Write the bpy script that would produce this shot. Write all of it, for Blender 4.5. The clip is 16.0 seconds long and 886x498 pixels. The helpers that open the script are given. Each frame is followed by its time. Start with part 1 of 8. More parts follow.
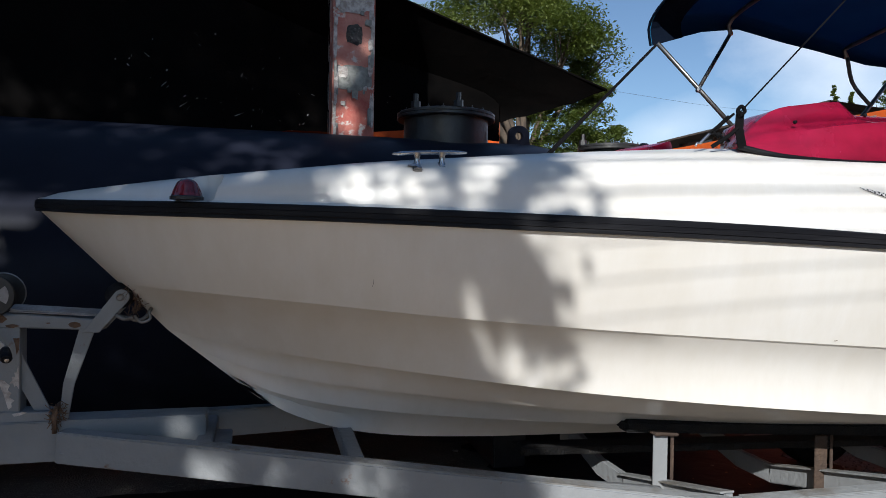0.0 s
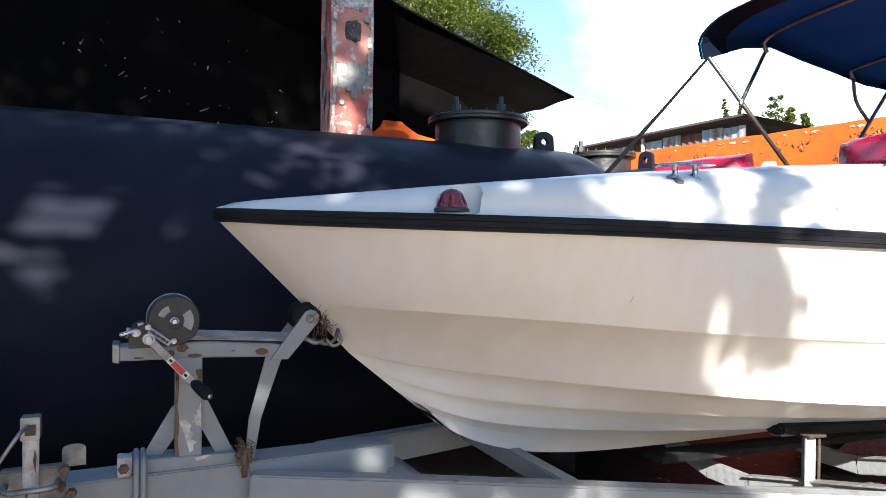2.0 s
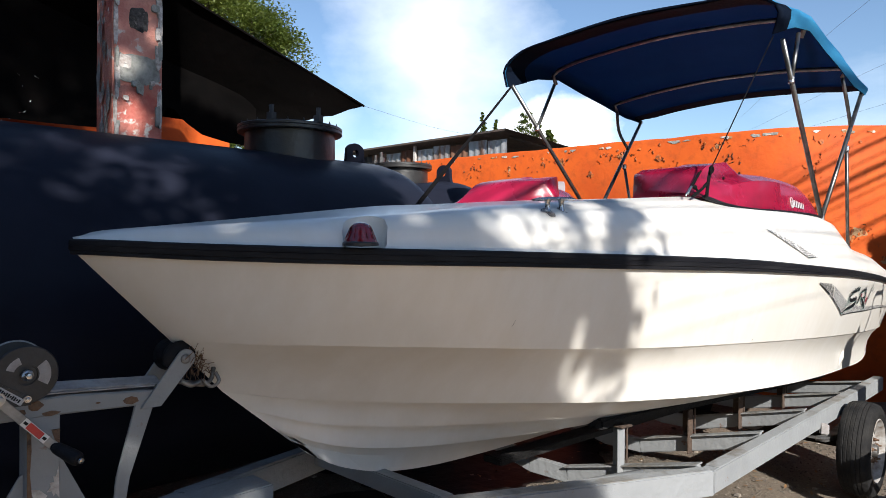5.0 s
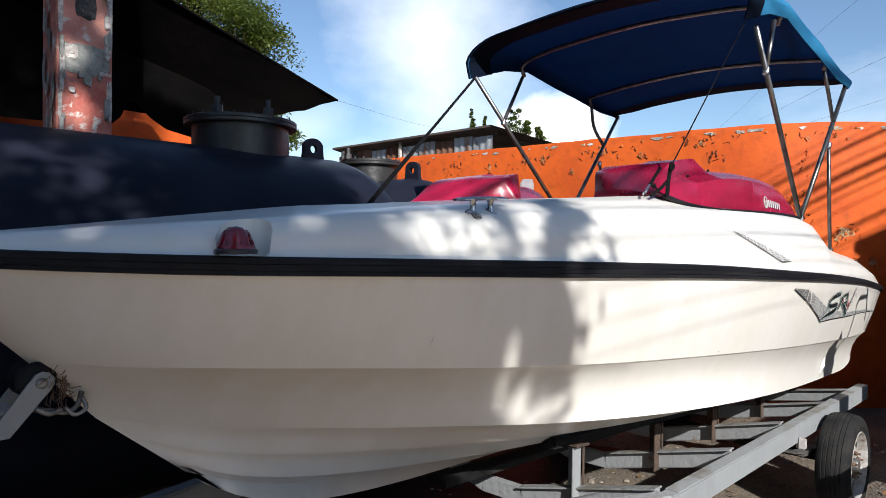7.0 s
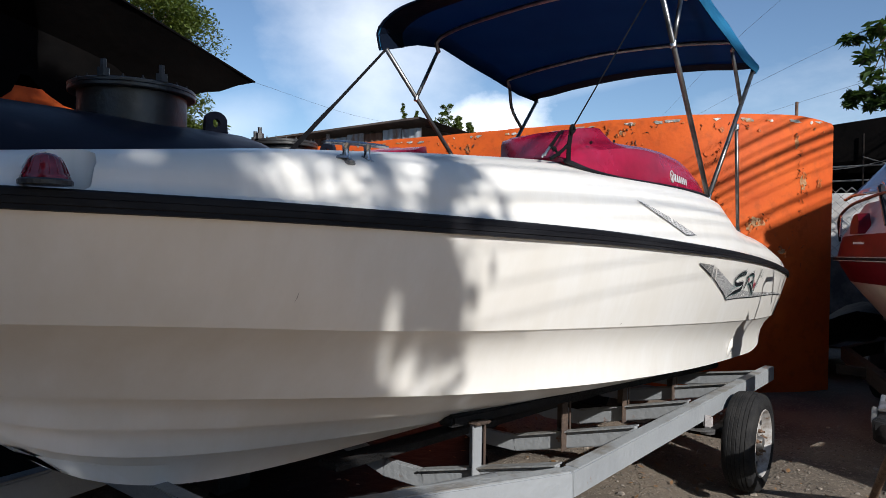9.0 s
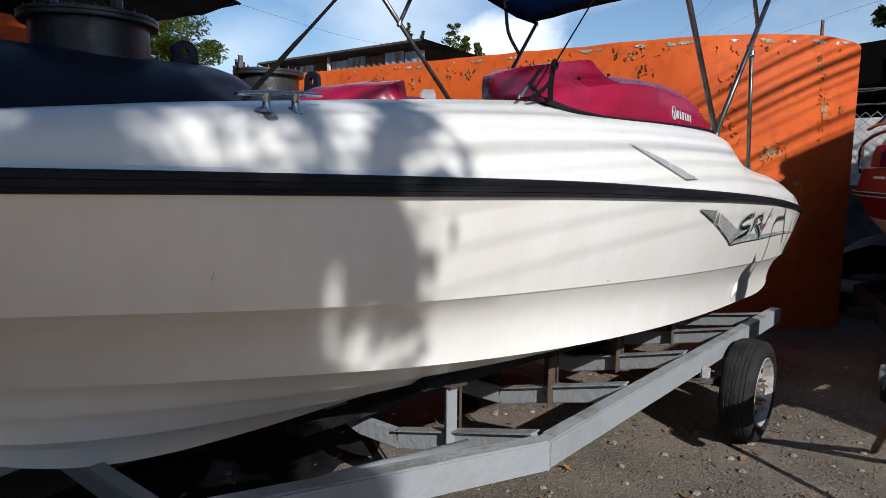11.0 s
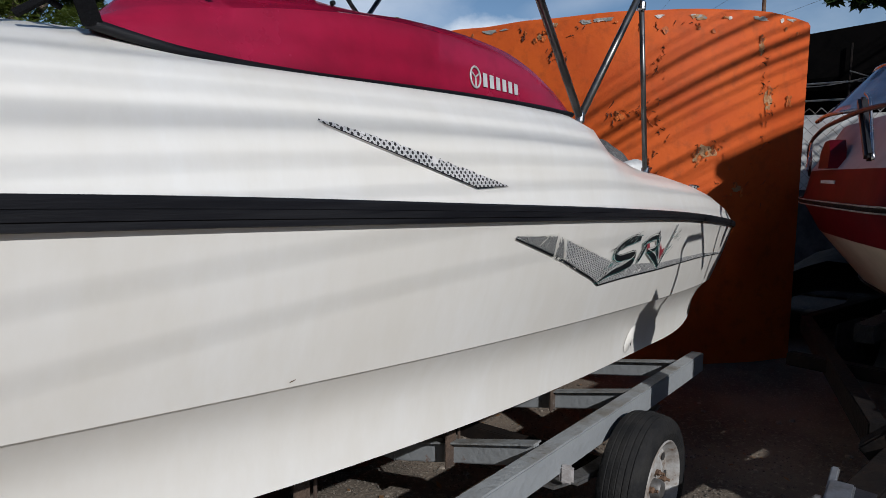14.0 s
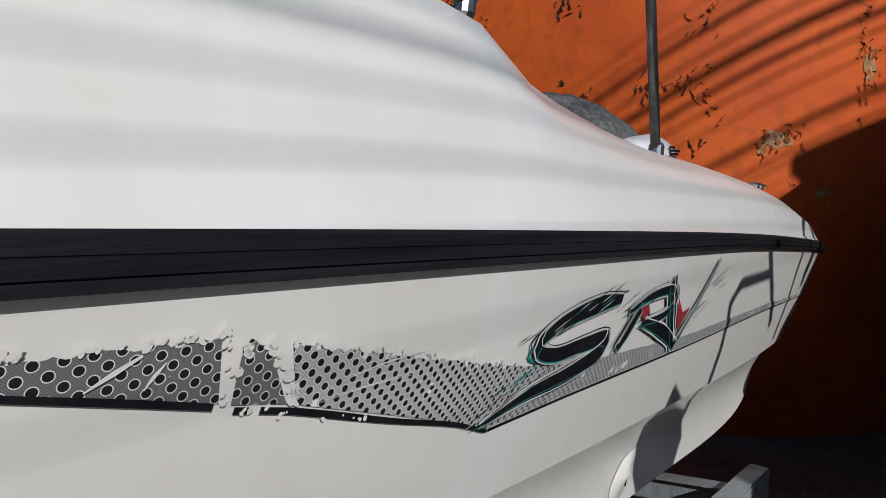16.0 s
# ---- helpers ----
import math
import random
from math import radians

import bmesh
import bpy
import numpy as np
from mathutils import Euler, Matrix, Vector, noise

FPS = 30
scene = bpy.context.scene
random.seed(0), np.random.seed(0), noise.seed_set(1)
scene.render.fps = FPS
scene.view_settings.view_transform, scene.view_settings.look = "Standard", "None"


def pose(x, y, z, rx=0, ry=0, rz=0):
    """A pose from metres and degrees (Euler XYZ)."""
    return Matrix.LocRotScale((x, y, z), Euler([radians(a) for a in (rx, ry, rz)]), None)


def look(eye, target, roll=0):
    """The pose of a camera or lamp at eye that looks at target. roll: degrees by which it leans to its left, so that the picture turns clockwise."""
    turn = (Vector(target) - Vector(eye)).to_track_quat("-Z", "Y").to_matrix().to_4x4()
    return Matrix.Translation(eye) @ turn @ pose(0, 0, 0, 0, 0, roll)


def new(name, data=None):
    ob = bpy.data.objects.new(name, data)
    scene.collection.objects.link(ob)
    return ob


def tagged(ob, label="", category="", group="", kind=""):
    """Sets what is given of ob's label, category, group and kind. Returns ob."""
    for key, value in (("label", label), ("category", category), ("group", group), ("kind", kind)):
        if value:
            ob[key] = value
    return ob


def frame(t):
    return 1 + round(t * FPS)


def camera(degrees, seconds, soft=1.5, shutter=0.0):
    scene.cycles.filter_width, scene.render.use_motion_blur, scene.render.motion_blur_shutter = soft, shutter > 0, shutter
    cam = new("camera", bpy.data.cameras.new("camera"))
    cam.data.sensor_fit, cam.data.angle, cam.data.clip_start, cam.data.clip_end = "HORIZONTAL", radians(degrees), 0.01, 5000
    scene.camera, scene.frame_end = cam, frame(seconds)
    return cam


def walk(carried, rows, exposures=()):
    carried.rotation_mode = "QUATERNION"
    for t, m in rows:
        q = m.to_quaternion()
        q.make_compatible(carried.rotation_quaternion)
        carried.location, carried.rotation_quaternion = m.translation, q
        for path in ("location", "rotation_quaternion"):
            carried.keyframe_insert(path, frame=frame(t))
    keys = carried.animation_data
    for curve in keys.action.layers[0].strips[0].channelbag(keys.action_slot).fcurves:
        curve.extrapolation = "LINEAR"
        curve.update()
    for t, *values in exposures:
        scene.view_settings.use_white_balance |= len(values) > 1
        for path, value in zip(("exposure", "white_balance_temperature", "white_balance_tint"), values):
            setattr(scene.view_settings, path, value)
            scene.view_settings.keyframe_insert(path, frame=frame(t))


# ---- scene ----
cam = camera(67.3, 16.0, soft=0.75)
PATH = [
    (0, (0.066, 0.0781, 1.3112), (0.6193, 2.2066, 1.2804), 0.9),
    (0.5, (-0.165, 0.1837, 1.2947), (0.44, 2.299, 1.2639), 0.7),
    (1, (-0.4103, 0.3432, 1.3255), (0.2343, 2.4464, 1.2925), 0.8),
    (1.5, (-0.6787, 0.4257, 1.3365), (0.0121, 2.5146, 1.3079), 0.7),
    (2, (-0.8459, 0.5137, 1.3332), (0.0902, 2.5047, 1.3101), 0.7),
    (2.5, (-0.9295, 0.6468, 1.3574), (0.1364, 2.5707, 1.331), 0.6),
    (3, (-1.0362, 0.7051, 1.3563), (0.1892, 2.5322, 1.3365), 0.6),
    (3.5, (-1.1286, 0.7194, 1.3453), (0.3212, 2.3738, 1.3343), 0.6),
    (4, (-1.1594, 0.7315, 1.3596), (0.4015, 2.2825, 1.3431), 0.5),
    (6.5, (-0.957, 0.671, 1.4652), (0.6237, 2.2, 1.4443), 0.5),
    (7, (-0.8283, 0.7128, 1.4366), (0.7557, 2.2396, 1.4091), 0.6),
    (7.5, (-0.7139, 0.7755, 1.4102), (0.8932, 2.2781, 1.3805), 0.6),
    (8, (-0.6699, 0.715, 1.3772), (0.9636, 2.1879, 1.3563), 0.7),
    (8.5, (-0.6435, 0.6897, 1.3354), (1.045, 2.101, 1.3167), 0.8),
    (9, (-0.6204, 0.6952, 1.3178), (1.1, 2.0647, 1.2947), 0.9),
    (11.3, (-0.3179, 0.7282, 1.4135), (1.3673, 2.112, 1.1187), 0.3),
    (11.5, (-0.2893, 0.7304, 1.4135), (1.4102, 2.0988, 1.1231), 0.2),
    (12, (-0.0627, 0.7051, 1.4168), (1.6489, 2.057, 1.1308), 0.2),
    (12.5, (0.1606, 0.7062, 1.4113), (1.8733, 2.0592, 1.1352), 0.2),
    (13, (0.4037, 0.7909, 1.408), (2.1494, 2.1032, 1.1462), 0.4),
    (13.5, (0.66, 0.7667, 1.4091), (2.42, 2.0614, 1.1528), 0.4),
    (14, (0.9636, 0.7986, 1.3992), (2.695, 2.1318, 1.1407), 0.4),
    (14.5, (1.2716, 0.8877, 1.3981), (2.9964, 2.2286, 1.1363), 0.7),
    (15, (1.6104, 0.9625, 1.397), (3.2945, 2.354, 1.1407), 0.4),
    (15.5, (1.9404, 1.1, 1.3706), (3.542, 2.585, 1.1132), 0.5),
    (16, (2.2726, 1.188, 1.3486), (3.8852, 2.6631, 1.1033), 0.8),
]
EXPOSURES = [(0, 0.32, 6250, 9), (0.7, 0.88, 6350, 10), (1.1, 1.28, 6500, 10), (1.6, 1.92, 6600, 10), (3.5, 1.58, 6600, 10), (4.2, 1.16, 6600, 10), (6.5, 0.78, 6450, 10), (9, 0.42, 6300, 10), (11.5, 0.2, 6150, 10), (12.5, -0.08, 6150, 10), (14.5, -0.28, 6080, 10), (16, -0.33, 6080, 10)]
walk(cam, [(t, look(eye, target, roll)) for t, eye, target, roll in PATH], EXPOSURES)

# ---- world and sun ----
SUN_DIR = Vector((0.416, 0.762, -0.5)).normalized()
sun = new("sun", bpy.data.lights.new("sun", "SUN"))
sun.data.energy, sun.data.angle, sun.data.color = 4.5, radians(0.48), (1.0, 0.968, 0.92)
sun.matrix_world = Matrix.Translation((0, -10, 15)) @ SUN_DIR.to_track_quat("-Z", "Y").to_matrix().to_4x4()
world = bpy.data.worlds.new("world")
scene.world = world
world.use_nodes = True
wn, wl = world.node_tree.nodes, world.node_tree.links
wn.clear()
wout, wbg, sky = wn.new("ShaderNodeOutputWorld"), wn.new("ShaderNodeBackground"), wn.new("ShaderNodeTexSky")
sky.sky_type, sky.sun_disc = "NISHITA", False
sky.sun_elevation = math.asin(-SUN_DIR.z)
sky.sun_rotation = math.atan2(-SUN_DIR.x, -SUN_DIR.y)
sky.air_density, sky.dust_density, sky.ozone_density = 1.0, 0.25, 3.2
wbg.inputs["Strength"].default_value = 0.084


def sky_math(op, a, b=None, c=None):
    """One arithmetic node of the sky."""
    k = wn.new("ShaderNodeMath")
    k.operation = op
    for i, v in enumerate((a, b, c)):
        if isinstance(v, (int, float)):
            k.inputs[i].default_value = v
        elif v is not None:
            wl.new(v, k.inputs[i])
    return k.outputs[0]


def sky_noise(scale, stretch, detail=9, rough=0.58):
    m, t = wn.new("ShaderNodeMapping"), wn.new("ShaderNodeTexNoise")
    m.inputs["Scale"].default_value, m.inputs["Location"].default_value = stretch, (0.35, 0.1, 0.15)
    t.inputs["Scale"].default_value, t.inputs["Detail"].default_value, t.inputs["Roughness"].default_value = scale, detail, rough
    wl.new(sky_dir, m.inputs[0]); wl.new(m.outputs[0], t.inputs["Vector"])
    return t.outputs["Fac"]


def sky_dot(v):
    k = wn.new("ShaderNodeVectorMath")
    k.operation = "DOT_PRODUCT"
    k.inputs[1].default_value = v
    wl.new(sky_dir, k.inputs[0])
    return k.outputs["Value"]


sky_dir = wn.new("ShaderNodeTexCoord").outputs["Generated"]
ragged, streaky = sky_noise(3.4, (1, 1, 1.6)), sky_noise(1.7, (1, 1, 2.4))
# clouds: compass direction, height over the horizon, half length, half breadth, lean (all degrees), raggedness, hardness, cover
CLOUDS = [(45.0, 17.0, 16, 9.0, 118, 1.9, 0.75, 0.80), (34.0, 9.0, 7.5, 4.2, 6, 2.1, 2.4, 1.0), (40.0, 5.0, 32, 4.5, 0, 1.2, 0.9, 0.62), (57.0, 9.0, 7, 3.0, 20, 1.5, 0.9, 0.45),
          (26.0, 13.5, 7, 1.6, 8, 1.8, 0.9, 0.35), (5.0, 6.0, 16, 4.0, 0, 1.2, 0.9, 0.5), (80.0, 14.0, 14, 6.0, 30, 1.5, 1.0, 0.6)]
cover_sky = sky_math("MULTIPLY", sky_math("MULTIPLY_ADD", streaky, 2.6, -1.45), 0.5)
cover_sky = sky_math("MINIMUM", sky_math("MAXIMUM", cover_sky, 0.0), 0.3)
for az, el, long_, broad, lean, rag_, hard, amount in CLOUDS:
    az, el, lean = radians(az), radians(el), radians(lean)
    c = Vector((math.cos(el) * math.cos(az), math.cos(el) * math.sin(az), math.sin(el)))
    right = Vector((math.sin(az), -math.cos(az), 0))
    up = right.cross(c)
    u, v = right * math.cos(lean) + up * math.sin(lean), up * math.cos(lean) - right * math.sin(lean)
    du, dv = sky_math("DIVIDE", sky_dot(u), math.sin(radians(long_))), sky_math("DIVIDE", sky_dot(v), math.sin(radians(broad)))
    d = sky_math("SQRT", sky_math("ADD", sky_math("MULTIPLY", du, du), sky_math("MULTIPLY", dv, dv)))
    k = sky_math("MULTIPLY_ADD", sky_math("SUBTRACT", ragged, 0.5), rag_, sky_math("SUBTRACT", 0.9, d))
    k = sky_math("MULTIPLY", k, hard)
    k = sky_math("MINIMUM", sky_math("MAXIMUM", k, 0.0), 1.0)
    k = sky_math("MULTIPLY", k, sky_math("MULTIPLY", sky_math("GREATER_THAN", sky_dot(c), 0.0), amount))
    cover_sky = sky_math("MAXIMUM", cover_sky, k)
cmix = wn.new("ShaderNodeMixRGB")
cmix.inputs[2].default_value = (11.6, 12.0, 12.5, 1)
wl.new(cover_sky, cmix.inputs[0]); wl.new(sky.outputs[0], cmix.inputs[1]); wl.new(cmix.outputs[0], wbg.inputs[0]); wl.new(wbg.outputs[0], wout.inputs[0])


# ---- materials ----
def mat(name, color, rough=0.5, metal=0.0, second=None, scale=4.0, spread=(0.4, 0.62), third=None, third_scale=30.0,
        third_spread=(0.6, 0.66), bump=0.0, bump_scale=60.0, coat=0.0, rand=0.0, rough2=None, stretch=(1, 1, 1), sheen=0.0):
    """A surface: base colour, a second one in soft patches, a third in small specks, fine relief."""
    m = bpy.data.materials.new(name)
    m.use_nodes = True
    n, l = m.node_tree.nodes, m.node_tree.links
    b = n["Principled BSDF"]
    b.inputs["Roughness"].default_value, b.inputs["Metallic"].default_value = rough, metal
    b.inputs["Coat Weight"].default_value = coat
    b.inputs["Sheen Weight"].default_value = sheen
    tc, mp = n.new("ShaderNodeTexCoord"), n.new("ShaderNodeMapping")
    mp.inputs["Scale"].default_value = stretch
    l.new(tc.outputs["Object"], mp.inputs[0])

    def noise_fac(sc, sp, detail=6):
        t, r = n.new("ShaderNodeTexNoise"), n.new("ShaderNodeValToRGB")
        t.inputs["Scale"].default_value, t.inputs["Detail"].default_value, t.inputs["Roughness"].default_value = sc, detail, 0.62
        r.color_ramp.elements[0].position, r.color_ramp.elements[1].position = sp
        l.new(mp.outputs[0], t.inputs["Vector"]); l.new(t.outputs["Fac"], r.inputs[0])
        return r.outputs[0]

    last = None
    rgb = n.new("ShaderNodeRGB"); rgb.outputs[0].default_value = (*color, 1)
    last = rgb.outputs[0]
    for col, sc, sp in ((second, scale, spread), (third, third_scale, third_spread)):
        if col is None:
            continue
        mx = n.new("ShaderNodeMixRGB")
        mx.inputs[2].default_value = (*col, 1)
        fac = noise_fac(sc, sp)
        l.new(fac, mx.inputs[0]); l.new(last, mx.inputs[1])
        last = mx.outputs[0]
        if rough2 is not None and col is second:
            mr = n.new("ShaderNodeMapRange")
            mr.inputs[3].default_value, mr.inputs[4].default_value = rough, rough2
            l.new(fac, mr.inputs[0]); l.new(mr.outputs[0], b.inputs["Roughness"])
    if rand:
        oi, hs, mr = n.new("ShaderNodeObjectInfo"), n.new("ShaderNodeHueSaturation"), n.new("ShaderNodeMapRange")
        mr.inputs[3].default_value, mr.inputs[4].default_value = 1 - rand, 1 + rand
        l.new(oi.outputs["Random"], mr.inputs[0]); l.new(mr.outputs[0], hs.inputs["Value"]); l.new(last, hs.inputs["Color"])
        last = hs.outputs[0]
    l.new(last, b.inputs["Base Color"])
    if bump:
        t, bp = n.new("ShaderNodeTexNoise"), n.new("ShaderNodeBump")
        t.inputs["Scale"].default_value, t.inputs["Detail"].default_value = bump_scale, 8
        bp.inputs["Strength"].default_value, bp.inputs["Distance"].default_value = bump, 0.02
        l.new(mp.outputs[0], t.inputs["Vector"]); l.new(t.outputs["Fac"], bp.inputs["Height"]); l.new(bp.outputs[0], b.inputs["Normal"])
    return m


GELCOAT = mat("gelcoat", (0.76, 0.745, 0.715), 0.28, second=(0.69, 0.655, 0.595), scale=2.2, spread=(0.25, 0.78), third=(0.655, 0.62, 0.555), third_scale=9, third_spread=(0.3, 0.95), coat=0.25, stretch=(1.7, 1, 0.6), rough2=0.36)
BLACK_RUBBER = mat("black_rubber", (0.007, 0.007, 0.009), 0.55, second=(0.014, 0.014, 0.016), scale=8, bump=0.1, stretch=(0.3, 3, 6))
BLACK_RUBBER.node_tree.nodes["Principled BSDF"].inputs["Specular IOR Level"].default_value = 0.16
TANK_PAINT = mat("tank_paint", (0.0112, 0.0128, 0.0208), 0.32, second=(0.0145, 0.0165, 0.0265), scale=2.5, third=(0.05, 0.05, 0.055), third_scale=26, third_spread=(0.72, 0.8), bump=0.05, bump_scale=9, rough2=0.42)
TANK_PAINT.node_tree.nodes["Principled BSDF"].inputs["Specular IOR Level"].default_value = 0.05
NECK_PAINT = mat("weathered_black_steel", (0.018, 0.018, 0.019), 0.38, second=(0.034, 0.033, 0.032), scale=5, third=(0.07, 0.06, 0.05), third_scale=22, third_spread=(0.68, 0.78), bump=0.15, bump_scale=30)
ORANGE = mat("orange_paint", (0.54, 0.092, 0.0105), 0.7, second=(0.43, 0.062, 0.009), scale=1.6, spread=(0.42, 0.7), third=(0.34, 0.062, 0.011), third_scale=11, third_spread=(0.5, 0.78), bump=0.2, bump_scale=18)
ORANGE.node_tree.nodes["Principled BSDF"].inputs["Specular IOR Level"].default_value = 0.25
CRACK = mat("curled_paint_edge", (0.05, 0.022, 0.012), 0.8, second=(0.02, 0.012, 0.01), scale=30)
PLASTER = mat("bare_plaster", (0.40, 0.25, 0.13), 0.85, second=(0.3, 0.12, 0.04), scale=20, bump=0.6, bump_scale=60)
FLAKE = mat("paint_flake", (0.6, 0.14, 0.02), 0.6, second=(0.16, 0.05, 0.02), scale=30, rand=0.3)
CONCRETE = mat("concrete", (0.36, 0.35, 0.33), 0.85, second=(0.22, 0.21, 0.2), scale=9, bump=0.5, bump_scale=50)
RED_POST = mat("flaking_red_paint", (0.42, 0.10, 0.075), 0.75, second=(0.56, 0.25, 0.195), scale=2.0, spread=(0.38, 0.56), third=(0.6, 0.55, 0.5), third_scale=9, third_spread=(0.56, 0.62), bump=0.5, bump_scale=40)
GREY_PATCH = mat("cement_patch", (0.34, 0.34, 0.31), 0.9, second=(0.2, 0.2, 0.18), scale=14, bump=0.6, bump_scale=50)
CAVITY = mat("rough_dark_cavity", (0.10, 0.092, 0.085), 0.95, second=(0.035, 0.032, 0.03), scale=16, third=(0.2, 0.18, 0.16), third_scale=40, bump=1.0, bump_scale=60)
WHITE_FLAKE = mat("old_white_paint", (0.62, 0.58, 0.54), 0.8, second=(0.35, 0.3, 0.27), scale=25, bump=0.4)
# Set darker than black plastic: the shelter's deep shade is in the colour.
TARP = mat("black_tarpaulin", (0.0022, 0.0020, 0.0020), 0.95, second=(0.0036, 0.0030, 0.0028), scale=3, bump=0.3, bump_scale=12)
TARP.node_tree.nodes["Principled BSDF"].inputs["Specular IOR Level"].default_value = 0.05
TRAILER_PAINT = mat("grey_trailer_paint", (0.255, 0.266, 0.273), 0.5, second=(0.20, 0.21, 0.217), scale=3, spread=(0.4, 0.75), third=(0.17, 0.07, 0.03), third_scale=11, third_spread=(0.66, 0.73), bump=0.25, bump_scale=30, rough2=0.65)
RUST = mat("rusty_steel", (0.10, 0.055, 0.033), 0.8, second=(0.17, 0.10, 0.058), scale=18, third=(0.05, 0.03, 0.02), third_scale=40, bump=0.6, bump_scale=70)
STEEL = mat("stainless_steel", (0.55, 0.55, 0.56), 0.22, 1.0, second=(0.42, 0.42, 0.43), scale=20, rough2=0.35)
FRAME_STEEL = mat("weathered_tube", (0.22, 0.215, 0.21), 0.28, 0.9, second=(0.13, 0.125, 0.12), scale=14, third=(0.1, 0.07, 0.05), third_scale=30, third_spread=(0.66, 0.74), rough2=0.45)
DARK_STEEL = mat("worn_zinc", (0.33, 0.33, 0.33), 0.42, 0.8, second=(0.16, 0.15, 0.14), scale=12, rough2=0.6)
BLACK_PAINT = mat("black_steel", (0.014, 0.014, 0.015), 0.38, second=(0.03, 0.03, 0.032), scale=10, bump=0.1)
TYRE = mat("tyre_rubber", (0.010, 0.010, 0.011), 0.8, second=(0.022, 0.021, 0.02), scale=9, bump=0.3, bump_scale=80)
for dull in (TYRE,):
    dull.node_tree.nodes["Principled BSDF"].inputs["Specular IOR Level"].default_value = 0.2
RIM = mat("silver_rim_paint", (0.36, 0.355, 0.345), 0.6, 0.0, second=(0.19, 0.16, 0.135), scale=12, spread=(0.4, 0.62), third=(0.12, 0.07, 0.045), third_scale=24, third_spread=(0.6, 0.72), rough2=0.65, bump=0.2)
CARPET = mat("black_bunk_carpet", (0.006, 0.006, 0.007), 0.95, second=(0.014, 0.013, 0.012), scale=20, bump=0.6, bump_scale=150)
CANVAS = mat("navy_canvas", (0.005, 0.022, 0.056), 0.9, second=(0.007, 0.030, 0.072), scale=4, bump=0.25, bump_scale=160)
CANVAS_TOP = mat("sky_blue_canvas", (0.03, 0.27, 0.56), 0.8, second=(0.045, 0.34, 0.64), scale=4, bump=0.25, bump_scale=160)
NAVY_HEM = mat("dark_hem", (0.003, 0.006, 0.014), 0.8, bump=0.2)
MAGENTA = mat("magenta_plastic", (0.27, 0.006, 0.030), 0.25, second=(0.36, 0.009, 0.046), scale=2.0, third=(0.15, 0.004, 0.018), third_scale=5, third_spread=(0.45, 0.85), coat=0.15, rough2=0.3, bump=0.12, bump_scale=6)
RED_LENS = mat("dark_red_lens", (0.12, 0.006, 0.012), 0.18, second=(0.2, 0.01, 0.02), scale=18, coat=0.6)
WHITE_PAINT = mat("white_paint", (0.7, 0.69, 0.67), 0.6, second=(0.5, 0.48, 0.45), scale=3)
GROUND = mat("oily_dirt", (0.165, 0.131, 0.098), 0.92, second=(0.085, 0.069, 0.053), scale=1.8, spread=(0.4, 0.66), third=(0.24, 0.205, 0.16), third_scale=48, third_spread=(0.54, 0.68), bump=0.55, bump_scale=95)
WORN_EDGE = mat("worn_edge", (0.25, 0.26, 0.262), 0.6, second=(0.15, 0.135, 0.115), scale=6, spread=(0.45, 0.65), third=(0.09, 0.06, 0.04), third_scale=22, third_spread=(0.66, 0.72), bump=0.3)
OLD_RUST = mat("brown_rust", (0.055, 0.037, 0.028), 0.85, second=(0.085, 0.055, 0.038), scale=14, third=(0.17, 0.165, 0.155), third_scale=12, third_spread=(0.58, 0.66), bump=0.5, bump_scale=70)
# Warm pale colour chosen for the light it throws back onto the hull.
BOUNCE_SLAB = mat("warm_bounce_slab", (0.45, 0.315, 0.19), 0.9, second=(0.35, 0.24, 0.145), scale=2, bump=0.4, bump_scale=40)
GRAVEL = mat("gravel", (0.19, 0.160, 0.127), 0.9, second=(0.11, 0.097, 0.083), scale=30, rand=0.4, bump=0.4)
# Plastic on the far scrap heap; elsewhere it paints shade onto the ground.
SHEETING_AND_SHADE = mat("black_sheet_and_shade", (0.008, 0.008, 0.009), 0.6, second=(0.018, 0.016, 0.015), scale=3, third=(0.05, 0.043, 0.036), third_scale=18, third_spread=(0.62, 0.75), bump=0.4, bump_scale=14)
SHEETING_AND_SHADE.node_tree.nodes["Principled BSDF"].inputs["Specular IOR Level"].default_value = 0.12
DRY_LEAF = mat("dry_leaf", (0.24, 0.13, 0.05), 0.8, second=(0.14, 0.07, 0.03), scale=20)
BARK = mat("bark", (0.12, 0.09, 0.065), 0.9, second=(0.06, 0.045, 0.035), scale=6, bump=0.8, bump_scale=20, stretch=(1, 1, 0.3))
CORRUGATED = mat("corrugated_iron", (0.36, 0.37, 0.38), 0.5, 0.5, second=(0.24, 0.12, 0.07), scale=1.6, spread=(0.5, 0.58), third=(0.16, 0.07, 0.04), third_scale=5, third_spread=(0.55, 0.7), stretch=(1, 1, 0.4))
RUST_SHEET = mat("rusted_iron_sheet", (0.13, 0.055, 0.03), 0.8, 0.1, second=(0.22, 0.12, 0.075), scale=2.5, spread=(0.45, 0.65), third=(0.32, 0.29, 0.27), third_scale=6, third_spread=(0.6, 0.75), stretch=(1, 1, 0.35), bump=0.2)
ROOF_IRON = mat("rusty_roof_iron", (0.10, 0.075, 0.06), 0.7, second=(0.05, 0.04, 0.035), scale=3, bump=0.2)
BOAT_RED = mat("red_gelcoat", (0.13, 0.003, 0.009), 0.5, second=(0.085, 0.0025, 0.007), scale=4)
RAIL_RED = mat("faded_rail_paint", (0.05, 0.009, 0.008), 0.5, second=(0.022, 0.008, 0.007), scale=12)
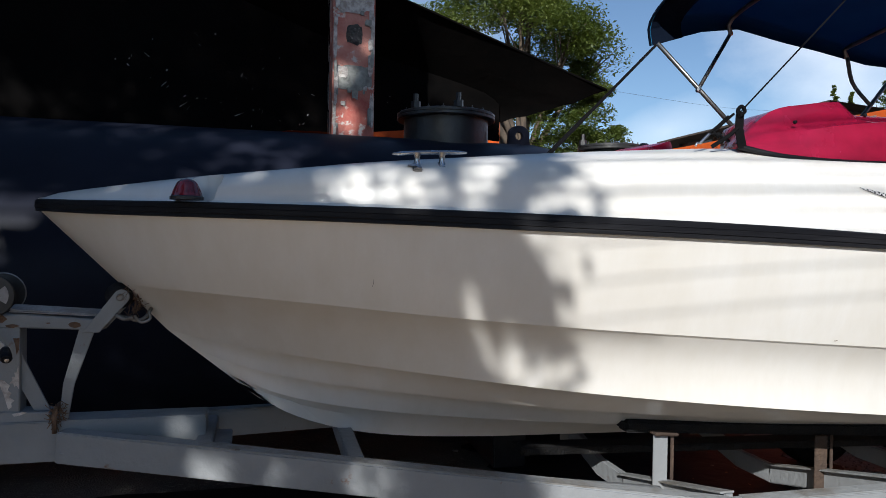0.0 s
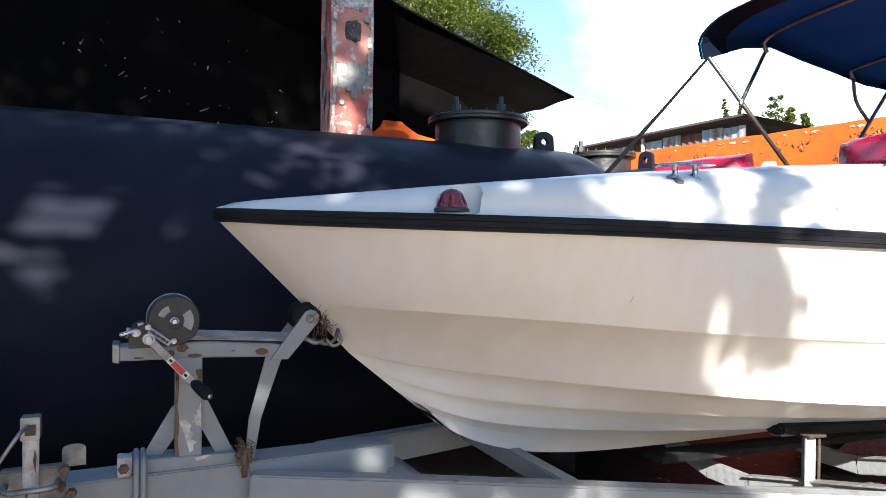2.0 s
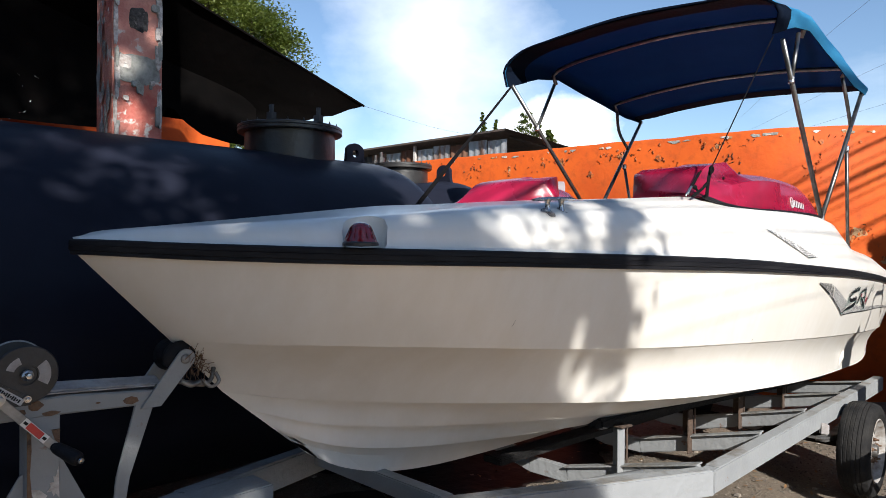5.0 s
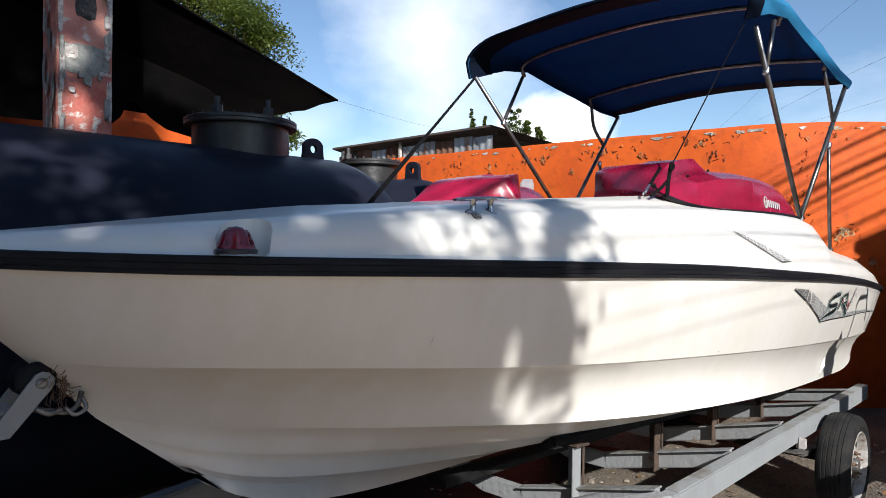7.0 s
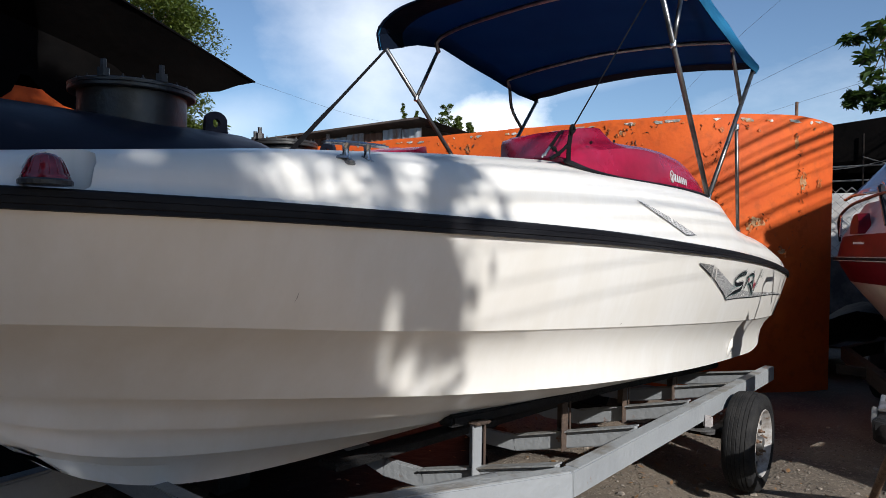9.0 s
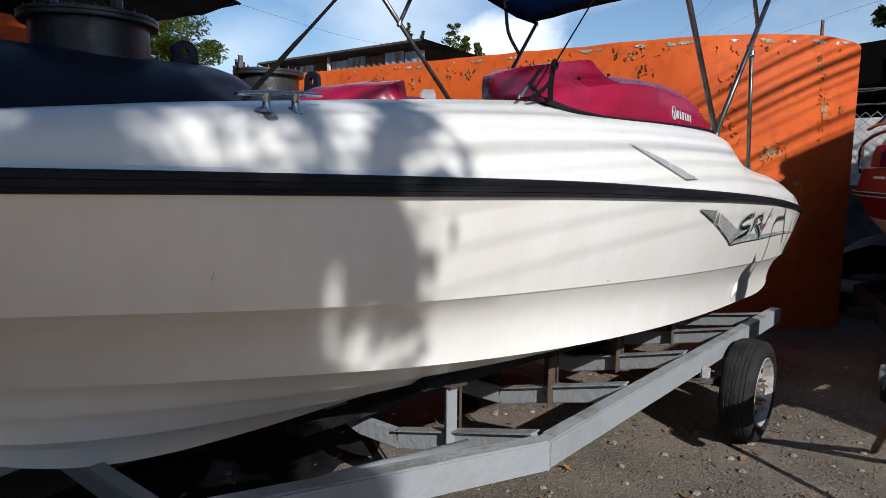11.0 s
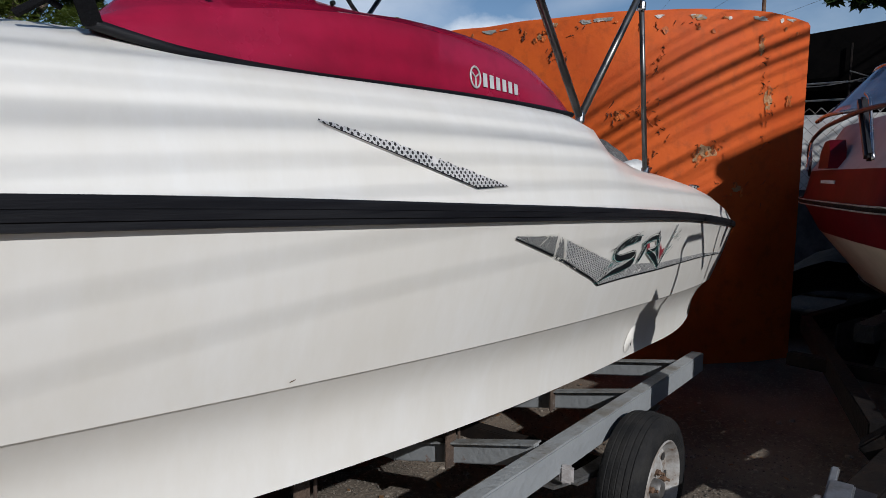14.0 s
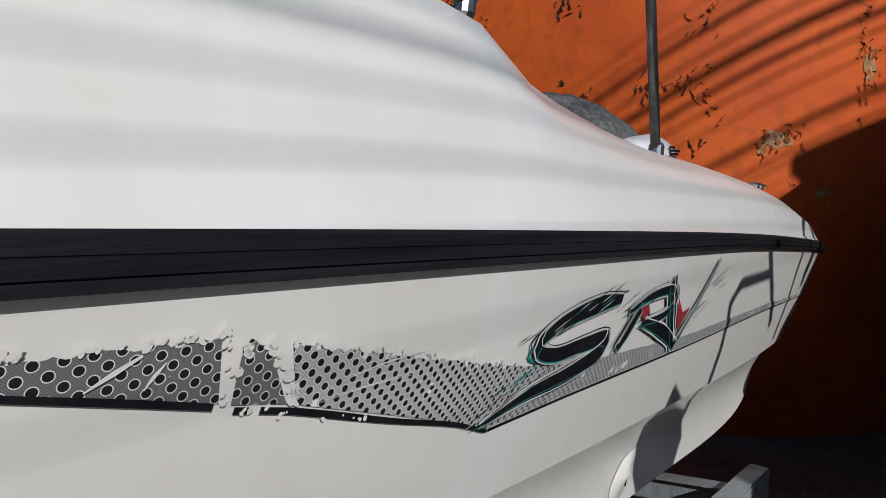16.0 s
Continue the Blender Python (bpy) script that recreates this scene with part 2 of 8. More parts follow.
BOAT_CREAM = mat("cream_gelcoat", (0.60, 0.51, 0.41), 0.5, second=(0.48, 0.40, 0.31), scale=3)
WEBBING = mat("black_webbing", (0.006, 0.006, 0.007), 0.9, bump=0.3, bump_scale=200)
WEBBING.node_tree.nodes["Principled BSDF"].inputs["Specular IOR Level"].default_value = 0.12
GREY_STRAP = mat("grey_strap", (0.36, 0.34, 0.33), 0.8, second=(0.26, 0.24, 0.23), scale=20, bump=0.3)
RED_LABEL = mat("red_label", (0.5, 0.04, 0.03), 0.5, second=(0.4, 0.03, 0.03), scale=30)
NETTING = mat("grey_netting", (0.06, 0.06, 0.06), 0.9, second=(0.16, 0.16, 0.155), scale=60, bump=0.5, bump_scale=200)
INK = mat("black_ink", (0.006, 0.006, 0.008), 0.6, second=(0.010, 0.012, 0.013), scale=20)
INK.node_tree.nodes["Principled BSDF"].inputs["Specular IOR Level"].default_value = 0.15
TEAL_INK = mat("teal_ink", (0.015, 0.20, 0.185), 0.5, second=(0.02, 0.1, 0.1), scale=30)
RED_INK = mat("red_ink", (0.3, 0.02, 0.04), 0.5, second=(0.25, 0.03, 0.04), scale=30)
SILVER_INK = mat("silver_ink", (0.5, 0.5, 0.5), 0.4, second=(0.4, 0.4, 0.4), scale=30)
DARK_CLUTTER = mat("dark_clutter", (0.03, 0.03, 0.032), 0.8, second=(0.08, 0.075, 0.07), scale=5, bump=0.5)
GRIMY = mat("grimy_brown_steel", (0.014, 0.010, 0.008), 0.9, second=(0.007, 0.006, 0.006), scale=7, third=(0.05, 0.034, 0.024), third_scale=25, third_spread=(0.64, 0.78), bump=0.3)
GRIMY.node_tree.nodes["Principled BSDF"].inputs["Specular IOR Level"].default_value = 0.12
DULL_DECK = mat("dull_deck_paint", (0.40, 0.385, 0.41), 0.5, second=(0.33, 0.31, 0.33), scale=5, third=(0.2, 0.17, 0.16), third_scale=20, third_spread=(0.66, 0.8), bump=0.1)
ROPE = mat("yellow_rope", (0.4, 0.3, 0.12), 0.85, second=(0.25, 0.18, 0.08), scale=30)


def leaf_mat(name, col, col2):
    m = mat(name, col, 0.55, second=col2, scale=1.2)
    b = m.node_tree.nodes["Principled BSDF"]
    out = m.node_tree.nodes["Material Output"]
    tr, ad = m.node_tree.nodes.new("ShaderNodeBsdfTranslucent"), m.node_tree.nodes.new("ShaderNodeMixShader")
    tr.inputs[0].default_value = (col2[0] * 1.6, col2[1] * 1.7, col2[2], 1)
    ad.inputs[0].default_value = 0.3
    m.node_tree.links.new(b.outputs[0], ad.inputs[1]); m.node_tree.links.new(tr.outputs[0], ad.inputs[2])
    m.node_tree.links.new(ad.outputs[0], out.inputs[0])
    return m


LEAF = leaf_mat("leaf", (0.06, 0.09, 0.018), (0.115, 0.14, 0.028))
LEAF_DARK = leaf_mat("dark_leaf", (0.03, 0.06, 0.014), (0.05, 0.085, 0.02))


def let_through(m, col, fac):
    """Adds cloth's glow of light from behind to a material."""
    nt = m.node_tree
    tr, mx = nt.nodes.new("ShaderNodeBsdfTranslucent"), nt.nodes.new("ShaderNodeMixShader")
    tr.inputs[0].default_value, mx.inputs[0].default_value = (*col, 1), fac
    nt.links.new(nt.nodes["Principled BSDF"].outputs[0], mx.inputs[1]); nt.links.new(tr.outputs[0], mx.inputs[2])
    nt.links.new(mx.outputs[0], nt.nodes["Material Output"].inputs[0])


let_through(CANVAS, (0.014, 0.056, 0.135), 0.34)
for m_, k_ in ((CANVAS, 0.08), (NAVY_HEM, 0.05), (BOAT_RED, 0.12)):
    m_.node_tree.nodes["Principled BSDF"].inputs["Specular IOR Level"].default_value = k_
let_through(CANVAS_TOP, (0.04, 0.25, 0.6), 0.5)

GLASS = bpy.data.materials.new("tinted_glass")
GLASS.use_nodes = True
gb = GLASS.node_tree.nodes["Principled BSDF"]
gb.inputs["Base Color"].default_value = (0.35, 0.5, 0.75, 1)
gb.inputs["Transmission Weight"].default_value, gb.inputs["Roughness"].default_value, gb.inputs["IOR"].default_value = 0.9, 0.05, 1.2


# ---- building tools ----
def thing(name, label, category, group="", kind="", at=(0, 0, 0)):
    e = new(name)
    e.location = at
    e.empty_display_size = 0.1
    return tagged(e, label, category, group, kind)


def part(name, bm, material, parent=None, label="", smooth=False, angle=None):
    """Links a bmesh, in world metres, as one mesh object under a thing or a part."""
    bmesh.ops.recalc_face_normals(bm, faces=bm.faces)
    me = bpy.data.meshes.new(name)
    if smooth:
        for f in bm.faces:
            f.smooth = True
        if angle:
            for e in bm.edges:
                if len(e.link_faces) == 2 and e.calc_face_angle(0) > radians(angle):
                    e.smooth = False
    bm.to_mesh(me)
    bm.free()
    if isinstance(material, (list, tuple)):
        for mm in material:
            me.materials.append(mm)
    else:
        me.materials.append(material)
    ob = new(name, me)
    if parent is not None:
        ob.parent = parent
        p, off = parent, Vector((0, 0, 0))
        while p is not None:
            off += p.location
            p = p.parent
        ob.location = -off
        me.transform(Matrix.Identity(4))
    return tagged(ob, label)


def box(bm, lo, hi, bevel=0.0, m=None):
    v = bmesh.ops.create_cube(bm, size=1.0)["verts"]
    c, s = [(a + b) / 2 for a, b in zip(lo, hi)], [abs(b - a) for a, b in zip(lo, hi)]
    bmesh.ops.transform(bm, matrix=Matrix.Translation(c) @ Matrix.Diagonal((*s, 1)), verts=v)
    if bevel:
        r = bmesh.ops.bevel(bm, geom=list({e for w in v for e in w.link_edges}), offset=bevel, segments=2, affect="EDGES", clamp_overlap=True)
        v = list({w for f in r["faces"] for w in f.verts} | {w for w in v if w.is_valid})
    if m is not None:
        bmesh.ops.transform(bm, matrix=m, verts=[w for w in v if w.is_valid])
    return bm


def beam(bm, a, b, w, h, bevel=0.004, up=(0, 0, 1)):
    """A box-section bar from a to b, w wide and h high."""
    a, b = Vector(a), Vector(b)
    d = b - a
    x = d.normalized()
    y = Vector(up).cross(x).normalized()
    z = x.cross(y)
    m = Matrix((x, y, z)).transposed().to_4x4()
    m.translation = (a + b) / 2
    sub = bmesh.new()
    box(sub, (-d.length / 2, -w / 2, -h / 2), (d.length / 2, w / 2, h / 2), bevel)
    bmesh.ops.transform(sub, matrix=m, verts=sub.verts)
    tmp = bpy.data.meshes.new("tmp")
    sub.to_mesh(tmp); sub.free()
    bm.from_mesh(tmp)
    bpy.data.meshes.remove(tmp)
    return bm


def smooth_path(pts, n):
    """Points along a rounded line through pts."""
    p = [Vector(q) for q in pts]
    seg = [(p[i + 1] - p[i]).length for i in range(len(p) - 1)]
    tot, out = sum(seg), []
    kk = [0.0]
    for s in seg:
        kk.append(kk[-1] + s)
    tan = []
    for i in range(len(p)):
        a, b = max(i - 1, 0), min(i + 1, len(p) - 1)
        tan.append((p[b] - p[a]) / max(kk[b] - kk[a], 1e-6))
    for j in range(n):
        s = tot * j / (n - 1)
        i = 0
        while i < len(seg) - 1 and s > kk[i + 1]:
            i += 1
        h = seg[i]
        u = (s - kk[i]) / h
        out.append((2 * u**3 - 3 * u**2 + 1) * p[i] + (u**3 - 2 * u**2 + u) * h * tan[i] + (-2 * u**3 + 3 * u**2) * p[i + 1] + (u**3 - u**2) * h * tan[i + 1])
    return out


def tube(bm, pts, r, segs=8, r2=None, cap=True):
    """A round bar along pts, tapering from r to r2."""
    p = [Vector(q) for q in pts]
    r2 = r if r2 is None else r2
    rings, ref = [], None
    for i, q in enumerate(p):
        t = (p[min(i + 1, len(p) - 1)] - p[max(i - 1, 0)]).normalized()
        if ref is None:
            ref = t.orthogonal().normalized()
        ref = (ref - t * ref.dot(t)).normalized()
        o = t.cross(ref)
        rr = r + (r2 - r) * i / max(len(p) - 1, 1)
        rings.append([bm.verts.new(q + (ref * math.cos(a) + o * math.sin(a)) * rr) for a in (2 * math.pi * k / segs for k in range(segs))])
    for a, b in zip(rings, rings[1:]):
        for k in range(segs):
            bm.faces.new((a[k], a[(k + 1) % segs], b[(k + 1) % segs], b[k]))
    if cap:
        bm.faces.new(rings[0]); bm.faces.new(rings[-1])
    return bm


def lathe(bm, profile, centre, axis=(0, 0, 1), segs=32):
    """Turns (radius, along) pairs about an axis through centre."""
    q = Vector(axis).to_track_quat("Z", "Y").to_matrix()
    rings = []
    for r, h in profile:
        if r < 1e-5:
            rings.append([bm.verts.new(Vector(centre) + q @ Vector((0, 0, h)))])
        else:
            rings.append([bm.verts.new(Vector(centre) + q @ Vector((r * math.cos(2 * math.pi * k / segs), r * math.sin(2 * math.pi * k / segs), h))) for k in range(segs)])
    for a, b in zip(rings, rings[1:]):
        for k in range(segs):
            j = (k + 1) % segs
            f = [a[k % len(a)], a[j % len(a)], b[j % len(b)], b[k % len(b)]]
            f = list(dict.fromkeys(f))
            if len(f) > 2:
                bm.faces.new(f)
    return bm


def loft(bm, lines, close=False):
    """A skin over lines of equally many points."""
    rows = [[bm.verts.new(p) for p in ln] for ln in lines]
    for a, b in zip(rows, rows[1:]):
        for k in range(len(a) - 1):
            f = list(dict.fromkeys((a[k], a[k + 1], b[k + 1], b[k])))
            bm.faces.new(f)
    return rows


def mirrored(p, yc=2.5):
    return Vector((p[0], 2 * yc - p[1], p[2]))


def across(p):
    """The same point on the boat's other side."""
    return mirrored(p, 2.405 + 0.033 * (p[0] + 0.62))


def settle(e, m):
    """Moves the meshes of a thing, given in world metres, by m."""
    for c in e.children_recursive:
        c.data.transform(m)


def lerp(a, b, u):
    return Vector(a) * (1 - u) + Vector(b) * u

# ---- ground ----
def ground_height(x, y):
    return 0.012 * noise.noise((x * 1.7, y * 1.7, 0.3)) + 0.006 * noise.noise((x * 6, y * 6, 1.3))


bm = bmesh.new()
xs = [-3000, -300, -60, -20] + [-8 + 0.16 * i for i in range(126)] + [20, 60, 300, 3000]
ys = [-3000, -300, -60, -20] + [-5 + 0.16 * i for i in range(95)] + [18, 60, 300, 3000]
grid = [[bm.verts.new((x, y, ground_height(x, y) - 0.015 if abs(x) < 15 and -6 < y < 12 else -0.02)) for x in xs] for y in ys]
for a, b in zip(grid, grid[1:]):
    for k in range(len(xs) - 1):
        bm.faces.new((a[k], a[k + 1], b[k + 1], b[k]))
tagged(part("ground", bm, GROUND, smooth=True), "oil-stained grey-brown dirt yard with gravel and dry leaves", "ground", kind="structure")

# ---- orange wall behind the boat ----
WALL_TOP = 2.535
WALL_PLAN = smooth_path([(4.75, 11.5, 0), (5.0, 8.6, 0), (5.22, 6.2, 0), (5.36, 4.8, 0), (5.45, 4.0, 0), (5.52, 3.25, 0), (5.63, 2.75, 0), (5.86, 2.32, 0), (6.2, 1.98, 0), (6.55, 1.74, 0)], 90)


def wall_frame(s):
    """The place at part s of the wall's length, and its outward side."""
    f = s * (len(WALL_PLAN) - 1)
    i = min(int(f), len(WALL_PLAN) - 2)
    p = WALL_PLAN[i].lerp(WALL_PLAN[i + 1], f - i)
    t = (WALL_PLAN[i + 1] - WALL_PLAN[i]).normalized()
    return p, Vector((t.y, -t.x, 0)) * -1 if Vector((t.y, -t.x, 0)).dot((-1, -0.6, 0)) < 0 else Vector((t.y, -t.x, 0))


bm = bmesh.new()
rows = []
for i in range(len(WALL_PLAN)):
    p, nrm = wall_frame(i / (len(WALL_PLAN) - 1))
    end = max(0.0, i - len(WALL_PLAN) + 4) / 3
    top = WALL_TOP + 0.012 * noise.noise((i * 0.35, 0, 0)) - 0.05 * end * end
    w = 0.0
    col = [p + nrm * w + Vector((0, 0, z)) for z in (-0.1, 0.6, 1.2, 1.8, top - 0.03)]
    col += [p - nrm * 0.02 + Vector((0, 0, top)), p - nrm * 0.16 + Vector((0, 0, top)), p - nrm * 0.18 + Vector((0, 0, top - 0.03)), p - nrm * 0.18 + Vector((0, 0, -0.1))]
    rows.append(col)
loft(bm, rows)
bm.faces.new([v for v in bm.verts][-9:])
bm.faces.new([v for v in bm.verts][:9])
wall = tagged(part("wall_east", bm, ORANGE, smooth=True, angle=40), "curved plastered yard wall with peeling orange paint", "wall", kind="structure")

# patches where the paint has come off, with curled flakes round them
random.seed(5)
PEELS = [(0.921, 1.55, 0.10, 0.055), (0.914, 1.50, 0.04, 0.05), (0.966, 1.92, 0.045, 0.09), (0.958, 2.28, 0.03, 0.06), (0.63, 2.36, 0.03, 0.05), (0.70, 2.38, 0.05, 0.03), (0.74, 2.33, 0.03, 0.03),
         (0.56, 2.32, 0.03, 0.06), (0.80, 2.40, 0.03, 0.03), (0.665, 2.2, 0.03, 0.03), (0.984, 1.93, 0.02, 0.03), (0.86, 1.80, 0.02, 0.02), (0.945, 1.28, 0.05, 0.03)]
# clusters of curled cracks: part of the length, height, spread along, spread up, how many
CRACKS = [(0.752, 2.25, 0.10, 0.05, 6), (0.809, 2.25, 0.08, 0.06, 9), (0.812, 1.85, 0.04, 0.02, 3), (0.825, 1.76, 0.05, 0.03, 4), (0.857, 1.81, 0.07, 0.06, 12), (0.875, 2.12, 0.10, 0.04, 9), (0.887, 2.18, 0.04, 0.05, 6),
          (0.874, 1.83, 0.08, 0.08, 11), (0.887, 1.73, 0.035, 0.15, 12), (0.883, 1.46, 0.06, 0.05, 7), (0.959, 2.12, 0.03, 0.12, 14), (0.962, 1.76, 0.035, 0.12, 14), (0.921, 1.55, 0.13, 0.07, 12), (0.968, 1.9, 0.06, 0.1, 9),
          (0.70, 2.37, 0.3, 0.05, 12), (0.62, 2.34, 0.3, 0.06, 12), (0.5, 2.3, 0.5, 0.1, 12), (0.80, 2.41, 0.3, 0.04, 12), (0.90, 2.42, 0.3, 0.03, 9), (0.95, 1.3, 0.2, 0.15, 8)]


def patch_mesh(s0, z0, w, h, lift, jag=0.45, n=18):
    b = bmesh.new()
    L = 11.0
    rim = []
    for k in range(n):
        a = 2 * math.pi * k / n
        r = 1 - jag * random.random()
        s = min(0.998, s0 + w * r * math.cos(a) / L)
        p, nrm = wall_frame(s)
        rim.append(b.verts.new(p + nrm * lift + Vector((0, 0, min(z0 + h * r * math.sin(a), WALL_TOP - 0.04)))))
    p, nrm = wall_frame(s0)
    c = b.verts.new(p + nrm * (lift + 0.002) + Vector((0, 0, z0)))
    for k in range(n):
        b.faces.new((c, rim[k], rim[(k + 1) % n]))
    return b


for s0, z0, w, h in PEELS:
    part("peeled_patch", patch_mesh(s0, z0, w, h, 0.004), PLASTER, wall)
for k in range(120):
    if k < 90:
        s0, z0, w, h = random.choice(PEELS)
        s0, z0 = s0 + random.gauss(0, 0.75) * w / 11, z0 + random.gauss(0, 0.8) * h
    else:
        s0, z0 = random.uniform(0.4, 0.99), WALL_TOP - 0.05 - abs(random.gauss(0, 0.1))
    p, nrm = wall_frame(min(s0, 0.99))
    z0 = min(z0, WALL_TOP - 0.06)
    b = bmesh.new()
    sz = random.uniform(0.008, 0.026)
    tx = nrm.cross(Vector((0, 0, 1)))
    q = [p + nrm * 0.005 + Vector((0, 0, z0)) + tx * sz * math.cos(a) * random.uniform(0.5, 1.2) + Vector((0, 0, 1)) * sz * math.sin(a) * random.uniform(0.5, 1.3) for a in (0.3, 1.5, 2.6, 3.7, 4.9)]
    q = [b.verts.new(v + nrm * (0.016 * random.random() if i < 2 else 0)) for i, v in enumerate(q)]
    b.faces.new(q)
    part("paint_flake", b, FLAKE, wall)

for s0, z0, ws, hs, num in CRACKS:
    for _ in range(num):
        s, z = s0 + random.gauss(0, 0.6) * ws / 11, min(z0 + random.gauss(0, 0.7) * hs, WALL_TOP - 0.08)
        n = random.randint(4, 8)
        stp = random.uniform(0.006, 0.016)
        up = random.random() < 0.7
        b = bmesh.new()
        left, right = [], []
        for k in range(n):
            w = 0.0027 * math.sin(math.pi * (k + 0.5) / n) * random.uniform(0.5, 1.5)
            p, nrm = wall_frame(min(max(s, 0.01), 0.992))
            tx = nrm.cross(Vector((0, 0, 1)))
            side = tx if up else Vector((0, 0, 1))
            c = p + Vector((0, 0, min(z, WALL_TOP - 0.05)))
            left.append(c + nrm * 0.004 - side * w)
            right.append(c + nrm * (0.004 + random.uniform(0.0, 0.014)) + side * w)
            s += (random.gauss(0, 0.6) if up else random.uniform(0.3, 1)) * stp / 11
            z += (random.uniform(0.3, 1) if up else random.gauss(0, 0.6)) * stp
        loft(b, [left, right])
        part("paint_crack", b, CRACK if random.random() < 0.8 else FLAKE, wall)

for k in range(46):
    s = random.choice([random.uniform(0.45, 0.99), random.uniform(0.8, 0.99)])
    part("peeled_patch", patch_mesh(s, WALL_TOP - 0.045 - 0.02 * random.random() ** 2, random.uniform(0.015, 0.07), random.uniform(0.008, 0.03), 0.0045, 0.6, 11), random.choice([PLASTER, WHITE_FLAKE, GREY_PATCH]), wall)

# small pipe stub on the wall's end
bm = bmesh.new()
p, nrm = wall_frame(0.965)
tube(bm, [p - nrm * 0.09 + Vector((0, 0, 2.4)), p - nrm * 0.09 + Vector((0, 0, 2.68))], 0.014, 8)
tagged(part("pipe_stub", bm, RUST), "short rusty pipe set upright in the orange wall's top", "pipe")

# ---- wall under the awning, behind the tank ----
bm = bmesh.new()
box(bm, (-9, 8.6, -0.1), (3.04, 8.8, 2.95))
tagged(part("wall_north", bm, ORANGE), "shaded orange-painted yard wall behind the black tank", "wall", kind="structure")

# ---- motorboat ----
boat = thing("motorboat", "white fibreglass jet boat with black rub rail on a trailer", "boat", at=(2.2, 2.5, 0.55))
NL = 90


def centre_y(x):
    """The boat's centre line: it lies a little askew to the yard's x axis."""
    return 2.405 + 0.033 * (x + 0.62)


L_RT = [(-0.635, 2.405, 1.416), (-0.625, 2.365, 1.416), (-0.59, 2.325, 1.415), (-0.51, 2.25, 1.411), (-0.4, 2.145, 1.407), (-0.17, 1.968, 1.401), (0.22, 1.822, 1.394), (0.77, 1.715, 1.382), (1.43, 1.645, 1.363), (2.09, 1.604, 1.331), (2.86, 1.6, 1.290), (3.74, 1.65, 1.233), (4.51, 1.716, 1.166), (4.95, 1.79, 1.12), (5.12, 1.86, 1.103), (5.17, 1.96, 1.1)]
L_RB = [(x, y, z - d) for (x, y, z), d in zip(L_RT, (0.036, 0.036, 0.037, 0.038, 0.039, 0.04, 0.041, 0.045, 0.046, 0.041, 0.036, 0.031, 0.03, 0.03, 0.03, 0.03))]
L_HB = [(x + 0.006, y + 0.006, z + 0.004) for x, y, z in L_RB]
L_HB[0] = (-0.63, 2.405, L_HB[0][2])
L_K1 = [(-0.41, 2.412, 1.163), (-0.37, 2.34, 1.16), (-0.28, 2.23, 1.156), (-0.11, 2.10, 1.147), (0.22, 1.955, 1.124), (0.55, 1.862, 1.095), (0.99, 1.78, 1.062), (1.54, 1.722, 1.026), (2.2, 1.688, 0.982), (2.97, 1.7, 0.928), (3.85, 1.75, 0.868), (4.5, 1.8, 0.835), (4.74, 1.85, 0.826), (4.82, 1.93, 0.82)]
L_C2 = [(-0.255, 2.417, 1.0), (-0.2, 2.39, 0.99), (-0.08, 2.33, 0.966), (0.22, 2.18, 0.932), (0.55, 2.045, 0.899), (0.99, 1.893, 0.858), (1.54, 1.79, 0.812), (2.2, 1.755, 0.757), (2.97, 1.785, 0.69), (3.85, 1.84, 0.628), (4.2, 1.86, 0.611), (4.42, 1.872, 0.628), (4.57, 1.895, 0.672), (4.65, 1.94, 0.705)]
L_KE = [(x, centre_y(x), z) for x, z in ((0.03, 0.765), (0.154, 0.695), (0.33, 0.635), (0.528, 0.60), (0.8, 0.577), (1.1, 0.563), (2.2, 0.52), (3.3, 0.46), (4.35, 0.41), (4.55, 0.405))]
L_D = [(-0.59, 2.406, 1.434), (-0.565, 2.365, 1.437), (-0.48, 2.29, 1.445), (-0.36, 2.19, 1.455), (-0.1, 2.02, 1.478), (0.25, 1.9, 1.508), (0.6, 1.845, 1.53), (1.0, 1.815, 1.56), (1.44, 1.8, 1.588), (2.1, 1.78, 1.6), (2.6, 1.775, 1.592), (2.88, 1.775, 1.566), (3.0, 1.792, 1.502), (3.15, 1.802, 1.464), (3.3, 1.805, 1.434), (3.5, 1.804, 1.408), (3.75, 1.805, 1.386), (4.1, 1.82, 1.345), (4.6, 1.86, 1.268), (4.95, 1.92, 1.186), (5.06, 2.0, 1.138)]
RT, RB, HB, K1, C2, KE, DK = (smooth_path(q, NL) for q in (L_RT, L_RB, L_HB, L_K1, L_C2, L_KE, L_D))


def between(a, b, u, out=(0, 0, 0)):
    return [lerp(p, q, u) + Vector(out) for p, q in zip(a, b)]


def fade(line, amount_y, amount_z):
    """Shifts a line sideways and up, growing from nothing at the bow."""
    n = len(line)
    return [Vector((p.x, p.y + amount_y * min(1, k / (0.05 * n)), p.z + amount_z * min(1, k / (0.05 * n)))) for k, p in enumerate(line)]


side_mid = fade(between(HB, K1, 0.5), -0.006, 0)
K1b = fade(K1, 0.011, -0.006)
low_a = fade(between(K1b, C2, 0.22), 0.022, 0)
low_b = fade(between(K1b, C2, 0.5), 0.026, 0)
low_c = fade(between(K1b, C2, 0.78), 0.014, 0)
C2b = fade(C2, 0.040, -0.006)
s1, s2 = between(C2b, KE, 0.27), between(C2b, KE, 0.56)
bot1, bot1b = fade(s1, -0.016, -0.010), fade(s1, 0.022, -0.002)
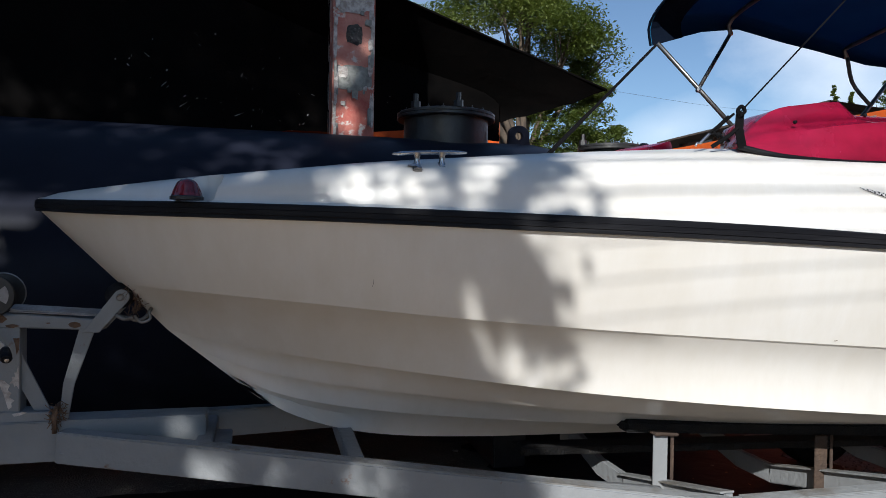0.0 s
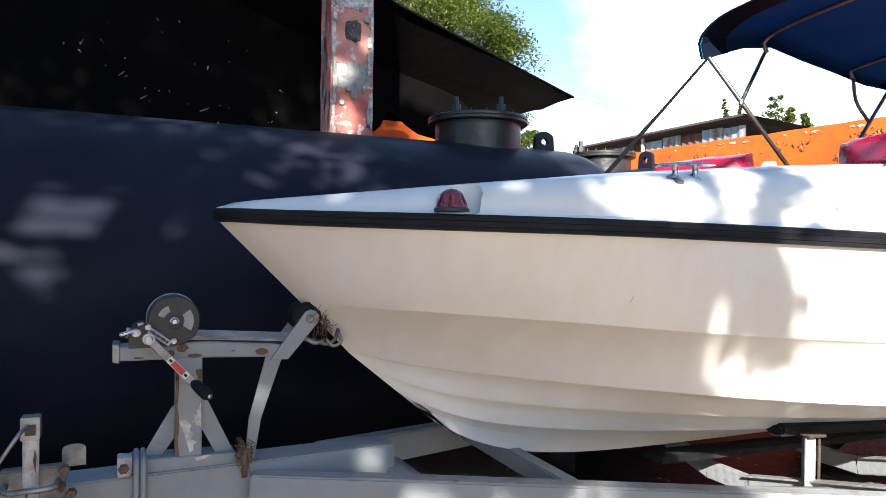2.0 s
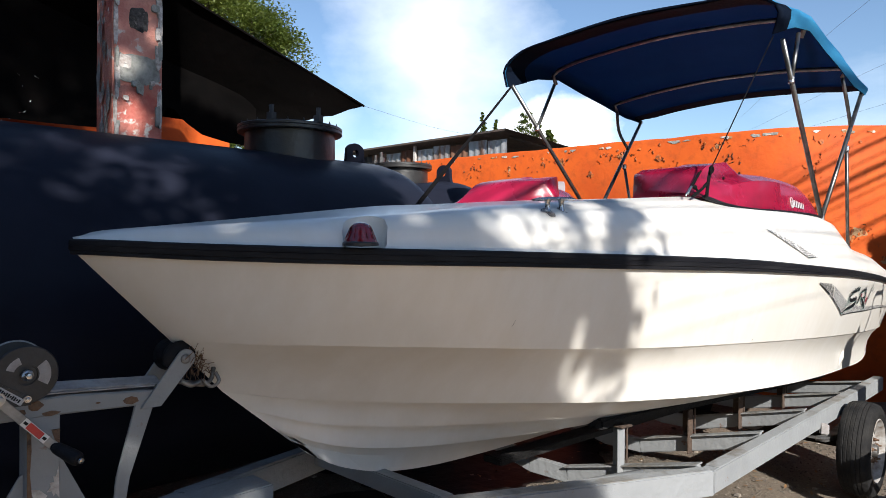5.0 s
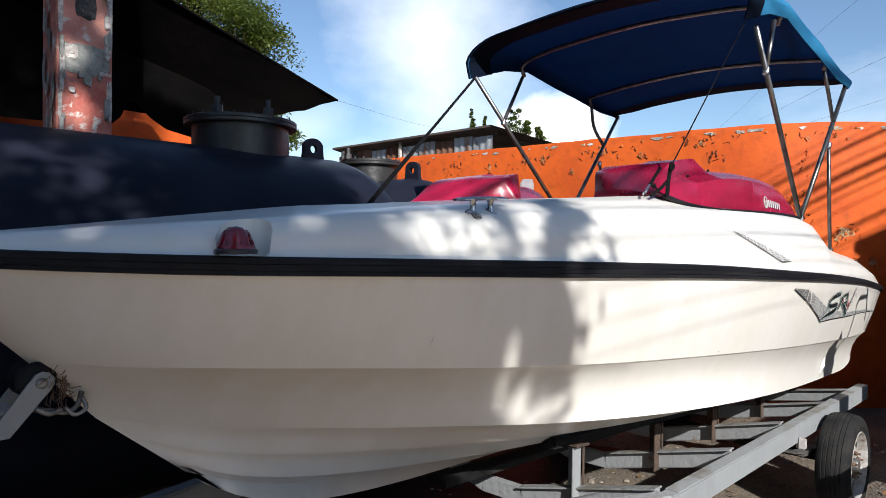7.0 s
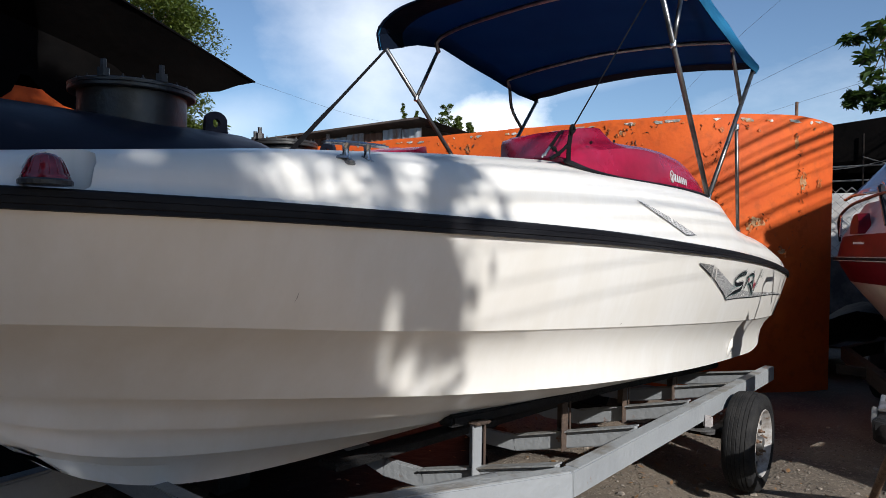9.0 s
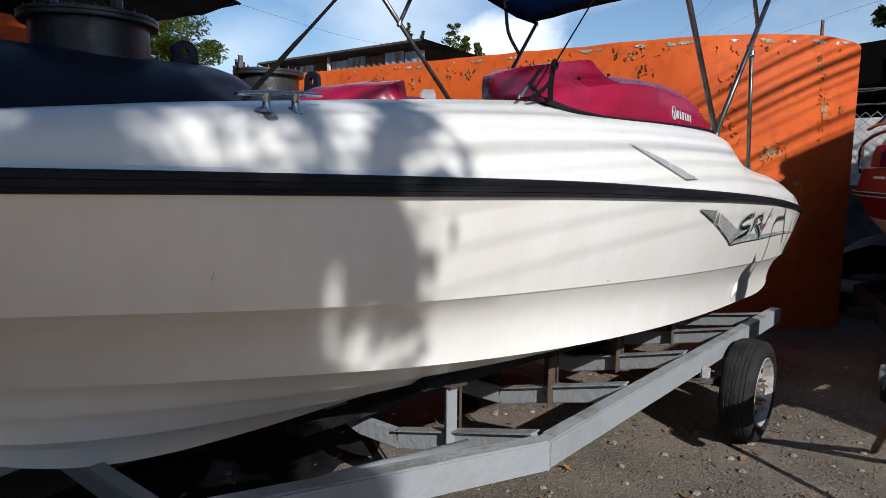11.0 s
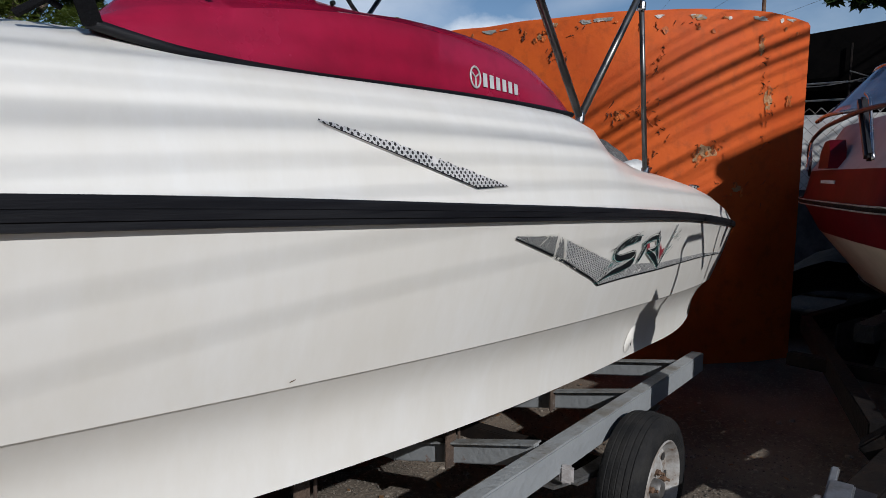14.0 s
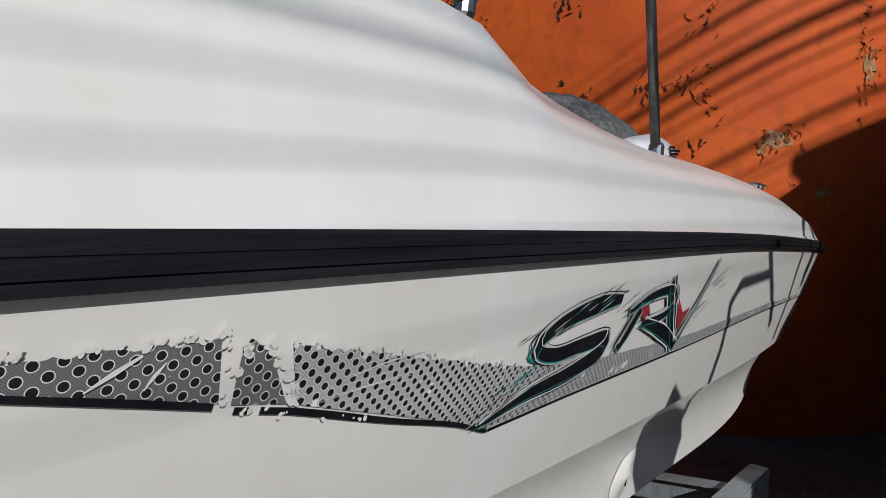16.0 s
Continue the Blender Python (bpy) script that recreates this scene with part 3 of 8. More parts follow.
bot2, bot2b = fade(s2, -0.014, -0.014), fade(s2, 0.022, -0.002)


def panel(a, b, inward):
    """Three lines that hollow the skin between two edges."""
    return [fade(between(a, b, 0.3), inward, 0.004), fade(between(a, b, 0.6), inward * 0.9, 0.004), fade(between(a, b, 0.86), inward * 0.25, 0.001)]


hull_lines = [HB, between(HB, side_mid, 0.5), side_mid, between(side_mid, K1, 0.6), K1, K1b, low_a, low_b, low_c, C2, C2b,
              *panel(C2b, bot1, 0.005), bot1, bot1b, *panel(bot1b, bot2, 0.005), bot2, bot2b, fade(between(bot2b, KE, 0.5), 0.008, 0.004), KE]
bm = bmesh.new()
r1 = loft(bm, hull_lines)
r2 = loft(bm, [[across(p) for p in ln] for ln in hull_lines])
# transom
for a, b in zip(range(len(r1) - 1), range(1, len(r1))):
    f = list(dict.fromkeys((r1[a][-1], r1[b][-1], r2[b][-1], r2[a][-1])))
    if len(f) > 2:
        bm.faces.new(f)
bmesh.ops.remove_doubles(bm, verts=bm.verts, dist=0.0008)
part("hull", bm, GELCOAT, boat, "white gelcoat hull with moulded chines, dusty", smooth=True, angle=20)

# deck
d0 = between(RT, DK, 0.04)
d1 = [Vector((a.x * 0.55 + b.x * 0.45, a.y + (b.y - a.y) * 0.24, a.z + (b.z - a.z) * 0.52)) for a, b in zip(RT, DK)]
d2 = [Vector((a.x * 0.2 + b.x * 0.8, a.y + (b.y - a.y) * 0.58, a.z + (b.z - a.z) * 0.86)) for a, b in zip(RT, DK)]
d0 = [Vector((p.x, p.y + 0.008, p.z + 0.004)) for p in d0]
def ramp(p):
    """Grows from nothing at the bow, and fades again towards the stern."""
    return min(1.0, max(0.0, (p.x + 0.6) / 0.9)) * min(1.0, max(0.0, (3.4 - p.x) / 0.6))


def crown(p):
    """The foredeck's swell, which ends where the covers begin."""
    return min(1.0, max(0.0, (p.x - 0.15) / 0.55)) * min(1.0, max(0.0, (1.75 - p.x) / 0.35))


d4 = [Vector((p.x + 0.01, min(p.y + 0.05, centre_y(p.x)), p.z + 0.008 * ramp(p) + 0.011 * crown(p))) for p in DK]
d5 = [Vector((p.x + 0.02, min(p.y + 0.13, centre_y(p.x)), p.z + 0.006 * ramp(p) + 0.013 * crown(p))) for p in DK]
deck_lines = [RT, d0, between(d0, d1, 0.5), d1, between(d1, d2, 0.5), d2, DK, d4, d5]
fore = [k for k, p in enumerate(d5) if p.x < 1.5]
bm = bmesh.new()
r1 = loft(bm, deck_lines)
r2 = loft(bm, [[across(p) for p in ln] for ln in deck_lines])
kf = fore[-1]
mid = [bm.verts.new((d5[k].x, centre_y(d5[k].x), d5[k].z + 0.02 * ramp(d5[k]) - 0.008 * crown(d5[k]))) for k in range(NL)]
for k in range(kf):
    bm.faces.new((r1[-1][k], r1[-1][k + 1], mid[k + 1], mid[k]))
    bm.faces.new((r2[-1][k], r2[-1][k + 1], mid[k + 1], mid[k]))
# cockpit well
floor1 = [bm.verts.new((d5[k].x, d5[k].y + 0.04, 0.85)) for k in range(kf, NL)]
floor2 = [bm.verts.new(across((d5[k].x, d5[k].y + 0.04, 0.85))) for k in range(kf, NL)]
for i in range(NL - kf - 1):
    k = kf + i
    bm.faces.new((r1[-1][k], r1[-1][k + 1], floor1[i + 1], floor1[i]))
    bm.faces.new((r2[-1][k], r2[-1][k + 1], floor2[i + 1], floor2[i]))
    bm.faces.new((floor1[i], floor1[i + 1], floor2[i + 1], floor2[i]))
bm.faces.new((r1[-1][kf], mid[kf], r2[-1][kf], floor2[0], floor1[0]))
bm.faces.new((r1[-1][-1], r2[-1][-1], floor2[-1], floor1[-1]))
for a in range(len(r1) - 1):
    bm.faces.new((r1[a][-1], r1[a + 1][-1], r2[a + 1][-1], r2[a][-1]))
bmesh.ops.delete(bm, geom=[v for v in mid[kf + 1:]], context="VERTS")
bmesh.ops.remove_doubles(bm, verts=bm.verts, dist=0.0008)
# rounded scoop for the navigation light, cut through the deck's shoulder
SCOOP = [Vector((-0.116 + 0.060 * math.cos(2 * math.pi * k / 14), 1.975 + 0.048 * math.sin(2 * math.pi * k / 14), 0)) for k in range(14)]
for a, b in zip(SCOOP, SCOOP[1:] + SCOOP[:1]):
    near = [f for f in bm.faces if abs(f.calc_center_median().x + 0.13) < 0.3 and f.calc_center_median().y < 2.25]
    cut = {e for f in near for e in f.edges} | {v for f in near for v in f.verts} | set(near)
    bmesh.ops.bisect_plane(bm, geom=list(cut), plane_co=a, plane_no=Vector((b.y - a.y, a.x - b.x, 0)), dist=1e-5)


def in_scoop(p, slack=0.0):
    return all((b.x - a.x) * (p.y - a.y) - (b.y - a.y) * (p.x - a.x) > -slack for a, b in zip(SCOOP, SCOOP[1:] + SCOOP[:1]))


bmesh.ops.delete(bm, geom=[f for f in bm.faces if in_scoop(f.calc_center_median())], context="FACES")
lip = [e for e in bm.edges if len(e.link_faces) == 1 and all(in_scoop(v.co, 5e-5) for v in e.verts)]
ex = bmesh.ops.extrude_edge_only(bm, edges=lip)["geom"]
for v in ex:
    if isinstance(v, bmesh.types.BMVert):
        v.co = Vector((-0.116 + (v.co.x + 0.116) * 0.84, 1.975 + (v.co.y - 1.975) * 0.84, 1.396))
pit = bm.verts.new((-0.116, 1.975, 1.396))
for e in ex:
    if isinstance(e, bmesh.types.BMEdge):
        bm.faces.new((e.verts[0], e.verts[1], pit))
part("deck", bm, GELCOAT, boat, "white gelcoat foredeck and gunwale", smooth=True, angle=38)

# rub rail: a black strip with a lip and two grooves, round both sides
bm = bmesh.new()
sec = [(0.006, 0.0), (-0.004, -0.02), (-0.009, 0.08), (-0.0105, 0.36), (-0.0085, 0.38), (-0.0105, 0.40), (-0.0105, 0.70), (-0.0065, 0.715), (-0.0055, 0.74), (-0.0065, 0.78), (-0.006, 0.96), (0.008, 1.0)]
rail_lines = []
for o, u in sec:
    ln = []
    for k in range(NL):
        a, b = RT[k], RB[k]
        t = RT[min(k + 1, NL - 1)] - RT[max(k - 1, 0)]
        n = Vector((t.y, -t.x, 0)).normalized()
        if k == 0:
            n = Vector((-1, 0, 0))
        ln.append(a.lerp(b, u) - n * (o * 0.65) + n * 0.003)
    rail_lines.append(ln)
loft(bm, rail_lines)
loft(bm, [[across(p) for p in ln] for ln in rail_lines])
bmesh.ops.remove_doubles(bm, verts=bm.verts, dist=0.0008)
part("rub_rail", bm, BLACK_RUBBER, boat, "black rubber rub rail with grooves", smooth=True, angle=30)


def on_side(x, u, lines, lift=0.002):
    """A point on the near hull or deck skin: at x, part u of the way down the listed lines."""
    f = u * (len(lines) - 1)
    i = min(int(f), len(lines) - 2)
    pts = []
    for ln in (lines[i], lines[i + 1]):
        for a, b in zip(ln, ln[1:]):
            if a.x <= x <= b.x:
                pts.append(a.lerp(b, (x - a.x) / max(b.x - a.x, 1e-6)))
                break
    p = pts[0].lerp(pts[1], f - i)
    return p + Vector((0, -lift, lift * 0.2))


SIDE = [HB, between(HB, side_mid, 0.5), side_mid, between(side_mid, K1, 0.6), K1]
DECKSIDE = [RT, d0, between(d0, d1, 0.5), d1, between(d1, d2, 0.5), d2, DK]


def side_at(x, z, lines=None, lift=0.002):
    """The near skin at x and height z."""
    lines = lines or SIDE
    lo, hi = 0.0, 1.0
    up = on_side(x, 0, lines).z < on_side(x, 1, lines).z
    for _ in range(24):
        m = (lo + hi) / 2
        if (on_side(x, m, lines).z < z) == up:
            lo = m
        else:
            hi = m
    return on_side(x, lo, lines, lift)


def ribbon(pts, widths, lines, lift, name, material, parent, label=""):
    """A flat stroke on the boat's skin, through (x, z) points."""
    b = bmesh.new()
    q = smooth_path([(x, 0, z) for x, z in pts], 6 * len(pts))
    rows = []
    for i, p in enumerate(q):
        t = (q[min(i + 1, len(q) - 1)] - q[max(i - 1, 0)]).normalized()
        f = i / (len(q) - 1) * (len(widths) - 1)
        w = widths[int(f)] + (widths[min(int(f) + 1, len(widths) - 1)] - widths[int(f)]) * (f - int(f))
        rows.append([b.verts.new(side_at(p.x - t.z * w * s, p.z + t.x * w * s, lines, lift)) for s in (-0.5, 0.5)])
    for a, c in zip(rows, rows[1:]):
        b.faces.new((a[0], a[1], c[1], c[0]))
    return part(name, b, material, parent, label)


# decals
def dotted(name, pitch, dot, tint):
    """A halftone film: a fine dotted print on the decal's own coordinates."""
    m = bpy.data.materials.new(name)
    m.use_nodes = True
    n, l = m.node_tree.nodes, m.node_tree.links
    b = n["Principled BSDF"]
    b.inputs["Roughness"].default_value = 0.4
    uv, sx = n.new("ShaderNodeUVMap"), n.new("ShaderNodeSeparateXYZ")
    l.new(uv.outputs[0], sx.inputs[0])

    def mth(op, a, c=None):
        k = n.new("ShaderNodeMath"); k.operation = op
        for i, v in enumerate((a, c)):
            if v is None:
                continue
            if isinstance(v, (int, float)):
                k.inputs[i].default_value = v
            else:
                l.new(v, k.inputs[i])
        return k.outputs[0]
    # two offset square lattices make a staggered one
    best = None
    for off in (0.0, 0.5):
        gx = mth("SUBTRACT", mth("FRACT", mth("ADD", mth("DIVIDE", sx.outputs[0], pitch), off)), 0.5)
        gy = mth("SUBTRACT", mth("FRACT", mth("ADD", mth("DIVIDE", sx.outputs[1], pitch), off)), 0.5)
        d = mth("SQRT", mth("ADD", mth("MULTIPLY", gx, gx), mth("MULTIPLY", gy, gy)))
        best = d if best is None else mth("MINIMUM", best, d)
    ring = mth("LESS_THAN", best, dot)
    halo = mth("LESS_THAN", best, dot * 1.23)
    fine = n.new("ShaderNodeTexChecker"); fine.inputs["Scale"].default_value = 900
    fine.inputs[1].default_value, fine.inputs[2].default_value = (*tint, 1), (tint[0] * 0.55, tint[1] * 0.55, tint[2] * 0.55, 1)
    l.new(uv.outputs[0], fine.inputs[0])
    m1, m2 = n.new("ShaderNodeMixRGB"), n.new("ShaderNodeMixRGB")
    l.new(halo, m1.inputs[0]); l.new(fine.outputs[0], m1.inputs[1]); m1.inputs[2].default_value = (0.62, 0.61, 0.59, 1)
    l.new(ring, m2.inputs[0]); l.new(m1.outputs[0], m2.inputs[1]); m2.inputs[2].default_value = (0.012, 0.012, 0.013, 1)
    # worn away in flakes
    no, lt = n.new("ShaderNodeTexNoise"), n.new("ShaderNodeValToRGB")
    no.inputs["Scale"].default_value, no.inputs["Detail"].default_value = 22, 5
    lt.color_ramp.elements[0].position, lt.color_ramp.elements[1].position = 0.635, 0.645
    l.new(uv.outputs[0], no.inputs["Vector"]); l.new(no.outputs["Fac"], lt.inputs[0])
    m3 = n.new("ShaderNodeMixRGB")
    l.new(lt.outputs[0], m3.inputs[0]); l.new(m2.outputs[0], m3.inputs[1]); m3.inputs[2].default_value = (0.72, 0.70, 0.67, 1)
    l.new(m3.outputs[0], b.inputs["Base Color"])
    return m


DOTS = dotted("halftone_decal", 0.0167, 0.20, (0.17, 0.169, 0.167))
DOTS_FINE = dotted("fine_halftone_decal", 0.0128, 0.225, (0.47, 0.465, 0.46))
DOTS_UP = dotted("pale_halftone_decal", 0.0150, 0.24, (0.68, 0.67, 0.66))


def pitch_at(x):
    """The fine print's dot spacing, which shrinks towards the stern."""
    return float(np.interp(x, (2.55, 2.73, 2.82, 3.1, 4.7), (0.0158, 0.0142, 0.0126, 0.0105, 0.0085)))


def lattice(x):
    """Length along the fine print, counted in its own dots."""
    return 0.0128 * sum(0.01 / pitch_at(2.55 + 0.01 * k) for k in range(int((x - 2.55) / 0.01))) + 0.0128 * ((x - 2.55) % 0.01) / pitch_at(x)


def film_decal(name, outline_lo, outline_hi, lines, material, parent, label, rag=0.0, n=60):
    """A film between two (x, z) polylines on the skin, with a ragged upper edge."""
    b = bmesh.new()
    uvl = b.loops.layers.uv.new("film")
    rows = []
    for i in range(n):
        u = i / (n - 1)

        def at(poly):
            f = u * (len(poly) - 1)
            k = min(int(f), len(poly) - 2)
            return poly[k][0] + (poly[k + 1][0] - poly[k][0]) * (f - k), poly[k][1] + (poly[k + 1][1] - poly[k][1]) * (f - k)
        (x0, z0), (x1, z1) = at(outline_lo), at(outline_hi)
        z1 -= rag * min(1.0, 2.2 * abs(noise.noise((x1 * 75, 4.1, z0)))) * abs(z1 - z0)
        row = []
        for s in (0, 0.25, 0.5, 0.75, 1):
            x, z = x0 + (x1 - x0) * s, z0 + (z1 - z0) * s
            row.append((b.verts.new(side_at(x, z, lines, 0.0025)), x, z))
        rows.append(row)
    for a, c in zip(rows, rows[1:]):
        for k in range(4):
            q = (a[k], a[k + 1], c[k + 1], c[k])
            f = b.faces.new([v[0] for v in q])
            for lp, v in zip(f.loops, q):
                lp[uvl].uv = (lattice(v[1]), 1.17 + (v[2] - 1.17) * 0.0128 / pitch_at(v[1])) if material is DOTS_FINE else (v[1], v[2])
    return part(name, b, material, parent, label)


random.seed(11)
# lower decal: a wedge that falls to a corner and then thins towards the stern
film_decal("lower_decal", [(2.30, 1.242), (2.374, 1.219), (2.44, 1.200), (2.508, 1.181)], [(2.305, 1.246), (2.374, 1.241), (2.44, 1.238), (2.506, 1.233)], SIDE, DOTS, boat, "worn grey halftone decal with black edge", 0.10, 60)
film_decal("lower_decal", [(2.518, 1.177), (2.54, 1.172), (2.568, 1.165)], [(2.524, 1.226), (2.534, 1.229), (2.548, 1.216)], SIDE, DOTS, boat, "torn piece of halftone decal", 0.12, 22)
film_decal("lower_decal", [(2.577, 1.162), (2.69, 1.121), (2.797, 1.081), (2.862, 1.052)], [(2.567, 1.218), (2.66, 1.192), (2.79, 1.155), (2.91, 1.124)], SIDE, DOTS_FINE, boat, "worn grey halftone decal with black edge", 0.06, 80)
film_decal("lower_decal", [(2.864, 1.052), (3.076, 1.049), (3.49, 1.032), (4.126, 1.01), (4.66, 0.975)], [(2.912, 1.123), (3.076, 1.094), (3.469, 1.057), (4.1, 1.028), (4.66, 0.981)], SIDE, DOTS_FINE, boat, "thin grey halftone stripe", 0.05, 90)
ribbon([(2.30, 1.240), (2.374, 1.2185), (2.44, 1.199), (2.503, 1.1795)], [0.003, 0.005, 0.006, 0.006], SIDE, 0.004, "decal_edge", INK, boat)
ribbon([(2.52, 1.172), (2.535, 1.168)], [0.006, 0.006], SIDE, 0.004, "decal_edge", INK, boat)
ribbon([(2.543, 1.166), (2.58, 1.155), (2.69, 1.115), (2.798, 1.078), (2.864, 1.049)], [0.006, 0.007, 0.006, 0.006, 0.005], SIDE, 0.004, "decal_edge", INK, boat)
ribbon([(2.866, 1.0495), (3.076, 1.046), (3.49, 1.029), (4.126, 1.008), (4.66, 0.973)], [0.005, 0.005, 0.004, 0.004, 0.003], SIDE, 0.004, "decal_edge", INK, boat)


def chips(line, n, size, spread, seed):
    """Bits where the film has peeled off and the gelcoat shows, along an (x, z) polyline."""
    rnd = random.Random(seed)
    for _ in range(n):
        f = rnd.random() * (len(line) - 1)
        k = min(int(f), len(line) - 2)
        x = line[k][0] + (line[k + 1][0] - line[k][0]) * (f - k) + rnd.gauss(0, spread)
        z = line[k][1] + (line[k + 1][1] - line[k][1]) * (f - k) + rnd.gauss(0, spread)
        r, tilt, long = size * rnd.uniform(0.5, 1.3), rnd.uniform(0, 3.1), rnd.uniform(1.0, 1.9)
        b = bmesh.new()
        ring = []
        for i in range(11):
            a = 2 * math.pi * i / 11
            u, v = r * long * math.cos(a) * rnd.uniform(0.7, 1.1), r * math.sin(a) * rnd.uniform(0.7, 1.1)
            ring.append(b.verts.new(side_at(x + u * math.cos(tilt) - v * math.sin(tilt), z + u * math.sin(tilt) + v * math.cos(tilt), SIDE, 0.0043)))
        b.faces.new(ring)
        part("peeled_chip", b, GELCOAT, boat)


chips([(2.508, 1.236), (2.514, 1.205), (2.512, 1.176)], 10, 0.0032, 0.002, 1)
chips([(2.545, 1.224), (2.556, 1.205), (2.570, 1.185), (2.576, 1.160)], 16, 0.0042, 0.003, 2)
chips([(2.32, 1.247), (2.374, 1.242), (2.44, 1.239), (2.505, 1.234)], 22, 0.0028, 0.002, 3)
chips([(2.567, 1.219), (2.66, 1.193), (2.79, 1.156), (2.90, 1.126)], 42, 0.0027, 0.0022, 4)
chips([(2.525, 1.170), (2.58, 1.153), (2.69, 1.113)], 14, 0.0018, 0.0015, 5)
chips([(2.524, 1.226), (2.520, 1.200), (2.534, 1.229)], 7, 0.0032, 0.002, 6)
ribbon([(2.415, 1.212), (2.43, 1.220), (2.45, 1.230)], [0.001, 0.004, 0.002], SIDE, 0.0049, "scratch", GELCOAT, boat)
ribbon([(2.452, 1.205), (2.457, 1.212), (2.466, 1.222)], [0.001, 0.003, 0.001], SIDE, 0.0049, "scratch", GELCOAT, boat)
ribbon([(2.62, 1.172), (2.66, 1.178), (2.73, 1.181)], [0.0005, 0.0014, 0.0005], SIDE, 0.0049, "scratch", GELCOAT, boat)
ribbon([(2.60, 1.158), (2.66, 1.160), (2.71, 1.158)], [0.0004, 0.001, 0.0004], SIDE, 0.0049, "scratch", GELCOAT, boat)
# upper decal
film_decal("upper_decal", [(1.735, 1.481), (1.85, 1.448), (1.98, 1.411), (2.15, 1.363)], [(1.74, 1.485), (1.88, 1.460), (2.03, 1.427), (2.27, 1.366)], DECKSIDE, DOTS_UP, boat, "worn pale halftone decal on the deck side", 0.4, 60)
ribbon([(1.745, 1.477), (1.85, 1.4465), (1.98, 1.4095), (2.15, 1.361)], [0.0015, 0.0025, 0.003, 0.003], DECKSIDE, 0.004, "decal_edge", INK, boat)
ribbon([(2.15, 1.3615), (2.27, 1.3635)], [0.003, 0.001], DECKSIDE, 0.004, "decal_edge", INK, boat)
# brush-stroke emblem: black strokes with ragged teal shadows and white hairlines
STROKES = [([(3.135, 1.176), (3.066, 1.177), (2.984, 1.168), (2.938, 1.153), (2.934, 1.137), (2.975, 1.123), (3.045, 1.123), (3.112, 1.120), (3.106, 1.102), (3.023, 1.087), (2.928, 1.079), (2.842, 1.062)], [0.012, 0.020, 0.020, 0.016, 0.015, 0.017, 0.020, 0.022, 0.024, 0.020, 0.014, 0.004]),
           ([(3.214, 1.149), (3.188, 1.118), (3.162, 1.093)], [0.016, 0.018, 0.012]),
           ([(3.175, 1.15), (3.247, 1.165), (3.334, 1.163), (3.358, 1.140), (3.324, 1.123), (3.244, 1.121)], [0.008, 0.014, 0.015, 0.015, 0.013, 0.010]),
           ([(3.242, 1.123), (3.341, 1.086), (3.425, 1.046)], [0.012, 0.02, 0.016]),
           ([(3.318, 1.180), (3.356, 1.122), (3.405, 1.048)], [0.022, 0.026, 0.017]),
           ([(3.415, 1.05), (3.47, 1.10), (3.515, 1.148), (3.552, 1.196)], [0.010, 0.009, 0.006, 0.002])]
random.seed(17)
for pts, ws in STROKES:
    for dx, dz, f in ((-0.016, -0.005, 0.24), (0.014, 0.007, 0.21), (-0.02, 0.004, 0.14)):
        ribbon([(x + dx + random.uniform(-0.004, 0.004), z + dz + random.uniform(-0.003, 0.003)) for x, z in pts], [w * f * random.uniform(0.5, 1.4) for w in ws], SIDE, 0.0042, "emblem_shadow", TEAL_INK if f > 0.2 else INK, boat)
    ribbon(pts, [w * 1.3 + 0.0080 for w in ws], SIDE, 0.0045, "emblem_outline", INK, boat)
    ribbon([(x + random.uniform(-0.002, 0.002), z + random.uniform(-0.001, 0.001)) for x, z in pts], [w * 1.3 + 0.0056 for w in ws], SIDE, 0.0048, "emblem_outline", WHITE_PAINT, boat)
    ribbon(pts, [w * 1.27 for w in ws], SIDE, 0.0052, "emblem_stroke", INK, boat)
    for off, mt in ((0.62, WHITE_PAINT), (-0.6, TEAL_INK)):
        ribbon([(x + random.uniform(-0.003, 0.003), z + off * w + random.uniform(-0.0015, 0.0015)) for (x, z), w in zip(pts, ws)], [0.0010 + 0.0022 * random.random() for _ in pts], SIDE, 0.0058, "emblem_hairline", mt, boat)
for _ in range(70):
    x, z = random.choice([(2.95, 1.16), (2.90, 1.10), (3.08, 1.185), (2.87, 1.075), (3.5, 1.10), (3.57, 1.15), (3.2, 1.16)])
    x, z, q = x + random.gauss(0, 0.025), z + random.gauss(0, 0.008), random.uniform(0.015, 0.05)
    ribbon([(x - q / 2, z - q * 0.16), (x + q / 2, z + q * 0.16)], [0.0008, 0.0018, 0.0006], SIDE, 0.0061, "emblem_scratch", random.choice([TEAL_INK, INK, WHITE_PAINT]), boat)
bm = bmesh.new()
bm.faces.new([bm.verts.new(side_at(x, z, SIDE, 0.0045)) for x, z in ((3.372, 1.146), (3.415, 1.074), (3.452, 1.116), (3.418, 1.110))])
part("emblem_fill", bm, RED_INK, boat)
bm = bmesh.new()
bm.faces.new([bm.verts.new(side_at(x, z, SIDE, 0.0045)) for x, z in ((3.215, 1.150), (3.235, 1.128), (3.262, 1.130), (3.245, 1.150))])
part("emblem_fill", bm, RED_INK, boat)
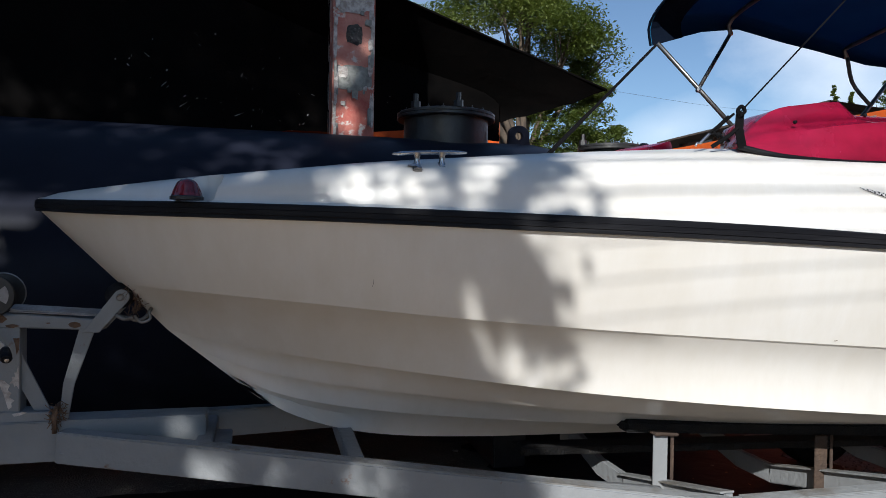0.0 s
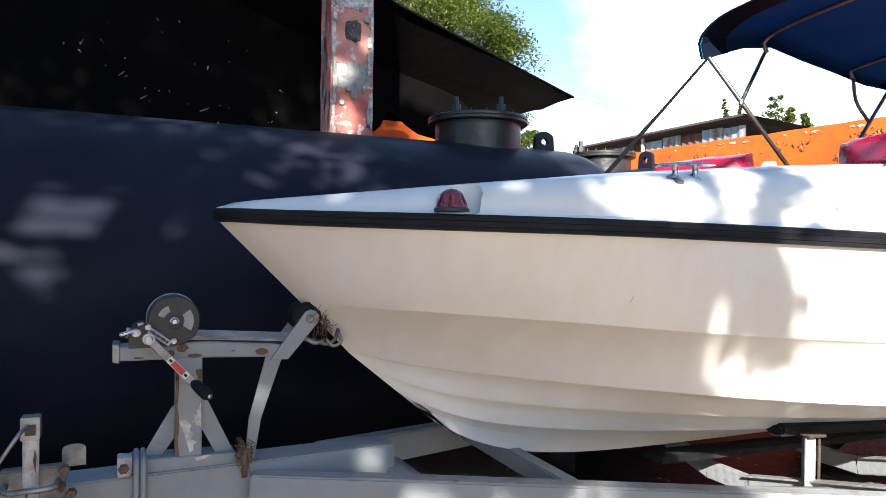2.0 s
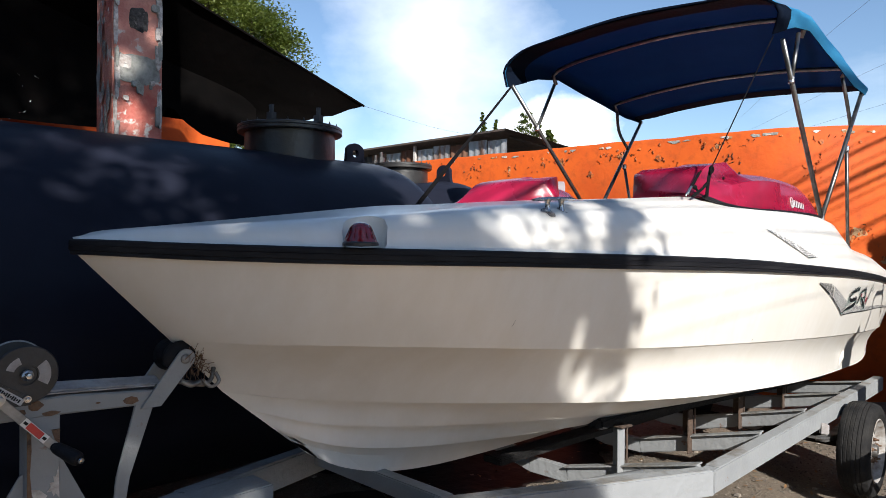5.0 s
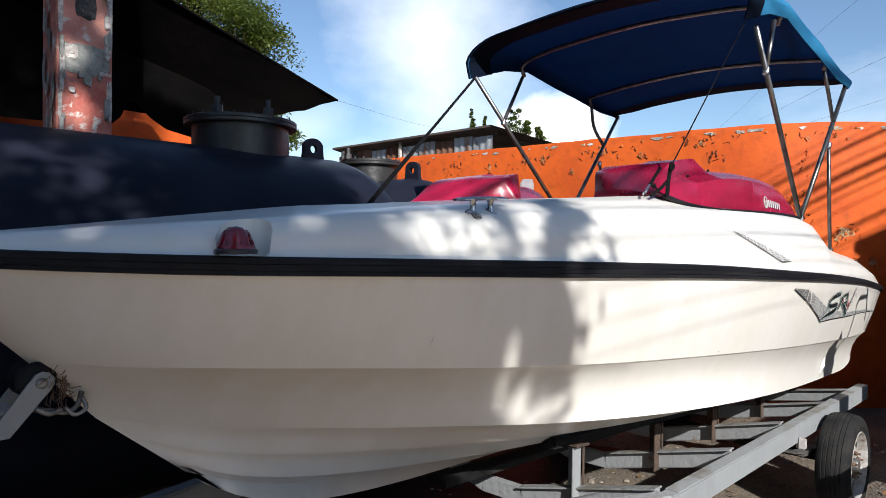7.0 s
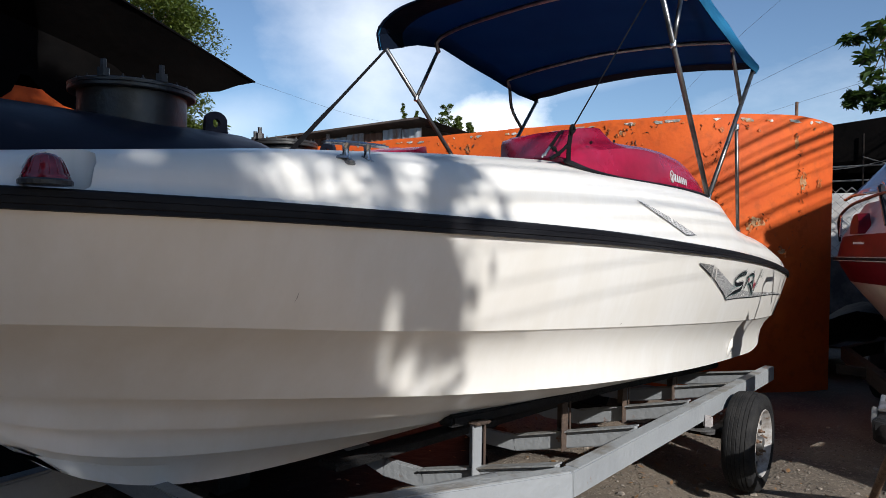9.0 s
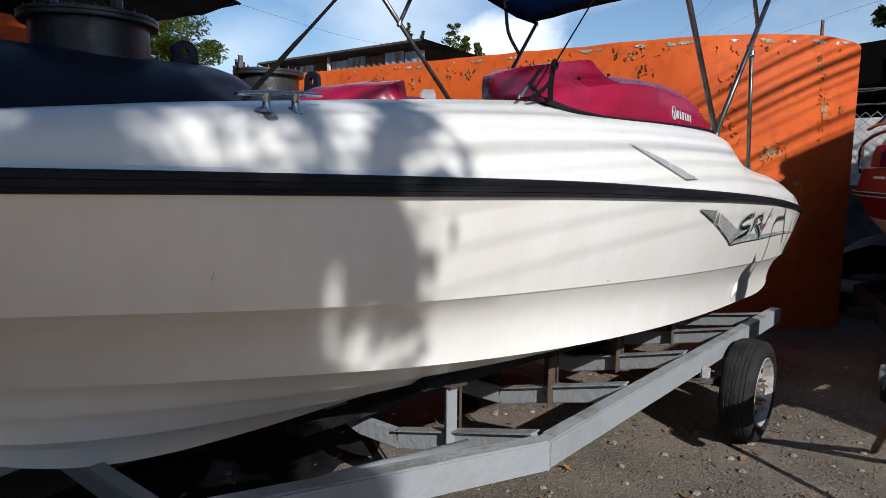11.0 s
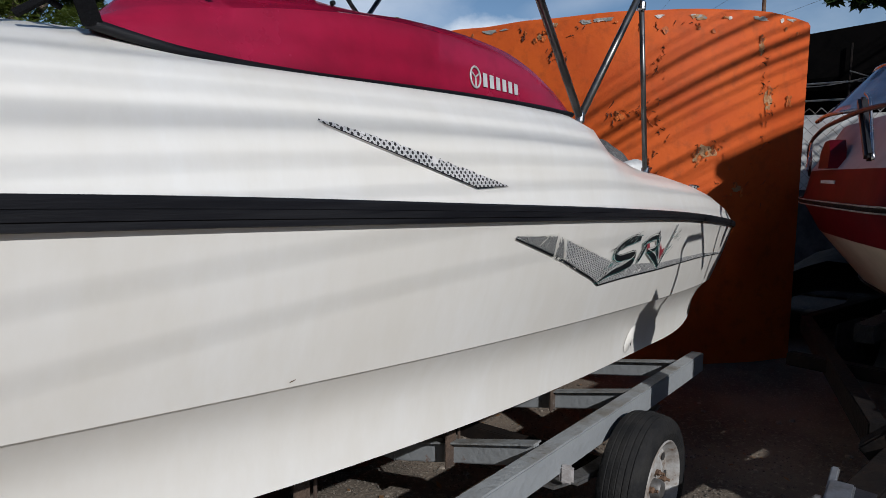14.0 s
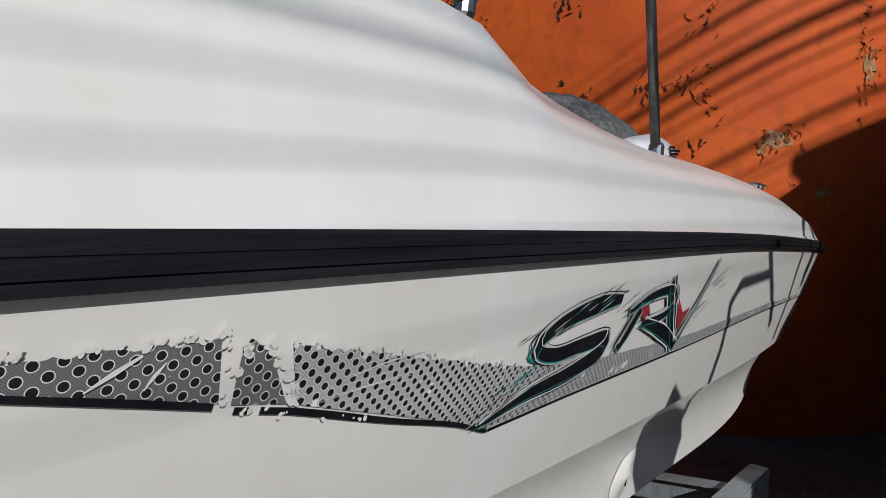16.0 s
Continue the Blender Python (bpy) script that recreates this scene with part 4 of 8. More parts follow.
# white drain fitting let into the lower stern panel
LOWSIDE = [K1b, low_a, low_b, low_c, C2]
bm = bmesh.new()
rows = []
for i in range(9):
    r = i / 8
    rows.append([side_at(3.53 + 0.062 * r * math.cos(a), 0.722 + r * (0.05 * math.sin(a) + 0.02 * math.cos(a)), LOWSIDE, 0.002 + 0.016 * (1 - r * r) * (0.5 - 0.5 * math.cos(a + 0.6)) ** 0.7) for a in (2 * math.pi * k / 28 for k in range(29))])
loft(bm, rows)
drain = part("drain_fitting", bm, GELCOAT, boat, "recessed white drain fitting", smooth=True)
for du, dv in ((0.012, -0.022),):
    bm = bmesh.new()
    tube(bm, [side_at(3.53 + du, 0.722 + dv - 0.008, LOWSIDE, 0.002), side_at(3.53 + du + 0.004, 0.722 + dv + 0.008, LOWSIDE, 0.002)], 0.004, 6)
    part("drain_slot", bm, INK, drain)
# scratches
ribbon([(0.338, 1.20), (0.3385, 1.188), (0.336, 1.178)], [0.0005, 0.0014, 0.0005], SIDE, 0.003, "scratch", DARK_STEEL, boat)
ribbon([(1.70, 1.026), (1.712, 1.0285)], [0.0022, 0.0014], SIDE, 0.003, "scratch", RUST, boat)

# navigation light in its moulded recess
bm = bmesh.new()
c = Vector((-0.148, 1.952, 1.418))
lathe(bm, [(0.040, -0.004), (0.039, 0.002), (0.034, 0.008), (0.0305, 0.020), (0.0245, 0.033), (0.015, 0.041), (0.0, 0.044)], c, segs=24)
nav = part("navigation_light", bm, RED_LENS, boat, "dark red ribbed bow navigation light", smooth=True)
bm = bmesh.new()
for a in range(14):
    an = 2 * math.pi * a / 14
    tube(bm, [c + Vector((math.cos(an) * r, math.sin(an) * r, h)) for r, h in ((0.0365, 0.005), (0.0312, 0.018), (0.026, 0.030), (0.0205, 0.0365))], 0.0010, 5)
part("lens_rib", bm, RED_LENS, nav)
bm = bmesh.new()
lathe(bm, [(0.0, -0.014), (0.043, -0.012), (0.043, -0.005), (0.040, -0.002), (0.0, -0.002)], c, segs=24)
part("light_base", bm, BLACK_PAINT, nav)


def make_cleat(at, length, rise):
    """A mooring cleat on two legs; rise is the slope of the deck under it."""
    def on(dx, dz, dy=0.0):
        return at + Vector((dx * length, dy, dz + dx * length * rise))
    e = part("cleat", lathe(bmesh.new(), [(0.0, 0), (0.016, 0), (0.013, 0.006), (0.0, 0.007)], on(-0.22, 0.0), segs=12), STEEL, boat, "polished two-legged mooring cleat")
    b = bmesh.new()
    q = [on(u, 0.037 - 0.010 * abs(u) ** 2) for u in (-0.5, -0.4, -0.25, -0.1, 0.1, 0.25, 0.4, 0.5)]
    loft(b, [[p + Vector((0, 0.0085 * math.cos(a), 0.0055 * math.sin(a) * (0.55 if k in (0, 7) else 1))) for a in (2 * math.pi * i / 10 for i in range(11))] for k, p in enumerate(q)])
    for p in (q[0], q[-1]):
        b.faces.new([b.verts.new(p + Vector((0, 0.0085 * math.cos(a), 0.003 * math.sin(a)))) for a in (2 * math.pi * i / 10 for i in range(10))])
    part("horn", b, STEEL, e, smooth=True, angle=40)
    for s in (-0.17, 0.17):
        b = bmesh.new()
        lathe(b, [(0.0125, -0.004), (0.009, 0.006), (0.0075, 0.016), (0.0085, 0.028), (0.012, 0.036), (0, 0.036)], on(s, 0.0), (0, 0, 1), 12)
        part("stem", b, STEEL, e, smooth=True, angle=50)
        b = bmesh.new()
        box(b, (-0.014, -0.026, -0.007), (0.014, 0.016, 0.005), 0.004, Matrix.Translation(on(s, 0.0)) @ Matrix.Rotation(0.55, 4, "X"))
        foot = part("foot", b, DARK_STEEL, e, "dull cast foot", smooth=True, angle=40)
        b = bmesh.new()
        lathe(b, [(0.0, 0.004), (0.0045, 0.003), (0.005, 0.0)], on(s, -0.006, -0.017), (0, -0.5, 0.85), 8)
        part("screw", b, STEEL, foot)
    return e


make_cleat(Vector((0.482, 1.838, 1.510)), 0.205, 0.06)
make_cleat(Vector((4.35, 1.835, 1.295)), 0.12, -0.08)

# windscreen covers of magenta plastic
NC = 80


def wind_cover(name, sgn, label):
    """The moulded cover over one helm: a swollen cowl that runs out to a point aft."""
    def Y(y):
        return y if sgn > 0 else 5 - y
    base = [(1.425, 1.80, 1.604), (1.55, 1.765, 1.577), (1.75, 1.744, 1.566), (2.0, 1.735, 1.568), (2.3, 1.735, 1.572), (2.6, 1.744, 1.573), (2.75, 1.754, 1.571), (2.86, 1.768, 1.572)]
    shoulder = [(1.435, 1.812, 1.614), (1.58, 1.785, 1.648), (1.76, 1.768, 1.682), (2.0, 1.758, 1.706), (2.28, 1.755, 1.702), (2.58, 1.758, 1.662), (2.75, 1.764, 1.614), (2.862, 1.77, 1.576)]
    crest = [(1.46, 1.86, 1.625), (1.60, 1.868, 1.735), (1.74, 1.876, 1.768), (1.875, 1.885, 1.786), (1.895, 1.885, 1.778), (1.912, 1.885, 1.752), (2.0, 1.890, 1.748), (2.2, 1.895, 1.757), (2.36, 1.885, 1.760), (2.52, 1.86, 1.742), (2.65, 1.83, 1.706), (2.76, 1.80, 1.656), (2.83, 1.785, 1.612), (2.865, 1.775, 1.578)]
    back = [(1.58, 2.05, 1.64), (1.64, 2.05, 1.738), (1.75, 2.05, 1.768), (1.865, 2.05, 1.786), (1.90, 2.03, 1.745), (2.2, 1.985, 1.715), (2.45, 1.93, 1.685), (2.65, 1.875, 1.64), (2.868, 1.785, 1.576)]
    inner = [(1.69, 2.235, 1.64), (1.71, 2.245, 1.735), (1.76, 2.25, 1.755), (1.82, 2.25, 1.77), (1.87, 2.19, 1.68), (2.3, 2.02, 1.61), (2.65, 1.89, 1.59), (2.868, 1.787, 1.574)]
    foot = [(1.72, 2.26, 1.59), (1.74, 2.275, 1.59), (1.78, 2.28, 1.59), (1.82, 2.31, 1.58), (1.87, 2.24, 1.58), (2.3, 2.05, 1.575), (2.65, 1.9, 1.57), (2.868, 1.79, 1.57)]
    ls = [smooth_path([(x, Y(y), z) for x, y, z in q], NC) for q in (base, shoulder, crest, back, inner, foot)]
    fold = []
    for a, b in zip(ls[1], ls[2]):
        # a valley runs up between hood and fairing; further aft the fairing swells out
        v = float(np.interp(a.x, (1.45, 1.62, 1.85, 2.1, 2.5, 2.86), (0.0, 1.0, 0.9, -0.5, -0.9, 0.0)))
        fold.append(lerp(a, b, 0.42) + Vector((0, 0.022 * v * sgn, -0.010 * v)))
    full = [ls[0], between(ls[0], ls[1], 0.5), ls[1], fold, between(fold, ls[2], 0.55), ls[2], between(ls[2], ls[3], 0.5), ls[3], between(ls[3], ls[4], 0.5), ls[4], ls[5]]
    b = bmesh.new()
    rr = loft(b, full)
    b.faces.new([r[0] for r in rr])
    cov = part(name, b, MAGENTA, boat, label, smooth=True, angle=50)
    b = bmesh.new()
    tube(b, [p + Vector((0, -0.006 * sgn, 0.0)) for p in ls[0]], 0.0085, 6)
    part("rubber_edge", b, BLACK_RUBBER, cov, smooth=True)
    for i, u in ((11, 0.35), (29, 0.85), (54, 0.5)):
        b = bmesh.new()
        p = ls[1][i].lerp(ls[2][i], u) + Vector((0, -0.012 * sgn, 0.002))
        lathe(b, [(0.0, 0.004), (0.005, 0.003), (0.006, -0.004)], p, (0, -sgn, 0.2), 10)
        part("snap_button", b, STEEL if i == 54 else INK, cov)
    return cov, ls


cover, COVER_LINES = wind_cover("windscreen_cover", 1, "glossy magenta moulded windscreen cover with black rubber edge")
wind_cover("windscreen_cover", -1, "glossy magenta moulded windscreen cover with black rubber edge")


def on_cover(k, u, lift=0.003):
    k0 = int(k)
    a = COVER_LINES[0][k0].lerp(COVER_LINES[0][k0 + 1], k - k0)
    b = COVER_LINES[1][k0].lerp(COVER_LINES[1][k0 + 1], k - k0)
    return a.lerp(b, u) + Vector((0, -lift, 0))


def cover_index(x):
    for k in range(NC - 1):
        if COVER_LINES[0][k].x <= x <= COVER_LINES[0][k + 1].x:
            return k + (x - COVER_LINES[0][k].x) / (COVER_LINES[0][k + 1].x - COVER_LINES[0][k].x)
    return 0


# plain maker's mark: a ring and six upright bars
bm = bmesh.new()
ring = [on_cover(cover_index(2.305 + 0.021 * math.cos(a)), 0.40 + 0.20 * math.sin(a)) for a in (2 * math.pi * k / 20 for k in range(21))]
tube(bm, ring, 0.0025, 5, cap=False)
for a in (0.5, 2.6, 4.7):
    tube(bm, [on_cover(cover_index(2.305), 0.40), on_cover(cover_index(2.305 + 0.019 * math.cos(a)), 0.40 + 0.18 * math.sin(a))], 0.002, 5)
part("round_mark", bm, SILVER_INK, cover)
for k in range(6):
    bm = bmesh.new()
    x0 = 2.338 + 0.030 * k
    q = [on_cover(cover_index(x0), 0.25), on_cover(cover_index(x0 + 0.019), 0.25), on_cover(cover_index(x0 + 0.019), 0.53), on_cover(cover_index(x0), 0.53)]
    bm.faces.new([bm.verts.new(p) for p in q])
    part("mark_bar", bm, SILVER_INK, cover)

# grey end panel of the far windscreen frame
bm = bmesh.new()
plane_pts = [(2.43, 1.60), (2.43, 1.79), (2.455, 1.82), (2.535, 1.825), (2.55, 1.80), (2.55, 1.60)]
for y in (3.19, 3.205):
    bm.faces.new([bm.verts.new((x, y, z)) for x, z in plane_pts])
bm.verts.ensure_lookup_table()
for i in range(6):
    j = (i + 1) % 6
    bm.faces.new((bm.verts[i], bm.verts[j], bm.verts[6 + j], bm.verts[6 + i]))
part("windscreen_end", bm, DULL_DECK, boat, "dull grey end panel of the windscreen frame")

# stern bench inside the cockpit
bm = bmesh.new()
box(bm, (3.55, 1.93, 0.85), (4.42, 3.02, 1.312), 0.03)
part("stern_bench", bm, GELCOAT, boat, "moulded white stern bench", smooth=True, angle=40)

# netting and a white bag on the stern bench
bm = bmesh.new()
rows = []
for i in range(33):
    u = i / 32
    row = []
    for j in range(25):
        v = j / 24
        hump = math.sin(math.pi * (0.06 + 0.88 * v)) ** 0.6 * math.sin(math.pi * (0.06 + 0.88 * u)) ** 0.5
        fold = 0.022 * noise.noise((u * 5, v * 5, 0)) + 0.012 * noise.noise((u * 13, v * 13, 4))
        row.append(Vector((3.58 + 0.56 * u + 0.02 * noise.noise((v * 6, u * 3, 2)), 1.985 + 0.48 * v, 1.31 + 0.262 * hump + fold * hump)))
    rows.append(row)
loft(bm, rows)
tagged(part("boat_net", bm, NETTING, smooth=True), "folded grey netting heaped on the stern bench", "net")
bm = bmesh.new()
lathe(bm, [(0, -0.125), (0.03, -0.12), (0.045, -0.085), (0.05, 0.0), (0.052, 0.04), (0.046, 0.10), (0.03, 0.12), (0, 0.124)], (3.85, 1.955, 1.402), (1, 0.1, 0.0), 20)
for v in bm.verts:
    v.co += Vector((0, 0, 1)) * 0.010 * noise.noise(v.co * 22)
sack = tagged(part("plastic_sack", bm, WHITE_PAINT, smooth=True), "white printed plastic sack on the stern bench", "sack")
for k in range(7):
    bm = bmesh.new()
    a = math.pi + 0.55 - 0.16 * k
    p = Vector((3.89, 1.955 + 0.054 * math.cos(a), 1.402 + 0.054 * math.sin(a)))
    beam(bm, p, p + Vector((0.03 + 0.012 * (k % 3), 0.002, 0)), 0.004, 0.006, 0)
    part("print_bar", bm, INK, sack)

# ---- bimini top ----
bimini = thing("bimini_top", "navy and sky-blue canvas sunshade on steel bows", "sunshade", at=(2.9, 2.5, 1.6))


def bow_section(x, z_top, z_side, y_out, crown=0.03, n=30):
    """A rounded hoop across the boat at x."""
    pts = [(y_out, z_side), (y_out - 0.02, z_side + (z_top - z_side) * 0.55), (y_out + 0.1, z_top - 0.015), (y_out + 0.3, z_top + 0.3 * crown), (2.5, z_top + crown),
           (5 - y_out - 0.3, z_top + 0.3 * crown), (5 - y_out - 0.1, z_top - 0.015), (5 - y_out + 0.02, z_side + (z_top - z_side) * 0.55), (5 - y_out, z_side)]
    return smooth_path([(x, y, z) for y, z in pts], n)


NB = 41
hoops = []
for x, zt, zs in ((2.03, 2.57, 2.365), (2.06, 2.585, 2.38), (2.33, 2.60, 2.465), (2.56, 2.61, 2.5), (2.85, 2.565, 2.455), (3.1, 2.54, 2.425), (3.44, 2.475, 2.375), (3.68, 2.435, 2.37), (3.71, 2.42, 2.365)):
    hoops.append(bow_section(x, zt, zs, 1.745, 0.035, NB))
# Darker blue on the underside, brighter blue on the outer face.
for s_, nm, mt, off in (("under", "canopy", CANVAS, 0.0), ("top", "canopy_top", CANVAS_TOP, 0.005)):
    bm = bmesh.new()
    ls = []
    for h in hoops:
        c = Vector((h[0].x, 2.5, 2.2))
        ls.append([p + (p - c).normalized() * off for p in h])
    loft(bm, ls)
    part(nm, bm, mt, bimini, "navy canvas underside" if nm == "canopy" else "bright blue canvas outer face", smooth=True)
for i0 in (0, 8):
    bm = bmesh.new()
    h = hoops[i0]
    nx = 0.15 if i0 == 0 else -0.09
    loft(bm, [[r + (Vector((r.x, 2.5, 2.2)) - r).normalized() * 0.005 for r in ring] for ring in (h, [lerp(p, q, abs(nx) / 0.25) for p, q in zip(h, hoops[2 if i0 == 0 else 6])])])
    part("hem", bm, NAVY_HEM, bimini, "dark stitched hem")
bm = bmesh.new()
wrap = []
for u, out in ((-0.02, 0.0), (-0.04, 0.012), (0.25, 0.013), (0.5, 0.013), (0.53, 0.004)):
    wrap.append([lerp(p, q, u) + (p - Vector((p.x, 2.5, 2.2))).normalized() * out for p, q in zip(hoops[0], hoops[2])])
loft(bm, wrap)
part("hem", bm, NAVY_HEM, bimini, "black front band folded over the canvas edge", smooth=True)


def bow_tube(pts, name="frame_tube", r=0.0125, lab=""):
    b = bmesh.new()
    tube(b, pts, r, 8)
    return part(name, b, FRAME_STEEL, bimini, lab, smooth=True)


BASE = Vector((2.955, 1.780, 1.570))
for mir in (False, True):
    M = (lambda p: mirrored(p)) if mir else (lambda p: Vector(p))
    top = (2.055 if mir else 2.185, 1.752, 2.378)
    elbow = lerp(BASE, top, 0.72 if mir else 0.80)
    bow_tube([M(BASE), M(top)])
    bow_tube([M(BASE), M((3.68, 1.752, 2.38))])
    bow_tube([M((3.565, 1.79, 1.39)), M((3.40, 1.766, 2.0))], r=0.0105)
    bow_tube(smooth_path([M(lerp(BASE, (3.68, 1.752, 2.38), 0.70)), M((3.34, 1.752, 2.26)), M((3.285, 1.765, 2.40))], 8), r=0.011)
    bow_tube([M(elbow), M((2.5 if mir else 2.42, 1.752, 2.46))], r=0.011)
    for p in (BASE, (3.565, 1.79, 1.40), (3.40, 1.766, 2.0), elbow):
        b = bmesh.new()
        p = M(p)
        lathe(b, [(0, -0.018), (0.012, -0.018), (0.0155, -0.012), (0.0155, 0.012), (0.012, 0.018), (0, 0.018)], p, (0.1, 0, 1), 12)
        part("hinge", b, STEEL, bimini)
for h in (bow_section(2.5, 2.585, 2.46, 1.765, 0.03, 31), bow_section(3.28, 2.485, 2.40, 1.765, 0.03, 31)):
    bow_tube(h, "bow_tube")
# webbing stays: the far one is a flat strap, doubled over its lower half
for pts, wds in (([mirrored((2.05, 1.75, 2.37)), mirrored((1.72, 1.728, 2.03)), mirrored((1.64, 1.722, 1.95)), mirrored((1.30, 1.70, 1.60))], (0.014, 0.016, 0.022, 0.026)), ([(2.07, 1.755, 2.37), (1.40, 1.76, 1.70)], (0.004, 0.004)), ([(1.40, 1.76, 1.70), (1.405, 1.77, 1.65), (1.43, 1.785, 1.60)], (0.03, 0.03, 0.03))):
    bm = bmesh.new()
    a = [Vector(p) for p in pts]
    run = (a[-1] - a[0]).normalized()
    side = Vector((-run.z, 0, run.x))
    loft(bm, [[p + side * wd / 2 - Vector((0, 0.0015, 0)), p - side * wd / 2 - Vector((0, 0.0015, 0)), p - side * wd / 2 + Vector((0, 0.0015, 0)), p + side * wd / 2 + Vector((0, 0.0015, 0)), p + side * wd / 2 - Vector((0, 0.0015, 0))] for p, wd in zip(a, wds)])
    part("stay_strap", bm, WEBBING, bimini, "black webbing stay")
bm = bmesh.new()
tube(bm, smooth_path([(1.40, 1.76, 1.69), (1.412, 1.755, 1.703), (1.40, 1.755, 1.716), (1.388, 1.755, 1.703), (1.40, 1.76, 1.688)], 16), 0.006, 6)
part("strap_loop", bm, WEBBING, bimini)
bm = bmesh.new()
tube(bm, smooth_path([(1.280, 1.800, 1.600), (1.285, 1.800, 1.608), (1.291, 1.800, 1.610), (1.295, 1.800, 1.608)], 14), 0.0035, 8)
tube(bm, smooth_path([(1.295, 1.800, 1.608), (1.309, 1.800, 1.622), (1.327, 1.800, 1.638)], 10), 0.0045, 8)
part("snap_hook", bm, STEEL, bimini, "stainless snap hook", smooth=True)
bm = bmesh.new()
tube(bm, smooth_path([(1.325, 1.800, 1.639), (1.334, 1.800, 1.647), (1.343, 1.800, 1.643), (1.333, 1.800, 1.637), (1.325, 1.800, 1.639)], 16), 0.004, 6)
tube(bm, [(1.339, 1.800, 1.642), (1.360, 1.800, 1.635), (1.395, 1.800, 1.619)], 0.0045, 6)
tube(bm, [(1.331, 1.800, 1.644), (1.361, 1.800, 1.669), (1.390, 1.800, 1.695)], 0.0035, 6)
tube(bm, [(1.345, 1.800, 1.646), (1.369, 1.800, 1.670), (1.410, 1.800, 1.703)], 0.004, 6)
tube(bm, [(1.353, 1.800, 1.639), (1.361, 1.800, 1.633)], 0.008, 8)
part("stay_tail", bm, WEBBING, bimini, "black cord and webbing tail", smooth=True)
bm = bmesh.new()
tube(bm, smooth_path([(1.40, 1.77, 1.655), (1.375, 1.78, 1.63), (1.335, 1.80, 1.6)], 10), 0.006, 6)
part("strap_tail", bm, WEBBING, bimini)

# ---- boat trailer ----
trailer = thing("boat_trailer", "grey-painted steel boat trailer with rust spots", "trailer", at=(2.0, 2.5, 0.4))


def trailer_across(p):
    """The other side of the trailer, whose drawbar lies a little off the yard's axis."""
    return mirrored(p, 2.405 + 0.048 * (min(max(p[0], -0.6), 1.4) + 0.6))


def tpart(name, segs, material=TRAILER_PAINT, label="", parent=None):
    b = bmesh.new()
    for s in segs:
        beam(b, *s)
    return part(name, b, material, parent or trailer, label)


for sgn in (1, -1):
    def S(p):
        return Vector(p) if sgn > 0 else trailer_across(p)
    tpart("side_beam", [(S((1.40, 1.755, 0.509)), S((4.28, 1.755, 0.469)), 0.055, 0.092)])
    tpart("tongue_beam", [(S((1.42, 1.756, 0.502)), S((-0.55, 2.34, 0.662)), 0.055, 0.096)])
tpart("drawbar", [((-0.13, 2.41, 0.668), (-1.75, 2.40, 0.677), 0.11, 0.125)])
tpart("gusset_plate", [((-0.55, 2.405, 0.645), (-0.05, 2.42, 0.63), 0.2, 0.012)])
for x, y0, z in ((-0.13, 2.25, 0.635), (0.33, 2.11, 0.61)):
    tpart("cross_member", [((x, y0, z), trailer_across((x, y0, z)), 0.05, 0.06)])
for x, zo, zi in ((1.42, 0.525, 0.37), (2.1, 0.515, 0.36), (2.76, 0.505, 0.355), (3.5, 0.48, 0.35), (4.12, 0.46, 0.36)):
    # bent cross members, lower along the keel
    p, q = Vector((x, 1.79, zo)), Vector((x, 2.40, zi))
    tpart("cross_member", [(p, q, 0.03, 0.075), (q - Vector((0, 0.01, 0)), trailer_across(q) + Vector((0, 0.01, 0)), 0.03, 0.075), (trailer_across(p), trailer_across(q), 0.03, 0.075)])
    tpart("cross_flange", [(p + Vector((-0.012, 0, 0.039)), q + Vector((-0.012, 0, 0.039)), 0.05, 0.006, 0.001)], WORN_EDGE)
bm = bmesh.new()
tube(bm, [(0.42, 2.10, 0.565), (0.80, 2.04, 0.555), (1.30, 1.98, 0.50)], 0.022, 10)
part("axle_pipe", bm, TRAILER_PAINT, trailer, smooth=True)
# bunks and their uprights
for sgn in (1, -1):
    def S(p):
        return Vector(p) if sgn > 0 else trailer_across(p)
    b = bmesh.new()
    beam(b, S((1.27, 2.18, 0.672)), S((4.3, 2.13, 0.478)), 0.08, 0.045, 0.010)
    part("bunk", b, CARPET, trailer, "black carpeted bunk board")
    for x, zb, zt in ((1.39, 0.43, 0.648), (2.07, 0.415, 0.60), (2.73, 0.41, 0.56), (3.47, 0.40, 0.51)):
        u = tpart("bunk_upright", [(S((x, 2.12, zb - 0.03)), S((x, 2.12, zt)), 0.006, 0.055, 0.001, (1, 0, 0)), (S((x + 0.02, 2.145, zb - 0.03)), S((x + 0.02, 2.145, zt)), 0.045, 0.006, 0.001, (1, 0, 0))], TRAILER_PAINT if x < 1.5 else OLD_RUST, "rust-streaked angle-iron upright")
        tpart("rust_streak", [(S((x + 0.045, 2.117, zb - 0.02)), S((x + 0.045, 2.117, zt)), 0.005, 0.012, 0.001, (1, 0, 0))], OLD_RUST, parent=u)
    tpart("bunk_bracket", [(S((1.355, 2.12, 0.652)), S((1.45, 2.12, 0.646)), 0.05, 0.010)], OLD_RUST)
    tpart("worn_edge", [(S((1.44, 1.755, 0.5565)), S((4.26, 1.755, 0.5165)), 0.052, 0.004, 0.001)], WORN_EDGE)
    tpart("worn_edge", [(S((1.40, 1.762, 0.5535)), S((-0.3, 2.265, 0.6915)), 0.050, 0.004, 0.001)], WORN_EDGE)
